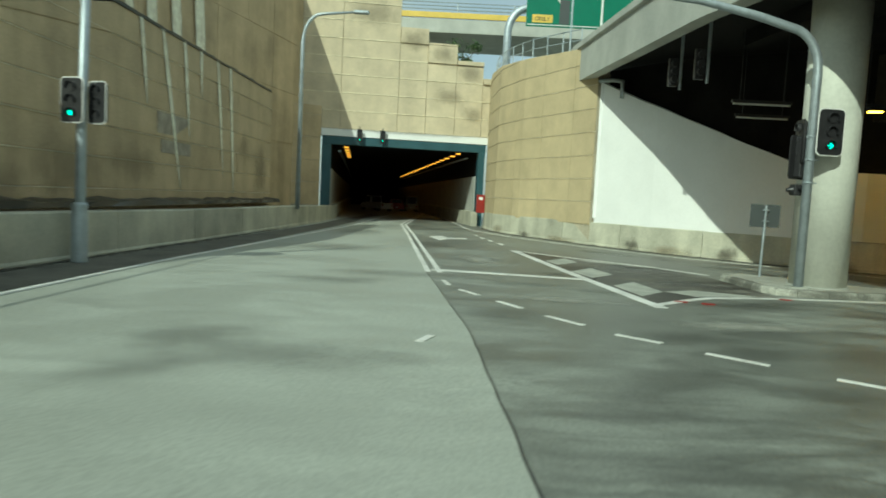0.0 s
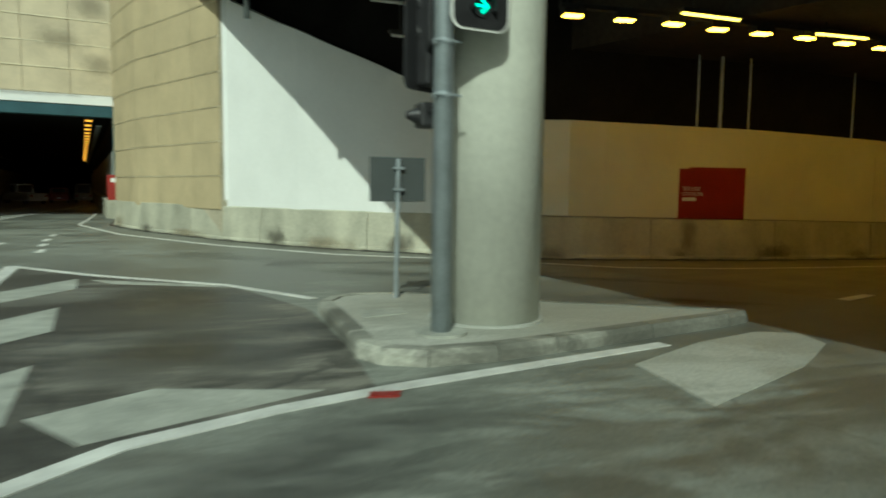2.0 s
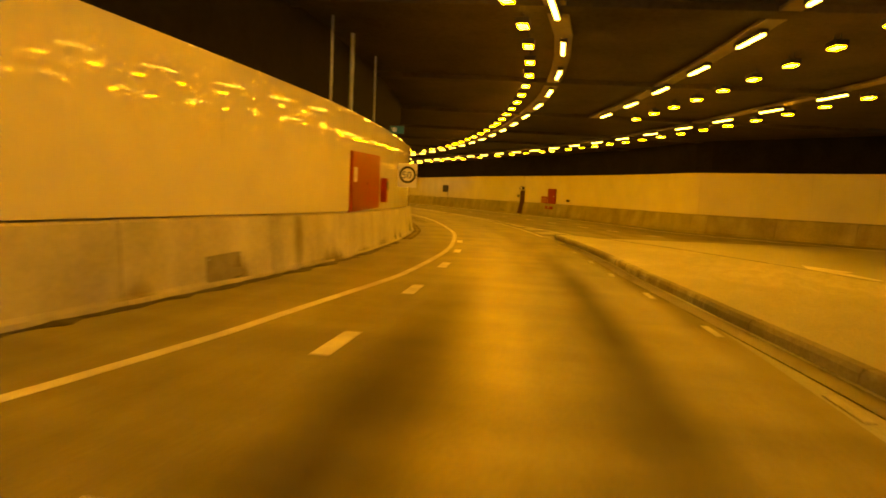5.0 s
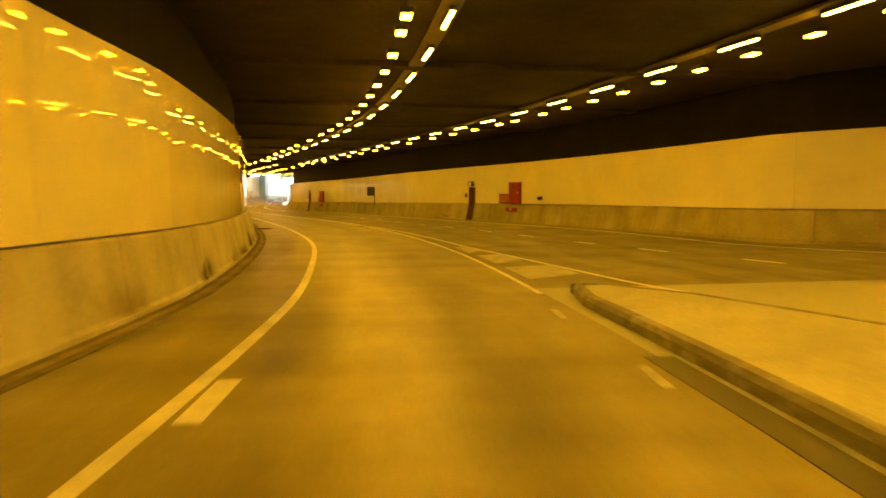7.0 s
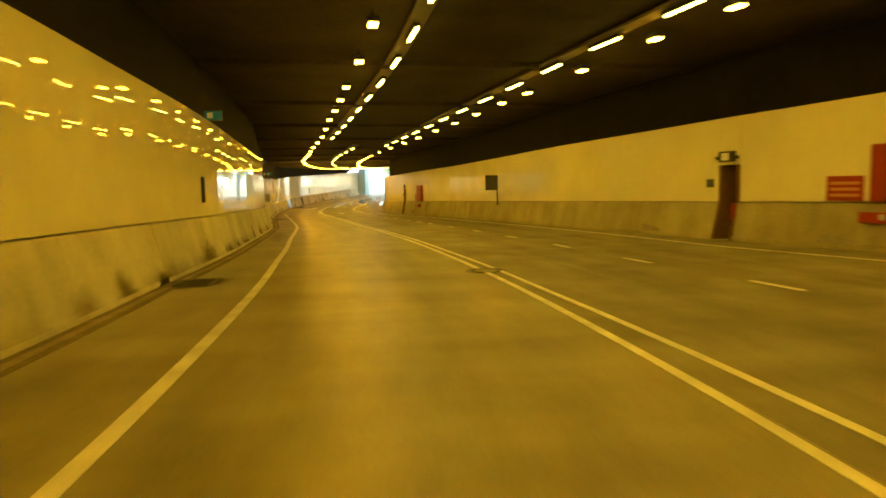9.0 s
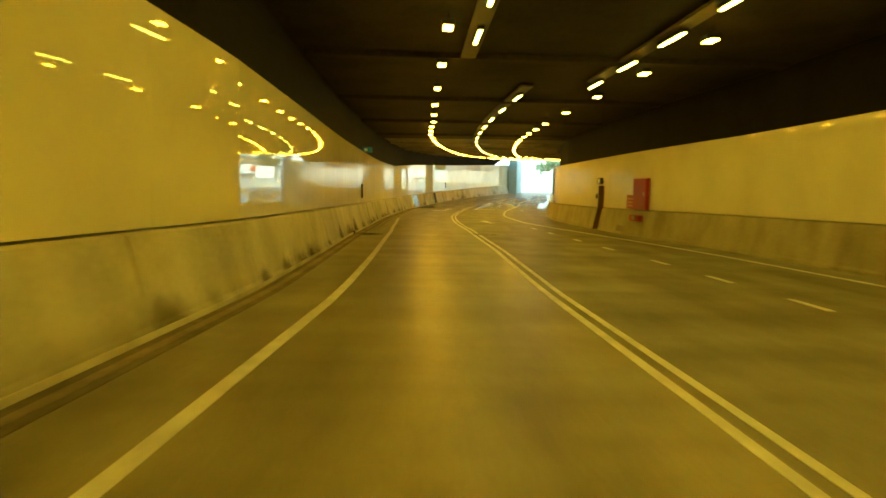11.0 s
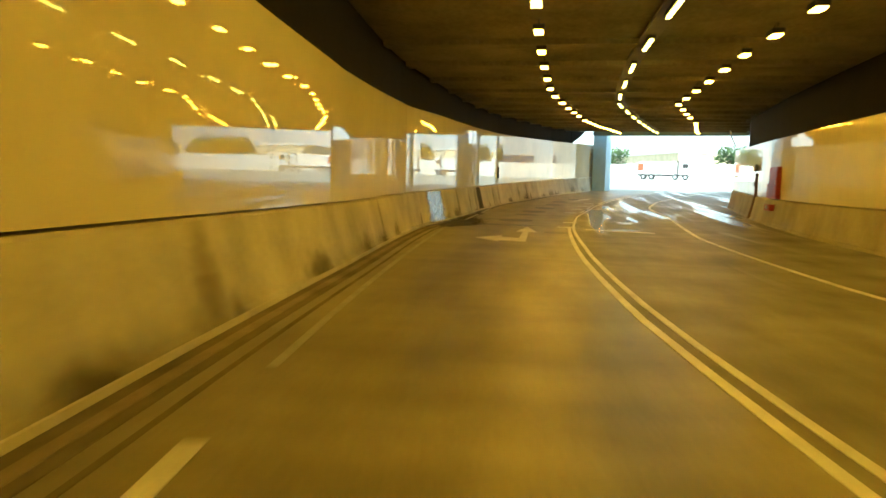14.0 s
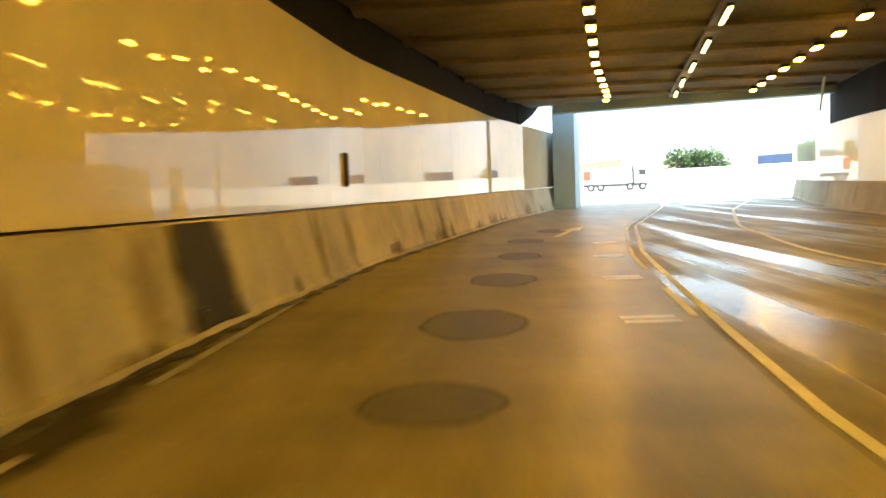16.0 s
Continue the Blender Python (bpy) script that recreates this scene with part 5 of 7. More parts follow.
box(bm, (-0.12, 0.3, 2.05), (0.08, 0.55, 2.3), 0.03)
tube(bm, [(-0.02, 0.1, 2.2), (-0.02, 0.35, 2.2)], 0.03, 10)
tube(bm, [(-0.12, 0.42, 2.17), (-0.24, 0.42, 2.17)], [0.09, 0.03], 14)
part("pedestrian_lamp", bm, M_DARKMETAL, sig)
for z in (2.3, 2.8, 3.3):
    bm = bmesh.new()
    tube(bm, [(0, 0, z), (0, 0, z + 0.05)], 0.112, 16)
    tube(bm, [(-0.14, -0.1, z + 0.02), (0.14, -0.1, z + 0.02)], 0.012, 8)
    part("clamp", bm, M_STEEL, sig)

sig2 = thing("traffic_signal", "leaning galvanised signal pole with two lanterns beside the barrier", "traffic light", at=(-6.97, 12.6, 0.0))
bm = bmesh.new()
tube(bm, [(0, 0, -0.2), (0.02, 0, 2.5), (0.12, 0, 6.6)], [0.1, 0.088, 0.075], 14)
part("pole", bm, M_STEEL, sig2, smooth=True)
bm = bmesh.new()
tube(bm, [(0, 0, -0.2), (0, 0, 1.0), (0, 0, 1.04)], [0.15, 0.145, 0.11], 18)
part("sleeve", bm, M_STEEL, sig2)
lantern(sig2, face(-0.06, -0.2, 2.93, -14) @ Matrix.Scale(0.83, 4), "round")
lantern(sig2, face(0.36, -0.1, 2.91, -24) @ Matrix.Scale(0.78, 4), None)
for u in (2.5, 4.05):
    t = thing("lane_signal", "small black lane signal with a green down arrow on the lintel", "traffic light", "lane signals over the portal")
    lantern(t, Matrix.Diagonal((0.62, 1, 0.9, 1)), "down", False)
    bm = bmesh.new()
    tube(bm, [(0, 0.1, 0.4), (0, 0.1, 0.62)], 0.03, 8)
    part("bracket", bm, M_DARKMETAL, t)
    t.matrix_basis = Matrix.Translation(pf(u, 0.4, 5.35)) @ pose(0, 0, 0, 0, 0, 7.7)

back = thing("road_sign", "grey back of a rounded road sign on a thin post", "road sign", at=(8.15, 17.1, level(8.15, 17.1) + 0.14))
bm = bmesh.new()
box(bm, (-0.38, 0.03, 1.28), (0.38, 0.045, 1.86), 0.006)
part("plate", bm, M_SIGNGREY, back)
bm = bmesh.new()
tube(bm, [(-0.03, 0, 0), (0.0, 0, 1.84)], 0.032, 12)
part("post", bm, M_STEEL, back)
for z in (1.42, 1.7):
    bm = bmesh.new()
    box(bm, (-0.07, -0.04, z), (0.07, 0.03, z + 0.035), 0.006)
    part("clamp", bm, M_STEEL, back)

lamp = thing("street_lamp", "slim galvanised street lamp with a curved arm", "street lamp", at=(-7.05, 31.2, 0.7))
bm = bmesh.new()
tube(bm, [(0, 0, -0.1), (0, 0, 7.6)] + [(0.9 - 0.9 * math.cos(radians(a)), 0, 7.6 + 1.3 * math.sin(radians(a))) for a in range(15, 91, 15)] + [(2.4, 0, 9.05)], [0.11, 0.085] + [0.07] * 6 + [0.05], 14)
part("pole", bm, M_STEEL, lamp, smooth=True)
bm = bmesh.new()
box(bm, (2.3, -0.14, 8.98), (3.0, 0.14, 9.12), 0.04)
part("lamp_head", bm, M_STEEL, lamp)

cab = thing("fire_cabinet", "narrow red fire hose cabinet on the barrier", "cabinet", at=(2.16, 44.3, 0.6))
bm = bmesh.new()
box(bm, (-0.28, -0.25, 0), (0.28, 0.2, 1.2), 0.015)
part("body", bm, M_RED, cab)
bm = bmesh.new()
box(bm, (-0.24, -0.268, 0.05), (0.24, -0.252, 1.15), 0.006)
door = part("door", bm, M_RED, cab)
bm = bmesh.new()
box(bm, (-0.12, -0.275, 0.85), (0.12, -0.269, 1.05))
part("label_plate", bm, M_SIGNWHITE, door)

# ---- things under and on the overpass ----
for k, (x, y) in enumerate(((7.2, 22.2), (7.4, 20.4))):
    t = thing("signal_head", "dark signal head seen from behind, hung under the edge beam", "traffic light", "hung signal heads", at=(x, y, soffit(y) - 0.25))
    bm = bmesh.new()
    tube(bm, [(0.2, 0, 0.8), (0.2, 0, -1.15)], 0.05, 10)
    part("hanger", bm, M_STEEL, t)
    bm = bmesh.new()
    box(bm, (-0.2, -0.06, -1.05), (0.1, 0.1, -0.15), 0.02)
    part("signal_box", bm, M_DARKMETAL, t)
    for z in (-0.85, -0.6, -0.35):
        bm = bmesh.new()
        tube(bm, [(-0.05, -0.06, z), (-0.05, -0.22, z)], 0.11, 14)
        part("hood", bm, M_DARKMETAL, t)
pipe = thing("drain_pipe", "grey drain pipe bent under the edge beam", "pipe")
bm = bmesh.new()
tube(bm, [(6.1, 31.4, 8.6), (6.1, 31.4, 7.35), (6.2, 31.0, 7.1), (6.9, 29.5, 6.95), (7.2, 28.9, 6.8), (7.2, 28.9, 6.1)], 0.09, 12)
part("pipe_run", bm, M_STEEL, pipe, smooth=True)
for k in range(3):
    t = thing("soffit_light", "pale batten light fitting hung under the overpass", "light fitting", "battens under the overpass", at=(9.8 + 1.1 * k, 21.5 + 2.3 * k, 4.95 - 0.1 * k))
    bm = bmesh.new()
    loft(bm, [[(x, -0.05, 0.02), (x, -0.09, 0.1), (x, 0.09, 0.1), (x, 0.05, 0.02)] for x in (-0.95, 0.95)])
    part("housing", bm, M_DARKMETAL, t)
    bm = bmesh.new()
    tube(bm, [(-0.9, 0, -0.02), (0.9, 0, -0.02)], 0.032, 10)
    part("tube", bm, M_SIGNWHITE, t, "white tube, unlit")
    for x in (-0.7, 0.7):
        bm = bmesh.new()
        tube(bm, [(x, 0, 0.1), (x, 0, soffit(21.5) + 0.5 - 4.9)], 0.015, 6)
        part("hanger", bm, M_DARKMETAL, t)

tray = thing("cable_tray", "narrow steel tray carrying the first amber lights under the deck", "cable tray")
tray_pts = [at(s, row_y(s), 5.24) for s in np.arange(20.6, 28.6, 0.8)]
bm = bmesh.new()
tn = normals(tray_pts, 1)
loft(bm, [[p + n * 0.08 + V((0, 0, -0.08)), p + n * 0.08, p - n * 0.08, p - n * 0.08 + V((0, 0, -0.08))] for p, n in zip(tray_pts, tn)])
part("tray", bm, M_DARKMETAL, tray)
for p in tray_pts[::3]:
    bm = bmesh.new()
    tube(bm, [p - V((0, 0, 0.02)), (p.x, p.y, soffit(p.y) + 0.55)], 0.02, 6)
    part("dropper", bm, M_DARKMETAL, tray)

# railing on the tan wall
rail_line = resample([V((2.9, 46.7, 9.75)), V((2.78, 43.0, 9.5)), V((3.1, 39.0, 9.2)), V((4.05, 35.8, 9.0)), V((5.2, 33.3, 8.8)), V((5.9, 32.0, 8.7))], 1.4)
rail = thing("railing", "galvanised pipe railing on top of the tan wall", "railing")
for p in rail_line:
    bm = bmesh.new()
    tube(bm, [p, p + V((0, 0, 1.05))], 0.03, 8)
    part("post", bm, M_STEEL, rail)
for h in (0.5, 1.0):
    bm = bmesh.new()
    tube(bm, [p + V((0, 0, h)) for p in rail_line], 0.025, 8)
    part("rail", bm, M_STEEL, rail)

t = thing("road_sign", "small grey sign on a post at the railing's end", "road sign", at=(5.5, 32.75, 8.7))
bm = bmesh.new()
tube(bm, [(0, 0, -0.3), (0, 0, 3.2)], 0.05, 10)
part("post", bm, M_STEEL, t)
bm = bmesh.new()
box(bm, (-0.6, -0.03, 1.35), (-0.12, 0.0, 2.5), 0.01)
part("plate", bm, M_SIGNGREY, t)
bm = bmesh.new()
box(bm, (-0.2, 0.0, 1.9), (0.05, 0.03, 1.95), 0.004)
part("bracket", bm, M_STEEL, t)

# ---- gantry sign and far bridge ----
gan = thing("gantry_sign", "green overhead direction sign on a thick curved pole", "road sign", at=(3.9, 52, 0))
bm = bmesh.new()
tube(bm, [(0, 0, 4), (0, 0, 14.2)] + [(1.5 - 1.5 * math.cos(radians(a)), 0, 14.2 + 2.0 * math.sin(radians(a))) for a in range(15, 91, 15)] + [(13, 0, 16.6)], 0.3, 20)
part("pole", bm, M_STEEL, gan, smooth=True)
bm = bmesh.new()
box(bm, (1.3, -0.45, 14.75), (12.6, -0.38, 18.6), 0.03)
plate = part("sign_plate", bm, M_SIGNGREEN, gan, "green sign plate")
bm = bmesh.new()
box(bm, (1.42, -0.47, 14.87), (12.48, -0.452, 14.93))
part("border", bm, M_SIGNWHITE, plate)
bm = bmesh.new()
box(bm, (1.75, -0.48, 15.05), (3.3, -0.453, 15.65), 0.01)
part("yellow_panel", bm, M_YELLOWPAINT, plate)
for x, dx in ((4.2, -0.7), (7.0, 0.0), (10.1, 0.0)):
    bm = bmesh.new()
    tube(bm, [(x, -0.47, 15.0), (x, -0.47, 15.9), (x + dx * 0.5, -0.47, 16.6), (x + dx, -0.47, 17.0)], 0.09, 6)
    part("arrow_shaft", bm, M_SIGNWHITE, plate)
bm = bmesh.new()
loft(bm, [[(x, y, z) for x, z in ((9.7, 15.8), (10.1, 16.5), (10.5, 15.8), (10.1, 15.95))] for y in (-0.5, -0.455)])
part("arrow_head", bm, M_SIGNWHITE, plate)
cu = bpy.data.curves.new("legend", "FONT")
cu.body, cu.size, cu.extrude = "ONLY", 0.42, 0.004
tmp = new("legend", cu)
me = bpy.data.meshes.new_from_object(tmp.evaluated_get(bpy.context.evaluated_depsgraph_get()))
bpy.data.objects.remove(tmp)
me.materials.append(M_DARKMETAL)
leg = new("legend", me)
leg.parent = plate
leg.matrix_basis = pose(1.95, -0.49, 15.2, 90, 0, 0)
bm = bmesh.new()
box(bm, (8.4, -0.42, 14.2), (9.9, -0.38, 14.68), 0.01)
small = part("small_plate", bm, M_SIGNWHITE, gan)
for z in (14.3, 14.48):
    bm = bmesh.new()
    box(bm, (8.6, -0.432, z), (9.6, -0.421, z + 0.08))
    part("text_bar", bm, M_DARKMETAL, small)

br = thing("road_bridge", "grey concrete road bridge with a yellow parapet line", "bridge")
bm = bmesh.new()
box(bm, (-45, 60, 16.0), (60, 68, 17.2), 0.05)
part("deck", bm, M_GREY, br)
bm = bmesh.new()
box(bm, (-45, 59.9, 17.25), (60, 60.1, 17.75), 0.03)
part("parapet", bm, M_YELLOWPAINT, br)
for z in (18.0, 18.3, 18.6):
    bm = bmesh.new()
    tube(bm, [(-45, 60, z), (60, 60, z)], 0.05, 6)
    part("rail", bm, M_STEEL, br)
for k in range(14):
    bm = bmesh.new()
    tube(bm, [(-30 + 5 * k, 60, 17.6), (-30 + 5 * k, 60, 18.65)], 0.05, 6)
    part("post", bm, M_STEEL, br)
for x in (-30, 45):
    bm = bmesh.new()
    box(bm, (x - 1, 61, -1), (x + 1, 67, 15.98), 0.05)
    part("pier", bm, M_GREY, br)


M_LEAF = mat("foliage", (0.075, 0.12, 0.045), 0.6, vary=0.5, scale=0.8, fine=6, bump=0.0, spec=0.2)
M_BARK = mat("bark", (0.12, 0.09, 0.06), 0.9, vary=0.3, bump=0.3)


def tree(x, y, z, height, spread, seed, name="tree", label="leafy green tree with an uneven crown", leaves=900):
    rnd = random.Random(seed)
    t = thing(name, label, name, at=(x, y, z))
    bm = bmesh.new()
    tube(bm, [(0, 0, 0), (rnd.uniform(-.1, .1) * height, 0, height * 0.4), (rnd.uniform(-.1, .1) * height, rnd.uniform(-.1, .1) * height, height * 0.8)], [height * 0.035, height * 0.025, height * 0.01], 9)
    clumps = []
    for k in range(9):
        a = k * 2.4
        e = V((math.cos(a) * spread * rnd.uniform(0.3, 0.8), math.sin(a) * spread * rnd.uniform(0.3, 0.8), height * rnd.uniform(0.55, 0.95)))
        clumps.append((e, spread * rnd.uniform(0.28, 0.5)))
        tube(bm, [(0, 0, height * 0.4), e * 0.6 + V((0, 0, height * 0.18)), e], [height * 0.015, height * 0.009, height * 0.003], 6)
    part("trunk", bm, M_BARK, t)
    verts, faces = [], []
    for _ in range(leaves):
        c, r = rnd.choice(clumps)
        d = V((rnd.gauss(0, 1), rnd.gauss(0, 1), rnd.gauss(0, 0.7))).normalized() * r * rnd.uniform(0.4, 1.05)
        q = c + d
        u = V((rnd.gauss(0, 1), rnd.gauss(0, 1), rnd.gauss(0, 1))).normalized() * spread * 0.07
        w = u.orthogonal().normalized() * spread * 0.045
        n = len(verts)
        verts += [q - u, q + w, q + u, q - w]
        faces.append((n, n + 1, n + 2, n + 3))
    me = bpy.data.meshes.new("crown")
    me.from_pydata([tuple(v) for v in verts], [], faces)
    me.materials.append(M_LEAF)
    ob = new("crown", me)
    ob.parent = t
    return t


bm = bmesh.new()
prism(bm, [(-9, 47.4), (1.9, 48.6), (1.9, 58), (-9, 58)], 5.6, 9.2)
tagged(link("embankment_portal", bm, M_BROWN), "earth bank above the portal", "embankment", kind="structure")
tree(0.4, 51.0, 9.2, 4.0, 1.5, 5, leaves=700)

for x, y, rx, ry, tn_ in ((-1.5, 6.2, 1.9, 0.8, 0), (-2.6, 6.9, 1.0, 0.7, 20), (-2.1, 12.2, 1.6, 0.8, 10), (-0.9, 13.8, 2.2, 0.9, 0), (-2.6, 5.4, 0.5, 0.9, -30), (-3.5, 20, 1.8, 2.2, 0), (-4.0, 30, 1.5, 4, 0), (0.95, 9.3, 1.0, 1.1, 0), (3.1, 12.6, 1.0, 0.6, 0),
                          (3.0, 8.3, 1.2, 0.6, 20), (3.5, 5.9, 0.9, 0.5, 10), (1.9, 13.2, 1.4, 0.7, 0), (2.7, 15.7, 0.8, 0.8, 0), (6.7, 12.6, 1.8, 0.5, 15), (5.5, 11.9, 1.6, 0.5, 15), (5.2, 19.0, 1.3, 1.0, 0), (5.4, 15.5, 1.2, 1.0, 0), (13.0, 19.2, 2.6, 0.4, -35),
                          (-0.5, 24, 1.1, 2.5, 0), (6.0, 25, 2.5, 1.0, -50), (9, 21, 2.2, 0.8, -40)):
    road_stain(x, y, rx, ry, turn=tn_)
for x, y, rx, ry, tn_ in ((11.2, 21.0, 1.8, 0.8, -30), (2.0, 11.2, 1.4, 0.5, 0), (4.5, 9.5, 1.8, 0.5, 10), (1.0, 18.5, 0.8, 1.8, 0), (7.6, 10.2, 2.0, 0.5, 15)):
    road_stain(x, y, rx, ry, M_SOFTPALE, "paler patch of paving", tn_)
for y, z, ry, rz in ((26.3, 3.0, 1.0, 0.9), (14.5, 1.7, 2.0, 0.8), (17.5, 2.0, 2.0, 0.7), (28.6, 2.2, 1.2, 1.4), (11, 1.4, 3.0, 0.8)):
    stain(lambda u, v: (wall_face(y + ry * u, 0.06), y + ry * u, z + rz * v), "wall_stain", "dark grime patch on the retaining wall", M_SOFTGRIME)
for u0, z0, ru, rz in ((6.0, 12.0, 1.1, 1.0), (7.9, 11.2, 1.2, 0.9), (9.9, 10.1, 1.1, 0.9), (8.4, 8.4, 1.4, 0.7), (10.2, 7.3, 1.0, 0.8), (3.2, 13.6, 2.2, 1.2), (5.6, 5.72, 7.0, 0.16)):
    stain(lambda u, v: pf(u0 + ru * u, 0.2, z0 + rz * v), "wall_stain", "dark grime streaks on the portal facade", M_SOFTGRIME)
for x, y, rx, ry, tn_ in ((12.7, 16.6, 1.5, 0.4, -30), (5.3, 18.0, 1.5, 1.6, 0), (5.6, 15.2, 1.3, 0.9, 0)):
    road_stain(x, y, rx, ry, M_SOFTWET, "dark wet patch on the road", tn_, 0.0105)

for x, y, rx, ry, tn_ in ((16.6, 13.9, 5.0, 2.3, 14), (13.4, 11.7, 4.5, 1.5, 20)):
    road_stain(x, y, rx, ry, M_SOFTTYRE, "rubber-black worn paving beside the island", tn_, 0.0112)
# pale polygon laid on the road beside the kerb
slab([(9.15, 12.4), (9.35, 13.6), (10.6, 14.2), (11.7, 14.5), (12.15, 14.3), (11.96, 13.79), (11.26, 13.35), (10.84, 13.1)], "paving_patch", "pale patch beside the island kerb", M_ISLAND, 0.0135)


# ---- lane surfaces with wear along the direction of travel ----
def lane_material(name, base, tyre, wet=False):
    """Concrete whose streaks and tyre wear follow the lane, by the mesh's own lane coordinates."""
    m = mat(name, base, 0.42, vary=0.3, scale=0.6, fine=26, bump=0.08, spec=0.3)
    n, l = m.node_tree.nodes, m.node_tree.links
    b = n["Principled BSDF"]
    src = b.inputs["Base Color"].links[0].from_socket
    uv = n.new("ShaderNodeUVMap")
    uv.uv_map = "lane"
    sc = n.new("ShaderNodeVectorMath")
    sc.operation = "MULTIPLY"
    sc.inputs[1].default_value = (0.3, 1.2, 1)
    l.new(uv.outputs[0], sc.inputs[0])
    st = n.new("ShaderNodeTexNoise")
    st.inputs["Scale"].default_value, st.inputs["Detail"].default_value = 1.3, 6
    l.new(sc.outputs[0], st.inputs["Vector"])
    # broad mottled bands across the lane
    sc3 = n.new("ShaderNodeVectorMath")
    sc3.operation = "MULTIPLY"
    sc3.inputs[1].default_value = (0.55, 0.1, 1)
    l.new(uv.outputs[0], sc3.inputs[0])
    st2 = n.new("ShaderNodeTexNoise")
    st2.inputs["Scale"].default_value, st2.inputs["Detail"].default_value = 1.6, 7
    l.new(sc3.outputs[0], st2.inputs["Vector"])
    both = n.new("ShaderNodeMix")
    both.inputs["Factor"].default_value = 0.5
    l.new(st.outputs["Fac"], both.inputs["A"])
    l.new(st2.outputs["Fac"], both.inputs["B"])
    sep = n.new("ShaderNodeSeparateXYZ")
    l.new(uv.outputs[0], sep.inputs[0])
    total = both.outputs["Result"]
    for d in tyre:
        dist = n.new("ShaderNodeMath")
        dist.operation = "SUBTRACT"
        dist.inputs[1].default_value = d
        l.new(sep.outputs["Y"], dist.inputs[0])
        ab = n.new("ShaderNodeMath")
        ab.operation = "ABSOLUTE"
        l.new(dist.outputs[0], ab.inputs[0])
        mr = n.new("ShaderNodeMapRange")
        mr.interpolation_type = "SMOOTHSTEP"
        mr.inputs["From Min"].default_value, mr.inputs["From Max"].default_value = 0.1, 0.6
        mr.inputs["To Min"].default_value, mr.inputs["To Max"].default_value = -0.08, 0.0
        l.new(ab.outputs[0], mr.inputs["Value"])
        add = n.new("ShaderNodeMath")
        add.operation = "ADD"
        l.new(total, add.inputs[0])
        l.new(mr.outputs[0], add.inputs[1])
        total = add.outputs[0]
    ramp = n.new("ShaderNodeMapRange")
    ramp.inputs["From Min"].default_value, ramp.inputs["From Max"].default_value = 0.32, 0.62
    ramp.inputs["To Min"].default_value, ramp.inputs["To Max"].default_value = 0.55, 1.15
    l.new(total, ramp.inputs["Value"])
    mul = n.new("ShaderNodeVectorMath")
    mul.operation = "SCALE"
    l.new(src, mul.inputs[0])
    l.new(ramp.outputs[0], mul.inputs["Scale"])
    # darker, oilier paving towards the junction
    oily = n.new("ShaderNodeMapRange")
    oily.interpolation_type = "SMOOTHSTEP"
    for key, v in (("From Min", 23), ("From Max", 38), ("To Min", 0.8), ("To Max", 1.0)):
        oily.inputs[key].default_value = v
    l.new(sep.outputs["X"], oily.inputs["Value"])
    mul2 = n.new("ShaderNodeVectorMath")
    mul2.operation = "SCALE"
    l.new(mul.outputs[0], mul2.inputs[0])
    l.new(oily.outputs[0], mul2.inputs["Scale"])
    l.new(mul2.outputs[0], b.inputs["Base Color"])
    if wet:
        # water film in long bands along the wheel tracks near the exit
        sc2 = n.new("ShaderNodeVectorMath")
        sc2.operation = "MULTIPLY"
        sc2.inputs[1].default_value = (0.045, 0.6, 1)
        l.new(uv.outputs[0], sc2.inputs[0])
        band = n.new("ShaderNodeTexNoise")
        band.inputs["Scale"].default_value, band.inputs["Detail"].default_value, band.inputs["Roughness"].default_value = 1.5, 4, 0.5
        l.new(sc2.outputs[0], band.inputs["Vector"])
        where = n.new("ShaderNodeMapRange")
        where.interpolation_type = "SMOOTHSTEP"
        for key, v in (("From Min", 138), ("From Max", 164), ("To Min", -0.22), ("To Max", -0.01)):
            where.inputs[key].default_value = v
        l.new(sep.outputs["X"], where.inputs["Value"])
        tot = n.new("ShaderNodeMath")
        tot.operation = "ADD"
        l.new(band.outputs["Fac"], tot.inputs[0])
        l.new(where.outputs[0], tot.inputs[1])
        film = n.new("ShaderNodeMapRange")
        film.interpolation_type = "SMOOTHSTEP"
        for key, v in (("From Min", 0.46), ("From Max", 0.62), ("To Min", 0.55), ("To Max", 0.17)):
            film.inputs[key].default_value = v
        l.new(tot.outputs[0], film.inputs["Value"])
        l.new(film.outputs[0], b.inputs["Roughness"])
    return m


def lane(name, label, s0, s1, d0, d1, material, lift=0.006, rows=5):
    """A strip of road surface along the alignment, carrying lane coordinates."""
    ss = np.arange(s0, s1, 0.75)
    verts, uvs, faces = [], [], []
    for s in ss:
        for k in range(rows + 1):
            d = d0(s) + (d1(s) - d0(s)) * k / rows
            p = at(s, d)
            verts.append((p.x, p.y, level(p.x, p.y) + lift))
            uvs.append((s, d))
    w = rows + 1
    for i in range(len(ss) - 1):
        for k in range(rows):
            faces.append((i * w + k + 1, i * w + k, (i + 1) * w + k, (i + 1) * w + k + 1))
    me = bpy.data.meshes.new(name)
    me.from_pydata(verts, [], faces)
    lay = me.uv_layers.new(name="lane")
    for lp in me.loops:
        lay.data[lp.index].uv = uvs[lp.vertex_index]
    me.materials.append(material)
    for q in me.polygons:
        q.use_smooth = True
    return tagged(new(name, me), label, "road", kind="structure")


M_LANE = lane_material("lane_concrete", (0.265, 0.245, 0.165), (0.95, -0.95))
M_LANE2 = lane_material("lane_concrete_far", (0.22, 0.215, 0.17), (-4.4, -6.2, -7.6), True)
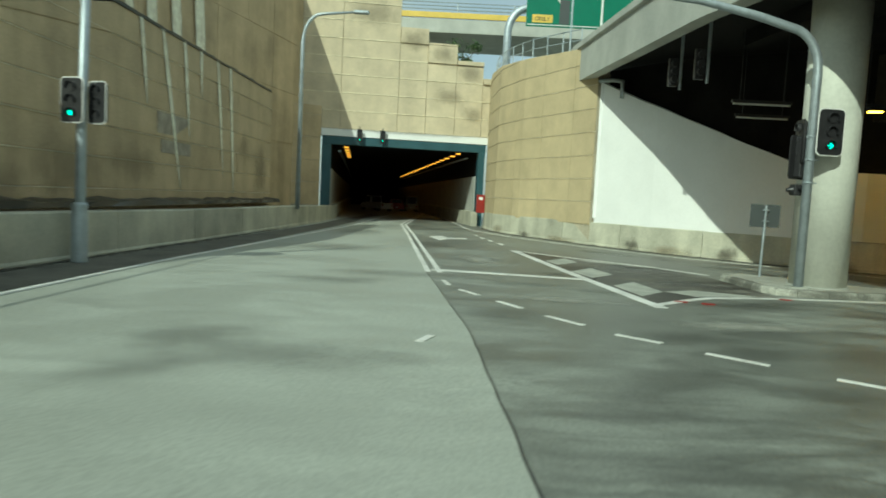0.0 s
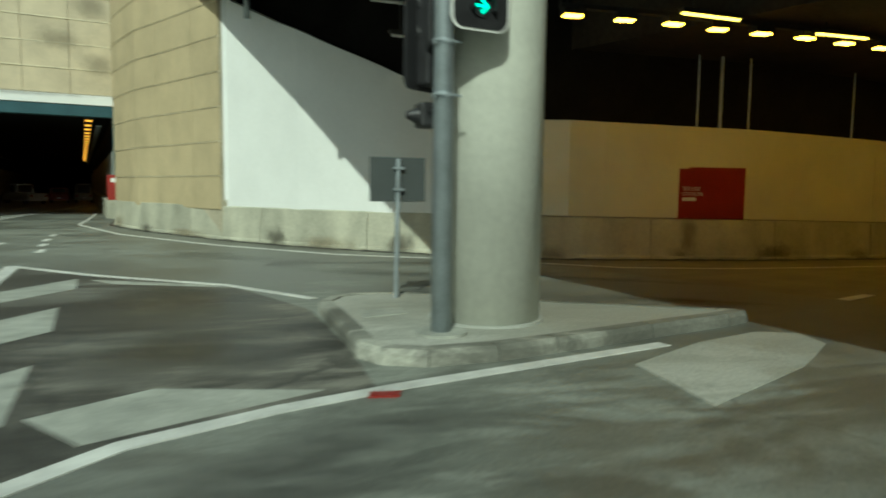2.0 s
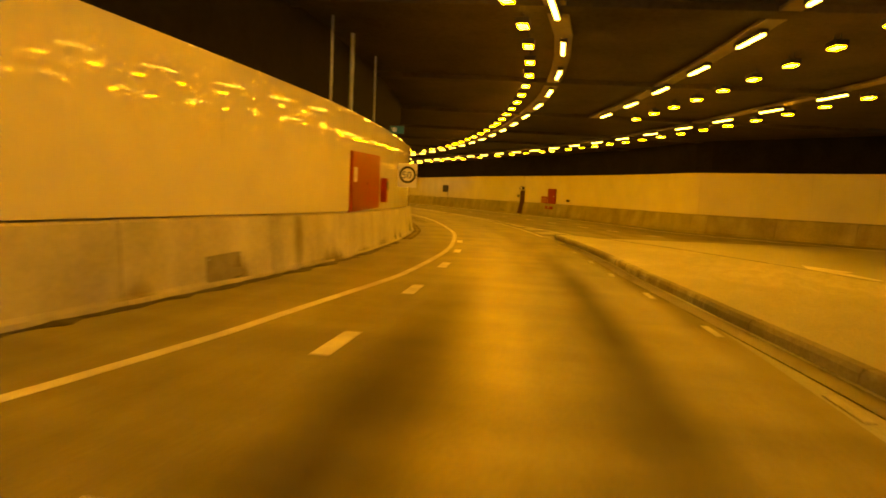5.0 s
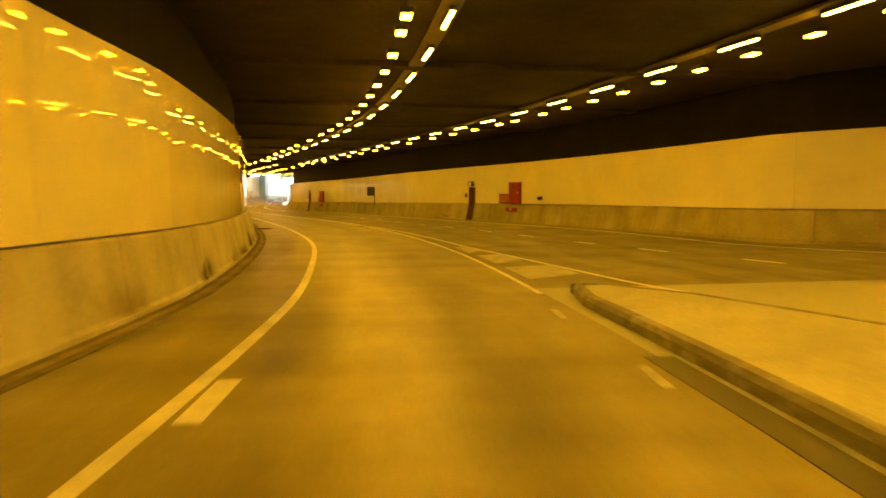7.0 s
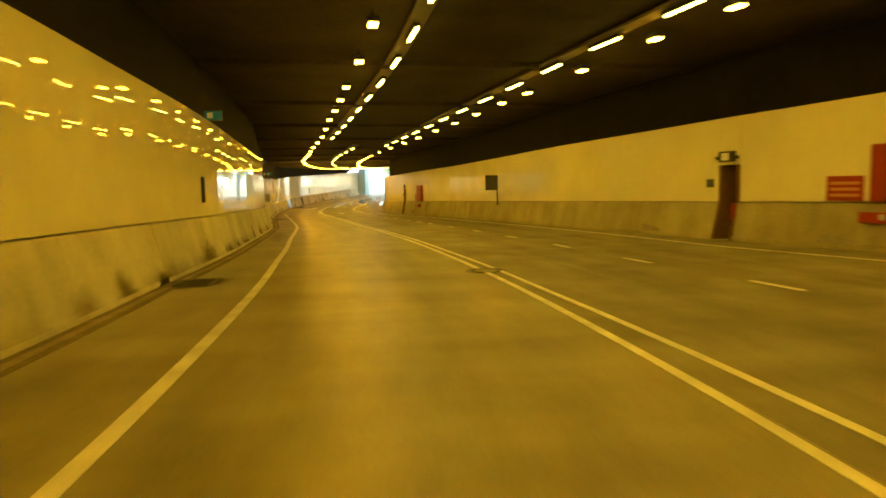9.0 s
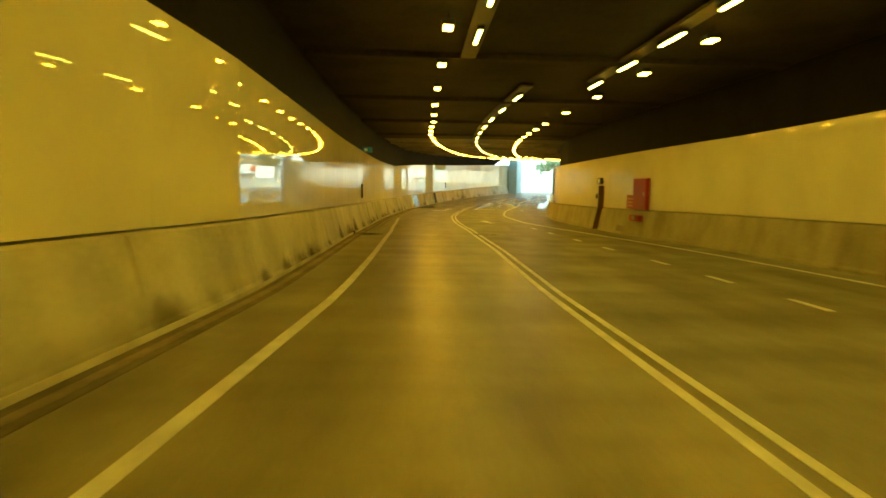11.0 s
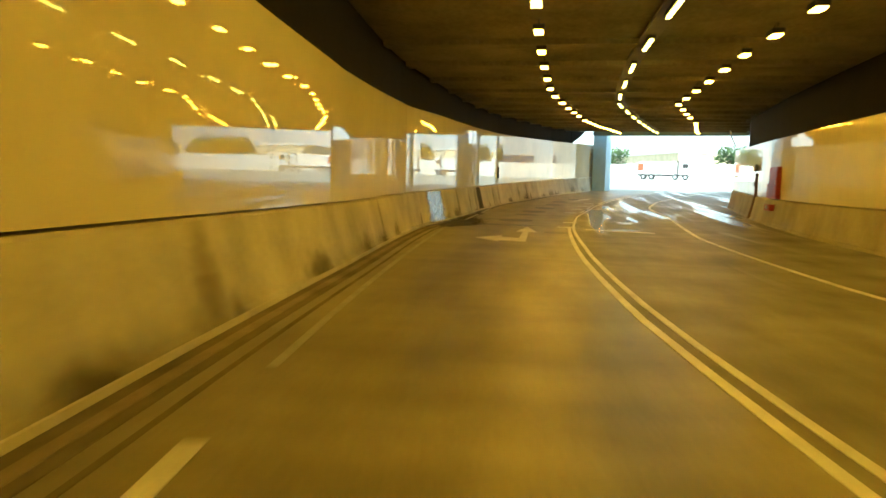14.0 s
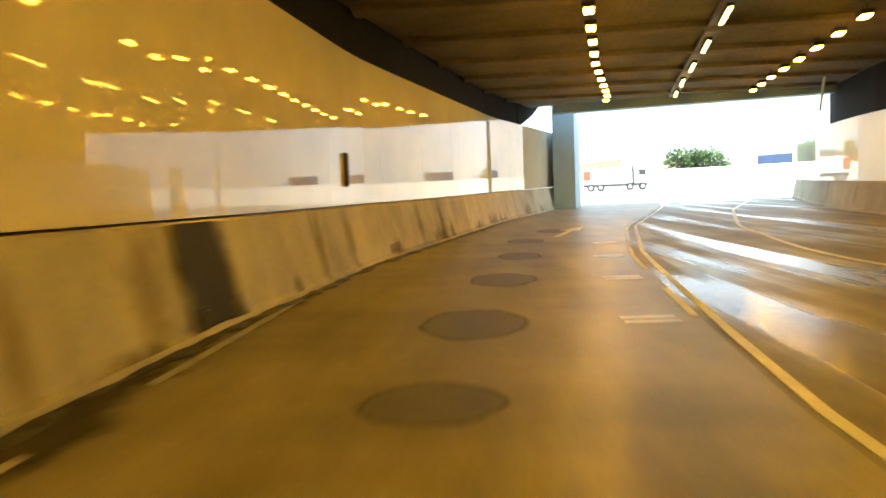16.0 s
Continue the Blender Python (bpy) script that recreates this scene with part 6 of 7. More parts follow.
lane("lane_left", "worn concrete lane with darker wheel tracks", 22, 201, lambda s: LEFT(s) + 0.02, dbl, M_LANE)
lane("lane_right", "worn concrete far lanes with damp wheel tracks", 57.8, 201, lambda s: dbl(s) - 0.002, lambda s: RIGHT(s) - 0.02, M_LANE2, rows=8)


M_SOFTTRACK = soft_mat("soft_wheel_track", (0.05, 0.042, 0.03), 0.52, 0.6, 0.35, 0.1, 0.5, 1.2)
for s0, s1, d0, rd in ((21.5, 43, 1.05, 0.75), (23, 52, -1.05, 0.55), (29, 55, -2.35, 0.5)):
    stain(lambda u, v: lane_spot((s0 + s1) / 2 + (s1 - s0) / 2 * u, d0 + rd * v, 0.0105), "road_stain", "long dark wheel track on the merging lane", M_SOFTTRACK, 30, 6)


# ---- fixing things to the tunnel walls ----
def on_left(s, h, out=0.0):
    p, q = at(s, LEFT(s)), at(s + 0.6, LEFT(s + 0.6))
    t = (q - p)
    t.z = 0
    t.normalize()
    n = V((-t.y, t.x, 0))
    o = p + n * (left_taper(p) + 0.03 - out) + V((0, 0, h))
    return Matrix(((t.x, n.x, 0, o.x), (t.y, n.y, 0, o.y), (0, 0, 1, o.z), (0, 0, 0, 1)))


def on_right(s, h, out=0.0):
    p, q = at(s, RIGHT(s)), at(s + 0.6, RIGHT(s + 0.6))
    t = (q - p)
    t.z = 0
    t.normalize()
    n = V((t.y, -t.x, 0))
    o = p + n * (0.28 - out) + V((0, 0, h))
    return Matrix(((-t.x, n.x, 0, o.x), (-t.y, n.y, 0, o.y), (0, 0, 1, o.z), (0, 0, 0, 1)))


def legend(parent, text, size, m, material):
    """Lettering as a thin mesh; m puts its lower left corner on the parent."""
    cu = bpy.data.curves.new("legend", "FONT")
    cu.body, cu.size, cu.extrude = text, size, 0.003
    tmp = new("legend", cu)
    me = bpy.data.meshes.new_from_object(tmp.evaluated_get(bpy.context.evaluated_depsgraph_get()))
    bpy.data.objects.remove(tmp)
    me.materials.append(material)
    ob = new("legend", me)
    ob.parent = parent
    ob.matrix_basis = m
    return ob


def red_door(m, w, h, label, text):
    t = thing("cabinet_door", label, "door")
    bm = bmesh.new()
    box(bm, (-w / 2 - 0.03, -0.02, -0.02), (w / 2 + 0.03, 0.06, h + 0.03), 0.006)
    part("frame", bm, M_RED, t)
    bm = bmesh.new()
    box(bm, (-w / 2 + 0.01, -0.045, 0.01), (w / 2 - 0.01, -0.021, h - 0.01), 0.006)
    d = part("door_leaf", bm, M_RED, t)
    bm = bmesh.new()
    box(bm, (0.06, -0.06, h * 0.44), (0.2, -0.046, h * 0.5), 0.006)
    part("handle", bm, M_RED, d)
    if text:
        for k, line in enumerate(("DELUGE", "STATION")):
            legend(d, line, 0.14, pose(-w / 2 + 0.1, -0.048, h * 0.56 - 0.14 * k, 90, 0, 0), M_SIGNWHITE)
        bm = bmesh.new()
        box(bm, (-w / 2 + 0.1, -0.05, h * 0.56 - 0.27), (-w / 2 + 0.5, -0.047, h * 0.56 - 0.18))
        part("text_bar", bm, M_SIGNWHITE, d)
    else:
        bm = bmesh.new()
        box(bm, (-w / 2 + 0.12, -0.05, h * 0.5), (-w / 2 + 0.45, -0.046, h * 0.75))
        part("label_plate", bm, M_SIGNWHITE, d)
    t.matrix_basis = m
    return t


red_door(on_left(26.65, 1.09), 1.9, 1.3, "red steel deluge cabinet doors with white lettering", True)
red_door(on_left(46.2, 1.12), 3.1, 1.42, "wide red steel cabinet doors in the white wall", False)
t = thing("call_box", "small dull red call box beside the red doors", "call box")
bm = bmesh.new()
box(bm, (-0.14, -0.18, 0), (0.14, -0.0, 0.7), 0.02)
case = part("case", bm, M_RED, t)
bm = bmesh.new()
box(bm, (-0.1, -0.195, 0.36), (0.1, -0.181, 0.6), 0.004)
part("label_plate", bm, M_SIGNGREY, case)
t.matrix_basis = on_left(48.35, 1.3)

# speed sign, square, on a bracket from the wall, facing the traffic
t = thing("speed_sign", "square white speed sign with a black ring, on a bracket", "road sign")
bm = bmesh.new()
box(bm, (-0.32, -0.02, -0.4), (0.32, 0.01, 0.4), 0.01)
pl_ = part("plate", bm, M_SIGNWHITE, t)
bm = bmesh.new()
ring = [radians(a) for a in range(0, 361, 10)]
loft(bm, [[(r * math.cos(a), y, r * math.sin(a) + 0.02) for r, y in ((0.21, -0.028), (0.285, -0.028), (0.285, -0.021), (0.21, -0.021))] for a in ring])
part("ring", bm, M_DARKMETAL, pl_)
legend(pl_, "50", 0.33, pose(-0.19, -0.024, -0.1, 90, 0, 0), M_DARKMETAL)
bm = bmesh.new()
tube(bm, [(-0.55, 0.04, -0.25), (0.1, 0.04, -0.25)], 0.025, 8)
tube(bm, [(-0.55, 0.04, 0.25), (0.1, 0.04, 0.25)], 0.025, 8)
part("bracket", bm, M_STEEL, t)
p, q = at(51.4, 3.2, 2.2), at(50.4, 3.2, 2.2)
t.matrix_basis = Matrix.Translation(p) @ pose(0, 0, 0, 0, 0, math.degrees(math.atan2(q.y - p.y, q.x - p.x)) + 90 + 8)


M_EXITGREEN = glow("exit_sign_green", (0.02, 0.16, 0.1), 0.06)


def exit_sign(m, label="small green and white exit sign box on the wall top"):
    t = thing("exit_sign", label, "sign", "exit signs on the left wall")
    bm = bmesh.new()
    box(bm, (-0.05, -0.34, 0.0), (0.05, 0.12, 0.26), 0.01)
    part("case", bm, M_SIGNGREY, t)
    bm = bmesh.new()
    box(bm, (-0.056, -0.32, 0.02), (-0.051, 0.1, 0.24))
    f = part("face", bm, M_EXITGREEN, t)
    bm = bmesh.new()
    box(bm, (-0.06, -0.1, 0.06), (-0.057, 0.04, 0.2))
    part("arrow_panel", bm, M_SIGNWHITE, f)
    bm = bmesh.new()
    tube(bm, [(0, 0.08, 0.0), (0, 0.08, -0.35)], 0.02, 8)
    part("bracket", bm, M_DARKMETAL, t)
    t.matrix_basis = m


for s in (50.3, 89.2, 128.2):
    exit_sign(on_left(s, lining_at(s) + 0.01))


def marker(m):
    """Upright black delineator strip with a row of slots."""
    t = thing("delineator", "upright black slotted delineator strip on the wall", "delineator", "delineators on the left wall")
    bm = bmesh.new()
    box(bm, (-0.06, -0.07, 0.0), (0.06, -0.002, 0.62), 0.008)
    b = part("strip", bm, M_DARKMETAL, t)
    for k in range(5):
        bm = bmesh.new()
        box(bm, (-0.035, -0.078, 0.05 + k * 0.115), (0.035, -0.071, 0.1 + k * 0.115))
        part("reflector", bm, M_SIGNGREY, b)
    t.matrix_basis = m


for s, h in ((87.7, 1.42), (126.5, 1.33), (172.5, 1.55)):
    marker(on_left(s, h))


def cover_plate(m, w, h, label, material, side_lean):
    """Access plate with a lifted rim on the barrier's face."""
    t = thing("access_plate", label, "access plate")
    bm = bmesh.new()
    box(bm, (-w / 2, -0.03, 0), (w / 2, 0.03, h), 0.008)
    part("plate", bm, material, t)
    for x in (-w / 2 + 0.05, w / 2 - 0.05):
        for z in (0.05, h - 0.05):
            bm = bmesh.new()
            tube(bm, [(x, -0.04, z), (x, -0.031, z)], 0.015, 8)
            part("bolt", bm, M_STEEL, t)
    t.matrix_basis = m @ pose(0, 0, 0, side_lean, 0, 0)


M_PLATE = mat("weathered_plate", (0.24, 0.23, 0.19), 0.7, vary=0.3, scale=3, fine=20, bump=0.1)
M_BLUEPLATE = mat("pale_blue_plate", (0.38, 0.46, 0.46), 0.6, vary=0.2, scale=3, fine=20, bump=0.1)


def bar_left(s, h, lean_out=0.0):
    """On the sloping face of the left barrier."""
    p = at(s, LEFT(s))
    tp = left_taper(p)
    ang = -math.degrees(math.atan2(tp - 0.05, kerb_at(s) - 0.13))
    m = on_left(s, h)
    return m @ Matrix.Translation((0, -(tp + 0.03) + (0.03 + tp * 0.1) + (tp * 0.9 - 0.06) * max(0, (h - 0.13)) / (kerb_at(s) - 0.16), 0)), ang


for s, w, h0, h1, mt, lab in ((38.5, 0.95, 0.04, 0.5, M_PLATE, "square access plate low in the barrier face"), (154.6, 0.95, 0.1, 0.55, M_PLATE, "pale access plate low in the barrier"), (174.6, 0.7, 0.05, 0.6, M_PLATE, "access plate in the stained barrier")):
    m, ang = bar_left(s, h0)
    cover_plate(m, w, h1 - h0, lab, mt, ang)
q = V((11.6, 24.62, level(11.6, 24.62)))
tn = (V((12.6, 23.9, 0)) - V((10.3, 25.5, 0))).normalized()
cover_plate(Matrix(((tn.x, -tn.y, 0, q.x), (tn.y, tn.x, 0, q.y), (0, 0, 1, q.z + 0.06), (0, 0, 0, 1))) @ Matrix.Translation((0, 0.05, 0)), 0.9, 0.42, "pale blue access plate in the barrier", M_BLUEPLATE, -4)

# weather stains on the barrier: thin films of their own
def barrier_spot(s, h):
    p = at(s, LEFT(s))
    tp = left_taper(p)
    off = 0.03 + tp * 0.1 + (tp - 0.06 - tp * 0.1) * (h - 0.13) / (kerb_at(s) - 0.16) if h > 0.13 else 0.03
    return at(s, LEFT(s) + off - 0.02, h)


def barrier_film(s0, s1, material, label, h0=-0.05, h1=1.1):
    stain(lambda u, v: barrier_spot((s0 + s1) / 2 + (s1 - s0) / 2 * u, min(kerb_at((s0 + s1) / 2) - 0.02, max(0.02, (h0 + h1) / 2 + (h1 - h0) / 2 * v))), "barrier_stain", label, material, 14, 40)


barrier_film(155.9, 158.8, M_SOFTBLUE, "damp black stain down the barrier, with blue painted in for reflected sky", -2.2, 3.2)
barrier_film(166.3, 167.7, M_WATERBLACK, "broad black water stain down the barrier", -2.2, 3.2)
barrier_film(165.3, 166.4, M_SOFTRUST, "brown water stain down the barrier", -0.3, 1.5)
barrier_film(59.35, 60.75, M_SMUDGE, "dark smudge low on the barrier", -0.25, 0.72)
barrier_film(58.8, 60.1, M_SMUDGE, "dark smudge low on the barrier", -0.25, 0.5)
for c, w, hh in ((106.4, 0.6, 0.46), (108.2, 0.7, 0.42), (109.7, 0.75, 0.4), (111.0, 0.6, 0.5), (113.4, 1.7, 0.2)):
    barrier_film(c - w, c + w, M_SMUDGE, "mossy dark dirt along the barrier foot", -0.3, hh)
rnd = random.Random(31)
for s in np.arange(24.0, 195, 2.6):
    c = s + rnd.uniform(-1, 1)
    w, hh = rnd.uniform(0.25, 1.2), rnd.uniform(0.25, 0.8)
    if 103.5 < c < 114 or 57.5 < c < 62:
        continue
    barrier_film(c - w, c + w, M_SOFTMOSS if rnd.random() < 0.65 else M_SOFTRUST, "dark damp stain low on the barrier", -0.35, hh)
for s in (26.1, 33.5, 41.2, 128.0, 139.5, 149, 161.5, 164.2, 170.5, 172, 176.6, 178.5):
    w = rnd.uniform(0.2, 0.45)
    barrier_film(s - w, s + w, M_SOFTRUST, "brown rust run down the barrier", -0.2, 1.4)
# the bend outside the mouth: uneven grime along the foot
for k in range(2, 8):
    p, q = V((*BEND[k], 0)), V((*BEND[k + 1], 0))
    c = p.lerp(q, rnd.uniform(0.1, 0.9))
    t_ = (q - p).normalized()
    n_ = V((t_.y, -t_.x, 0))
    zc, wu, wv = level(c.x, c.y), rnd.uniform(0.5, 1.6), rnd.uniform(0.15, 0.5)
    stain(lambda u, v: c + t_ * wu * u + n_ * (0.014 - 0.05 * max(0.0, v)) + V((0, 0, zc + wv * 0.5 + wv * v)), "barrier_stain", "grime along the barrier foot", M_SOFTMOSS if k % 2 else M_SOFTRUST)

# floor drains and covers
for s in (82.7, 120.8):
    t = thing("side_drain", "dark side drain with a metal grate at the barrier foot", "drain")
    d0 = LEFT(s)
    bm = bmesh.new()
    loft(bm, [[at(s + u, d, h) for u, h in ((-0.5, 0.004), (0.5, 0.004), (0.5, 0.016), (-0.5, 0.016))] for d in (d0 - 0.05, d0 - 0.85)])
    part("frame", bm, M_DARKMETAL, t)
    for k in range(7):
        u = -0.42 + 0.14 * k
        bm = bmesh.new()
        loft(bm, [[at(s + u + w, d, h) for w, h in ((-0.03, 0.016), (0.03, 0.016), (0.03, 0.028), (-0.03, 0.028))] for d in (d0 - 0.12, d0 - 0.78)])
        part("bar", bm, M_DARKMETAL, t)
    # solid black piece stands in for the shaded opening
    bm = bmesh.new()
    loft(bm, [[at(s + u, d0 + d, h) for u, h in ((-0.3, 0.02), (0.3, 0.02), (0.22, 0.11), (-0.22, 0.11))] for d in (-0.02, 0.02)])
    part("inlet", bm, M_BLACK, t)
    stain(lambda u, v: lane_spot(s + 0.95 * u, d0 - 0.45 + 0.75 * v, 0.0105), "road_stain", "black silt round the side drain", M_SILT)
    stain(lambda u, v: barrier_spot(s + 0.6 * u, max(0.02, 0.1 + 0.22 * v)), "barrier_stain", "black silt splashed up the barrier at the drain", M_SMUDGE)


def manhole(s, d, r):
    t = thing("manhole_cover", "round iron manhole cover with a concrete ring", "manhole cover")
    c = at(s, d)
    z = level(c.x, c.y)
    for nm, r0, r1, h, mt in (("ring", r * 0.82, r, 0.014, M_OIL), ("frame", r * 0.6, r * 0.72, 0.018, M_DARKMETAL)):
        bm = bmesh.new()
        loft(bm, [[(c.x + q * math.cos(a), c.y + q * math.sin(a), z + v) for q, v in ((r0, 0.0), (r0, h), (r1, h), (r1, 0.0))] for a in [radians(k) for k in range(0, 361, 12)]])
        part(nm, bm, mt, t)
    bm = bmesh.new()
    tube(bm, [(c.x, c.y, z), (c.x, c.y, z + 0.015)], r * 0.59, 28)
    part("lid", bm, M_PLATE, t)


manhole(121.6, -2.66, 0.52)
manhole(82.8, -2.35, 0.4)

# ---- right wall: niches, red cabinets, signs ----
M_NICHE = mat("niche_brown", (0.16, 0.09, 0.045), 0.7, vary=0.3, scale=2, fine=12, bump=0.1)
for k, (a, b) in enumerate(NICHES):
    mid, w = (a + b) / 2, b - a
    m = on_right(mid, 0.0)
    t = thing("exit_niche", "narrow brown exit doorway set back in the wall", "doorway", "exit doorways of the far wall")
    for x in (-w / 2 - 0.02, w / 2 - 0.06):
        bm = bmesh.new()
        loft(bm, [[(x, y0, h), (x + 0.08, y0, h), (x + 0.08, 0.9, h), (x, 0.9, h)] for y0, h in ((-0.26, 0.0), (-0.22, 0.2), (-0.02, 1.06), (-0.02, 2.12))])
        part("reveal", bm, M_NICHE, t)
    bm = bmesh.new()
    box(bm, (-w / 2 + 0.06, 0.55, 0.02), (w / 2 - 0.06, 0.62, 2.08), 0.01)
    d = part("door_leaf", bm, M_NICHE, t)
    bm = bmesh.new()
    box(bm, (-0.12, 0.5, 0.95), (0.02, 0.549, 1.05), 0.01)
    part("handle", bm, M_STEEL, d)
    bm = bmesh.new()
    box(bm, (-w / 2 + 0.02, 0.3, 0.55), (w / 2 - 0.15, 0.54, 1.02), 0.03)
    part("hose_reel", bm, M_RED, t)
    bm = bmesh.new()
    box(bm, (-w / 2 - 0.02, 0.0, 2.12), (w / 2 + 0.02, 0.07, 3.45))
    part("lintel_panel", bm, M_WHITE, t)
    t.matrix_basis = m
    t = thing("exit_sign", "dark exit sign box above the niche", "sign", "exit signs of the far wall")
    bm = bmesh.new()
    box(bm, (-0.3, -0.14, 2.2), (0.3, -0.02, 2.5), 0.03)
    c = part("case", bm, M_DARKMETAL, t)
    bm = bmesh.new()
    box(bm, (-0.16, -0.15, 2.24), (0.14, -0.141, 2.45))
    part("face", bm, M_SIGNWHITE, c)
    for x in (-0.38, 0.38):
        bm = bmesh.new()
        tube(bm, [(x - 0.06, -0.08, 2.32), (x + 0.06, -0.08, 2.32)], 0.05, 10)
        part("lamp_pod", bm, M_DARKMETAL, t)
    t.matrix_basis = m
    t = thing("notice", "small grey notice plate beside the niche", "sign", "notices of the far wall")
    bm = bmesh.new()
    box(bm, (-0.16, -0.02, 1.5), (0.16, 0.0, 1.74), 0.005)
    part("plate", bm, M_SIGNGREY, t)
    t.matrix_basis = on_right(b + 0.35, 0.0)
for k, (s0, s1) in enumerate(((82.5, 83.65), (121.5, 122.9), (161.2, 162.5))):
    mid, w = (s0 + s1) / 2, s1 - s0
    t = thing("fire_cabinet", "tall red fire cabinet on the white wall", "cabinet", "red cabinets of the far wall")
    bm = bmesh.new()
    box(bm, (-w / 2, -0.16, 1.09), (w / 2, 0.0, 2.34), 0.015)
    part("body", bm, M_RED, t)
    bm = bmesh.new()
    box(bm, (-w / 2 + 0.04, -0.18, 1.13), (w / 2 - 0.04, -0.161, 2.3), 0.006)
    d = part("door", bm, M_RED, t)
    bm = bmesh.new()
    box(bm, (w / 2 - 0.2, -0.2, 1.65), (w / 2 - 0.12, -0.181, 1.8), 0.006)
    part("handle", bm, M_STEEL, d)
    t.matrix_basis = on_right(mid, 0.0)
    t = thing("fire_notice", "red notice board with unreadable text beside the cabinet", "sign", "red notices of the far wall")
    bm = bmesh.new()
    box(bm, (-0.48, -0.03, 1.1), (0.48, 0.0, 1.68), 0.006)
    b_ = part("board", bm, M_RED, t)
    for z in (1.2, 1.34, 1.48):
        bm = bmesh.new()
        box(bm, (-0.38, -0.036, z), (0.38, -0.031, z + 0.07))
        part("text_bar", bm, mat("faded_text", (0.5, 0.25, 0.15), 0.6, vary=0.1, bump=0) if k == 0 and z == 1.2 else bpy.data.materials["faded_text"], b_)
    t.matrix_basis = on_right(s1 + 0.62, 0.0)
    t = thing("hydrant_box", "small red hydrant box on the barrier face", "hydrant", "hydrant boxes of the far wall")
    bm = bmesh.new()
    box(bm, (-0.5, -0.3, 0.62), (0.5, -0.02, 0.86), 0.02)
    part("case", bm, M_RED, t)
    bm = bmesh.new()
    tube(bm, [(0.1, -0.36, 0.76), (0.1, -0.3, 0.76)], 0.07, 14)
    part("valve", bm, M_STEEL, t)
    t.matrix_basis = on_right(mid + 0.2, 0.0)
t = thing("road_sign", "grey sign plate on a short post above the barrier", "road sign")
bm = bmesh.new()
box(bm, (-0.03, -0.85, 1.7), (0.0, -0.15, 2.5), 0.006)
part("plate", bm, M_SIGNGREY, t)
bm = bmesh.new()
tube(bm, [(0.04, -0.2, 0.9), (0.04, -0.2, 2.5)], 0.035, 10)
part("post", bm, M_DARKMETAL, t)
t.matrix_basis = on_right(105.0, 0.0)
t = thing("wall_camera", "small dark device on the white wall", "sensor")
bm = bmesh.new()
box(bm, (-0.12, -0.22, 1.32), (0.12, 0.0, 1.5), 0.03)
tube(bm, [(-0.2, -0.12, 1.4), (0.2, -0.12, 1.4)], 0.06, 10)
part("body", bm, M_DARKMETAL, t)
t.matrix_basis = on_right(80.6, 0.0)
for s in (84.3, 90.9, 124.2):
    t = thing("access_plate", "square grey access plate low in the far barrier", "access plate", "plates of the far barrier")
    bm = bmesh.new()
    loft(bm, [[(-0.5, y, h), (0.5, y, h), (0.5, y - 0.03, h), (-0.5, y - 0.03, h)] for y, h in ((-0.21, 0.1), (-0.11, 0.55))])
    part("plate", bm, M_PLATE, t)
    t.matrix_basis = on_right(s, 0.0)

# thin steel posts and conduits standing on the lining near the mouth
for s in (26.3, 26.85, 27.6, 31.5, 43.3, 44.9, 47.5):
    t = thing("conduit", "thin steel conduit rising from the wall lining to the roof", "conduit", "conduits over the left wall")
    bm = bmesh.new()
    tube(bm, [(0, 0.12, 0.0), (0, 0.12, 1.9)], 0.045 if s in (26.85, 44.9) else 0.025, 8)
    part("pipe", bm, M_STEEL, t)
    t.matrix_basis = on_left(s, 3.44)

# ---- kerbed island between the merging roads ----
isl_l = tab([(28, -3.5), (34, -3.15), (38.5, -2.8), (43, -2.6), (50, -2.72), (56, -2.72), (57.2, -2.95)])
isl_r = tab([(28, -10.5), (38, -8.8), (46, -7.4), (52, -5.9), (56, -4.4), (57.2, -3.5)])
island2 = thing("traffic_island", "long raised concrete island with a stained kerb", "traffic island", kind="structure")
bm = bmesh.new()
loft(bm, [[at(s, isl_l(s) - 0.17, -0.05), at(s, isl_l(s) - 0.17, 0.145), at(s, isl_r(s) + 0.17, 0.145), at(s, isl_r(s) + 0.17, -0.05)] for s in list(np.arange(28, 57, 1.0)) + [57.1]])
part("infill", bm, M_ISLAND, island2)
for side, fn, sg in (("l", isl_l, -1), ("r", isl_r, 1)):
    s = 28.0
    while s < 57.1:
        s1 = min(s + 2.4, 57.2)
        bm = bmesh.new()
        secs = [[at(u, fn(u) + sg * o, h) for o, h in ((0, -0.05), (0.01, 0.1), (0.05, 0.15), (0.17, 0.152), (0.17, -0.05))] for u in np.linspace(s + 0.01, s1 - 0.01, 4)]
        loft(bm, secs)
        part("kerb_stone", bm, M_KERB, island2)
        s = s1
bm = bmesh.new()
arcp = [at(57.2 + 0.3 * math.sin(radians(a)), -3.22 + 0.28 * math.cos(radians(a))) for a in range(0, 181, 15)]
prism(bm, [(p.x, p.y) for p in arcp], lambda x, y: level(x, y) - 0.05, lambda x, y: level(x, y) + 0.15)
part("kerb_nose", bm, M_KERB, island2)
stripe(run(29, 53.5, lambda s: isl_l(s) + 0.22), 0.28, "gutter_stain", "dark grime line along the island kerb", M_OIL, 0.012)
for s in np.arange(31, 57, 3.0):
    stripe([at(s, isl_l(s) + 0.55), at(s + 0.7, isl_l(s + 0.7) + 0.5)], 0.1, "lane_dash", "worn white dash beside the island kerb", M_HATCH, step=0.5)

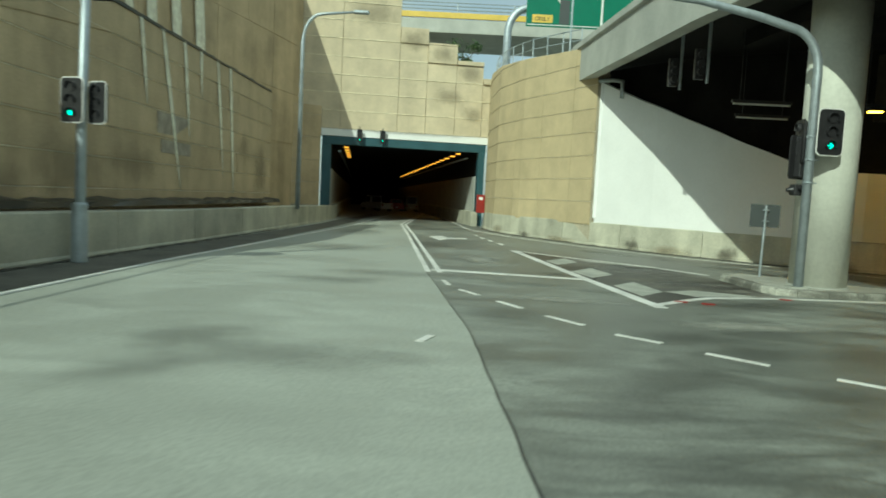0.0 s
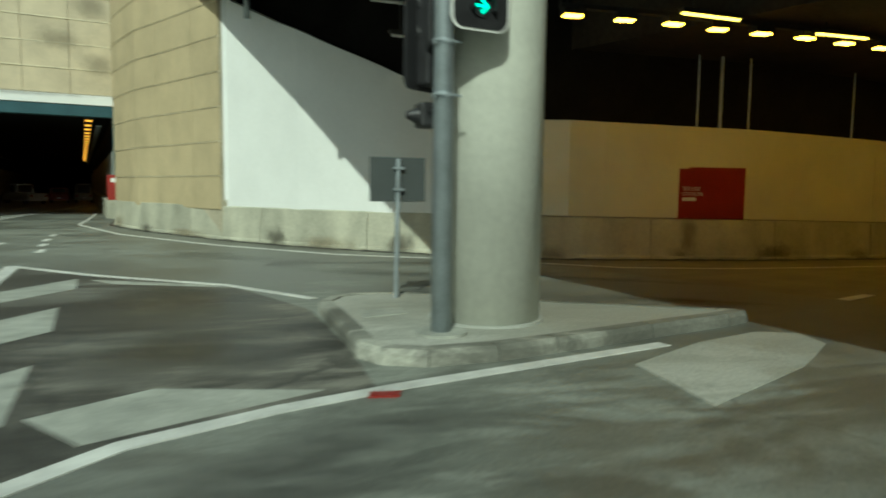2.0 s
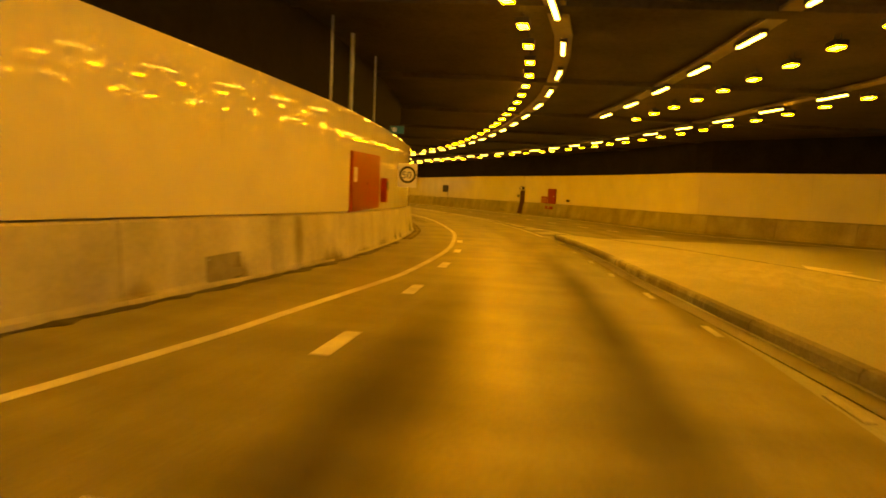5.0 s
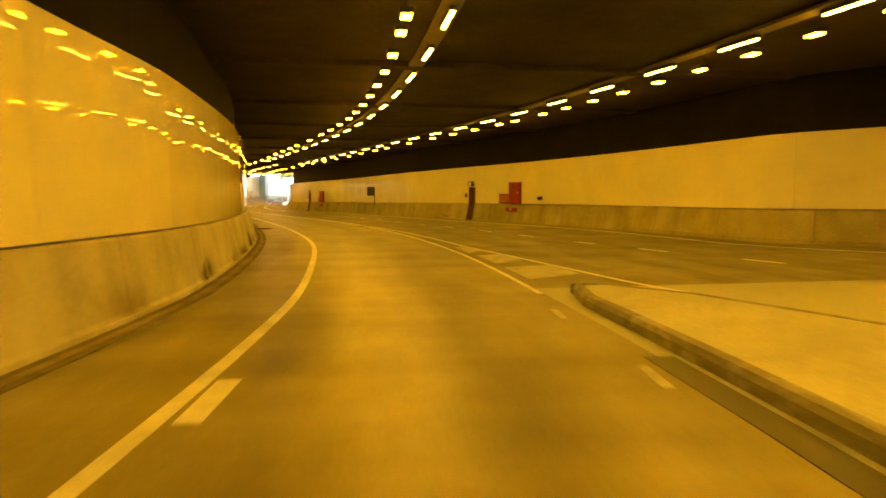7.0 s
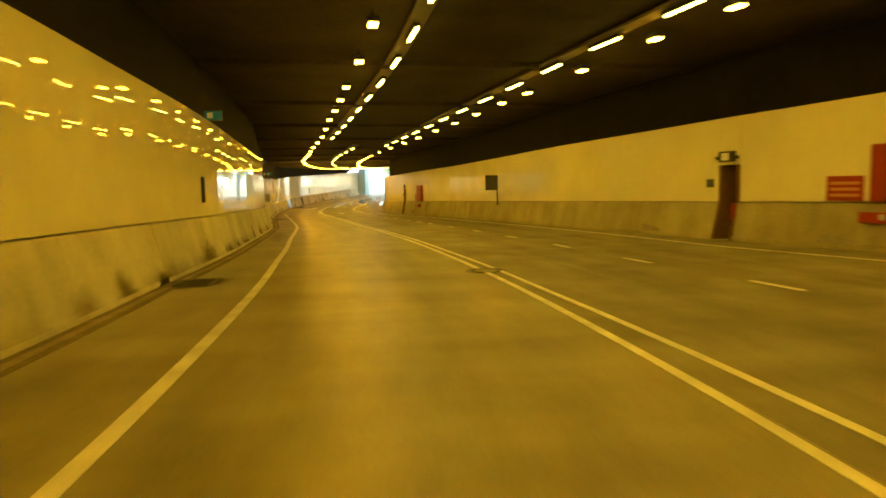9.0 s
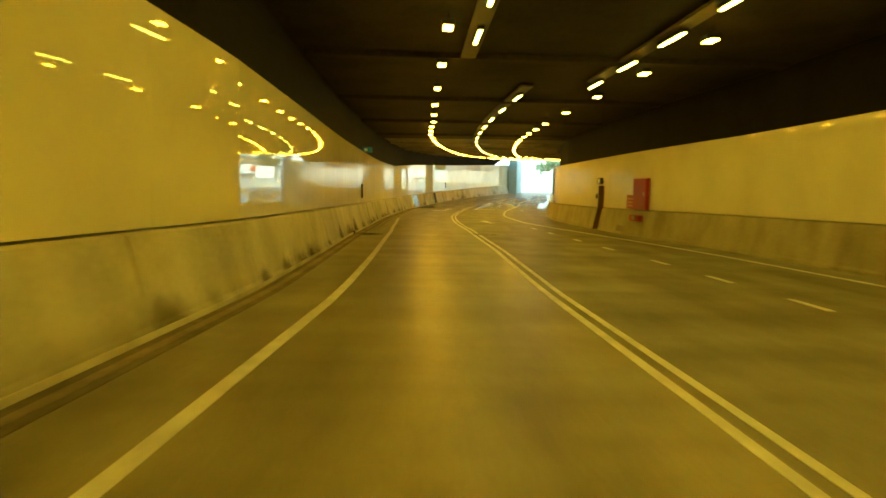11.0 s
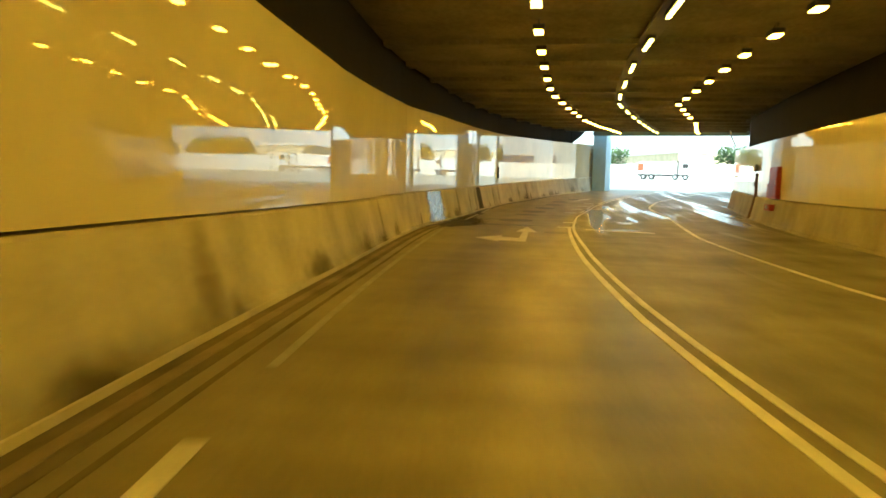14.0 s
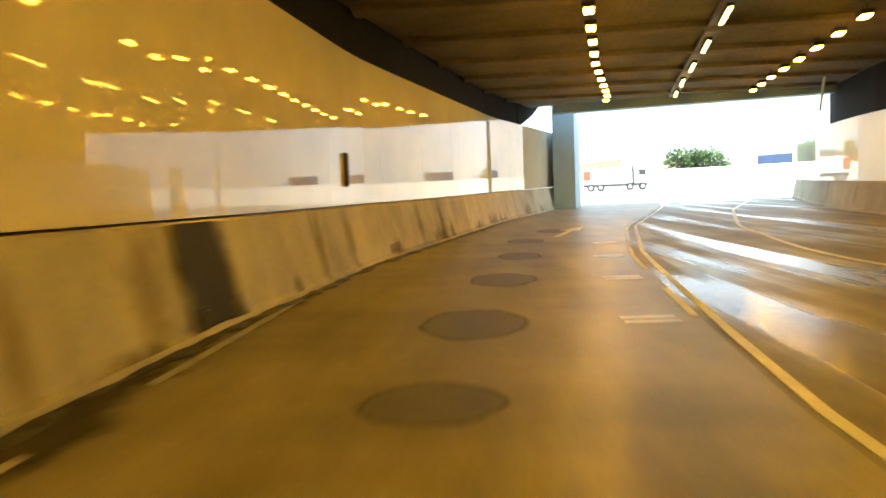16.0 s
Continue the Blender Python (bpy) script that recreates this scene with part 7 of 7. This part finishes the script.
# ---- exit portal ----
M_PIER = mat("blue_grey", (0.36, 0.53, 0.66), 0.55, vary=0.15, scale=1, fine=12, bump=0.05, streak=0.3)
pier = thing("portal_pier", "blue-grey pier at the tunnel exit", "pier", kind="structure")
for s0, s1, d0, d1 in ((196.5, 198.2, 0.05, -1.1), (198.25, 199.3, 0.25, -0.9)):
    bm = bmesh.new()
    b0 = LEFT(197)
    loft(bm, [[at(s, b0 + d - (s - 197) * 0.3, h) for s, d in ((s0, d0), (s1, d0), (s1, d1), (s0, d1))] for h in (-0.1, 5.32)])
    part("pier_face", bm, M_PIER, pier)
# the beam's blue colour stands in for blue daylight on its underside
bm = bmesh.new()
loft(bm, [[at(192.2 + u + (LEFT(193) - d) * -0.3 + 3.2, d, h) for u, h in ((-0.4, 4.95), (0.5, 4.95), (0.5, 6.6), (-0.4, 6.6))] for d in (LEFT(196), RIGHT(191) - 1.0)])
tagged(link("exit_beam", bm, M_PIER), "beam across the tunnel exit, coloured for the blue light under it", "beam", kind="structure")
bm = bmesh.new()
p0 = at(187.5, RIGHT(187.5) + 0.4, 5.15)
tube(bm, [p0, at(188.3, RIGHT(188.3) + 0.3, 4.7), at(190, RIGHT(190) + 0.0, 4.1)], 0.05, 8)
t = thing("steel_stay", "thin pale steel stay at the exit corner", "bracket")
part("bar", bm, M_SIGNWHITE, t)

# ---- outside the exit ----
dv = V((2.7, -5.9, 0)).normalized()
tp = V((213.5, 127.3, 0))
tz = level(tp.x, tp.y)
ang = math.degrees(math.atan2(dv.y, dv.x)) + 90
lorry("truck", "white tipper truck with a red tailboard standing outside", Matrix.Translation((tp.x, tp.y, tz)) @ pose(0, 0, 0, 0, 0, ang), M_CARWHITE, M_CARWHITE)
for k, (x, y, h, sp) in enumerate(((246, 134, 7.5, 4.2), (247.5, 130.5, 7.0, 4.2), (229, 152, 6, 3.5))):
    tree(x, y, level(x, y), h, sp, 20 + k, leaves=1400)


M_PANE = mat("hazy_glass", (0.6, 0.62, 0.63), 0.25, vary=0.15, bump=0.0)


def warehouse(x, y, w, d, h, ang, n, label):
    t = thing("warehouse", label, "building")
    bm = bmesh.new()
    box(bm, (-w / 2, 0, 0), (w / 2, d, h), 0.03)
    part("wall", bm, M_FACADE, t)
    bm = bmesh.new()
    box(bm, (-w / 2 - 0.3, -0.3, h + 0.002), (w / 2 + 0.3, d + 0.3, h + 0.45), 0.04)
    part("roof", bm, M_SIGNWHITE, t)
    for k in range(n):
        cx = -w / 2 + (k + 0.5) * w / n
        bm = bmesh.new()
        box(bm, (cx - w / n * 0.3, -0.06, h * 0.35), (cx + w / n * 0.3, -0.005, h * 0.72), 0.02)
        win = part("window", bm, M_SIGNWHITE, t)
        bm = bmesh.new()
        box(bm, (cx - w / n * 0.26, -0.09, h * 0.39), (cx + w / n * 0.26, -0.062, h * 0.68))
        part("pane", bm, M_PANE, win)
    t.matrix_basis = Matrix.Translation((x, y, level(x, y))) @ pose(0, 0, 0, 0, 0, ang)


warehouse(262, 78, 40, 14, 5.0, -75, 12, "low pale warehouse with a row of windows")
warehouse(252, 160, 36, 14, 6.0, -120, 12, "long pale warehouse behind the trees")
warehouse(235, 38, 46, 12, 4.6, -45, 0, "low pale industrial building beyond the exit")
warehouse(182, 22, 40, 12, 4.4, -20, 0, "low pale depot building beyond the yard")
for x, y in ((206, 96), (222, 82), (226, 118), (240, 140), (214, 62), (196, 70)):
    t = thing("light_pole", "thin galvanised light pole in the yard", "light pole", "light poles of the yard", at=(x, y, level(x, y)))
    bm = bmesh.new()
    tube(bm, [(0, 0, -0.1), (0, 0, 8.4)], [0.1, 0.06], 10)
    part("pole", bm, M_STEEL, t)
    bm = bmesh.new()
    box(bm, (-0.1, -0.1, 8.38), (0.9, 0.1, 8.5), 0.03)
    part("lamp_head", bm, M_STEEL, t)
board = thing("billboard", "dark blue board on two posts beyond the exit", "sign", at=(236, 117, level(236, 117)))
bm = bmesh.new()
box(bm, (-0.1, -2.4, 3.0), (0.1, 2.4, 4.6), 0.03)
part("panel", bm, mat("navy_board", (0.05, 0.08, 0.16), 0.5, vary=0.2, bump=0.02), board)
for y in (-1.7, 1.7):
    bm = bmesh.new()
    tube(bm, [(0.15, y, -0.1), (0.15, y, 4.5)], 0.08, 8)
    part("post", bm, M_STEEL, board)
# white wall, raised to stand in for the glare beyond the exit
t = thing("white_fence", "long white boundary wall, raised to give the glaring band beyond the exit", "fence")
for k in range(14):
    p, q = V((224 + 0.7 * k, 150 - 5.4 * k, 0)), V((224 + 0.7 * (k + 1), 150 - 5.4 * (k + 1), 0))
    bm = bmesh.new()
    dq = (q - p) * 0.99
    loft(bm, [[v + V((0.1 * o, 0, level(p.x, p.y) + h)) for o, h in ((-1, -0.2), (-1, 2.9), (1, 2.9), (1, -0.2))] for v in (p, p + dq)])
    part("fence_panel", bm, M_WHITE_RENDER, t)


def grime_line(line, side, label, seed):
    rnd = random.Random(seed)
    pts = resample(line, 0.3)
    nor = normals(pts, side)
    bm = bmesh.new()
    secs = []
    for p, n in zip(pts, nor):
        a, b = p + n * 0.03, p - n * rnd.uniform(0.04, 0.2)
        h = rnd.uniform(0.02, 0.05)
        secs.append([(a.x, a.y, a.z - 0.01), (a.x, a.y, a.z + h), (b.x, b.y, level(b.x, b.y) + 0.014), (b.x, b.y, b.z - 0.01)])
    loft(bm, secs)
    tagged(link("grime_line", bm, M_OIL), label, "dirt", kind="structure")


# shallow puddles across the lane at the stop line
M_PUDDLE = soft_mat("soft_puddle", (0.06, 0.055, 0.045), 0.5, 0.16, 1.6, 0.4, 1.0, 1.4)
for s0, d0, rs, rd in ((157.3, 0.5, 0.7, 1.5), (156.6, -3.2, 0.6, 1.2), (160.6, -3.6, 1.2, 0.7)):
    stain(lambda u, v: lane_spot(s0 + rs * u, d0 + rd * v, 0.011), "puddle", "shallow puddle lying across the lane", M_PUDDLE)
M_FOOTGRIME = soft_mat("soft_foot_grime", (0.1, 0.083, 0.055), 0.6, 0.85, 0.8, 0.15, 0.7, 1.25)
for c in np.arange(66, 156, 9.0):
    barrier_film(c - 5.2, c + 5.2, M_FOOTGRIME, "broad brown grime low on the barrier", -0.6, 0.55)
# damp black patch and silt along the barrier foot towards the exit
stain(lambda u, v: lane_spot(158.2 + 3.3 * u, 2.75 + 1.25 * v), "road_stain", "black damp patch beside the barrier", M_SOFTBLACK)
for s0, s1, dd in ((159, 167, 2.95), (165, 174, 3.0), (172, 183, 2.6)):
    stain(lambda u, v: lane_spot((s0 + s1) / 2 + (s1 - s0) / 2 * u, min(LEFT((s0 + s1) / 2 + (s1 - s0) / 2 * u) - 0.03, dd + 0.75 * v), 0.0105), "road_stain", "dark silt along the barrier foot", M_SILT, 24, 10)
grime_line([at(s, LEFT(s)) for s in np.arange(155.2, 187, 1.5)], 1, "black grime gathered along the barrier foot", 5)
for s0, s1 in ((159.6, 163.8), (165, 169.5), (171, 174.5)):
    stripe(run(s0, s1, lambda s: 2.55 if s < 170 else 2.42), 0.09, "edge_line", "worn traces of the white edge line", M_HATCH)
# grime along the barrier foot near the mouth
grime_line(left_base[1:28], 1, "black grime gathered along the barrier foot", 3)
grime_line([V((-7.25, y, level(-7.25, y))) for y in (-6, 10, 20, 30)], 1, "black grime gathered along the barrier foot", 4)
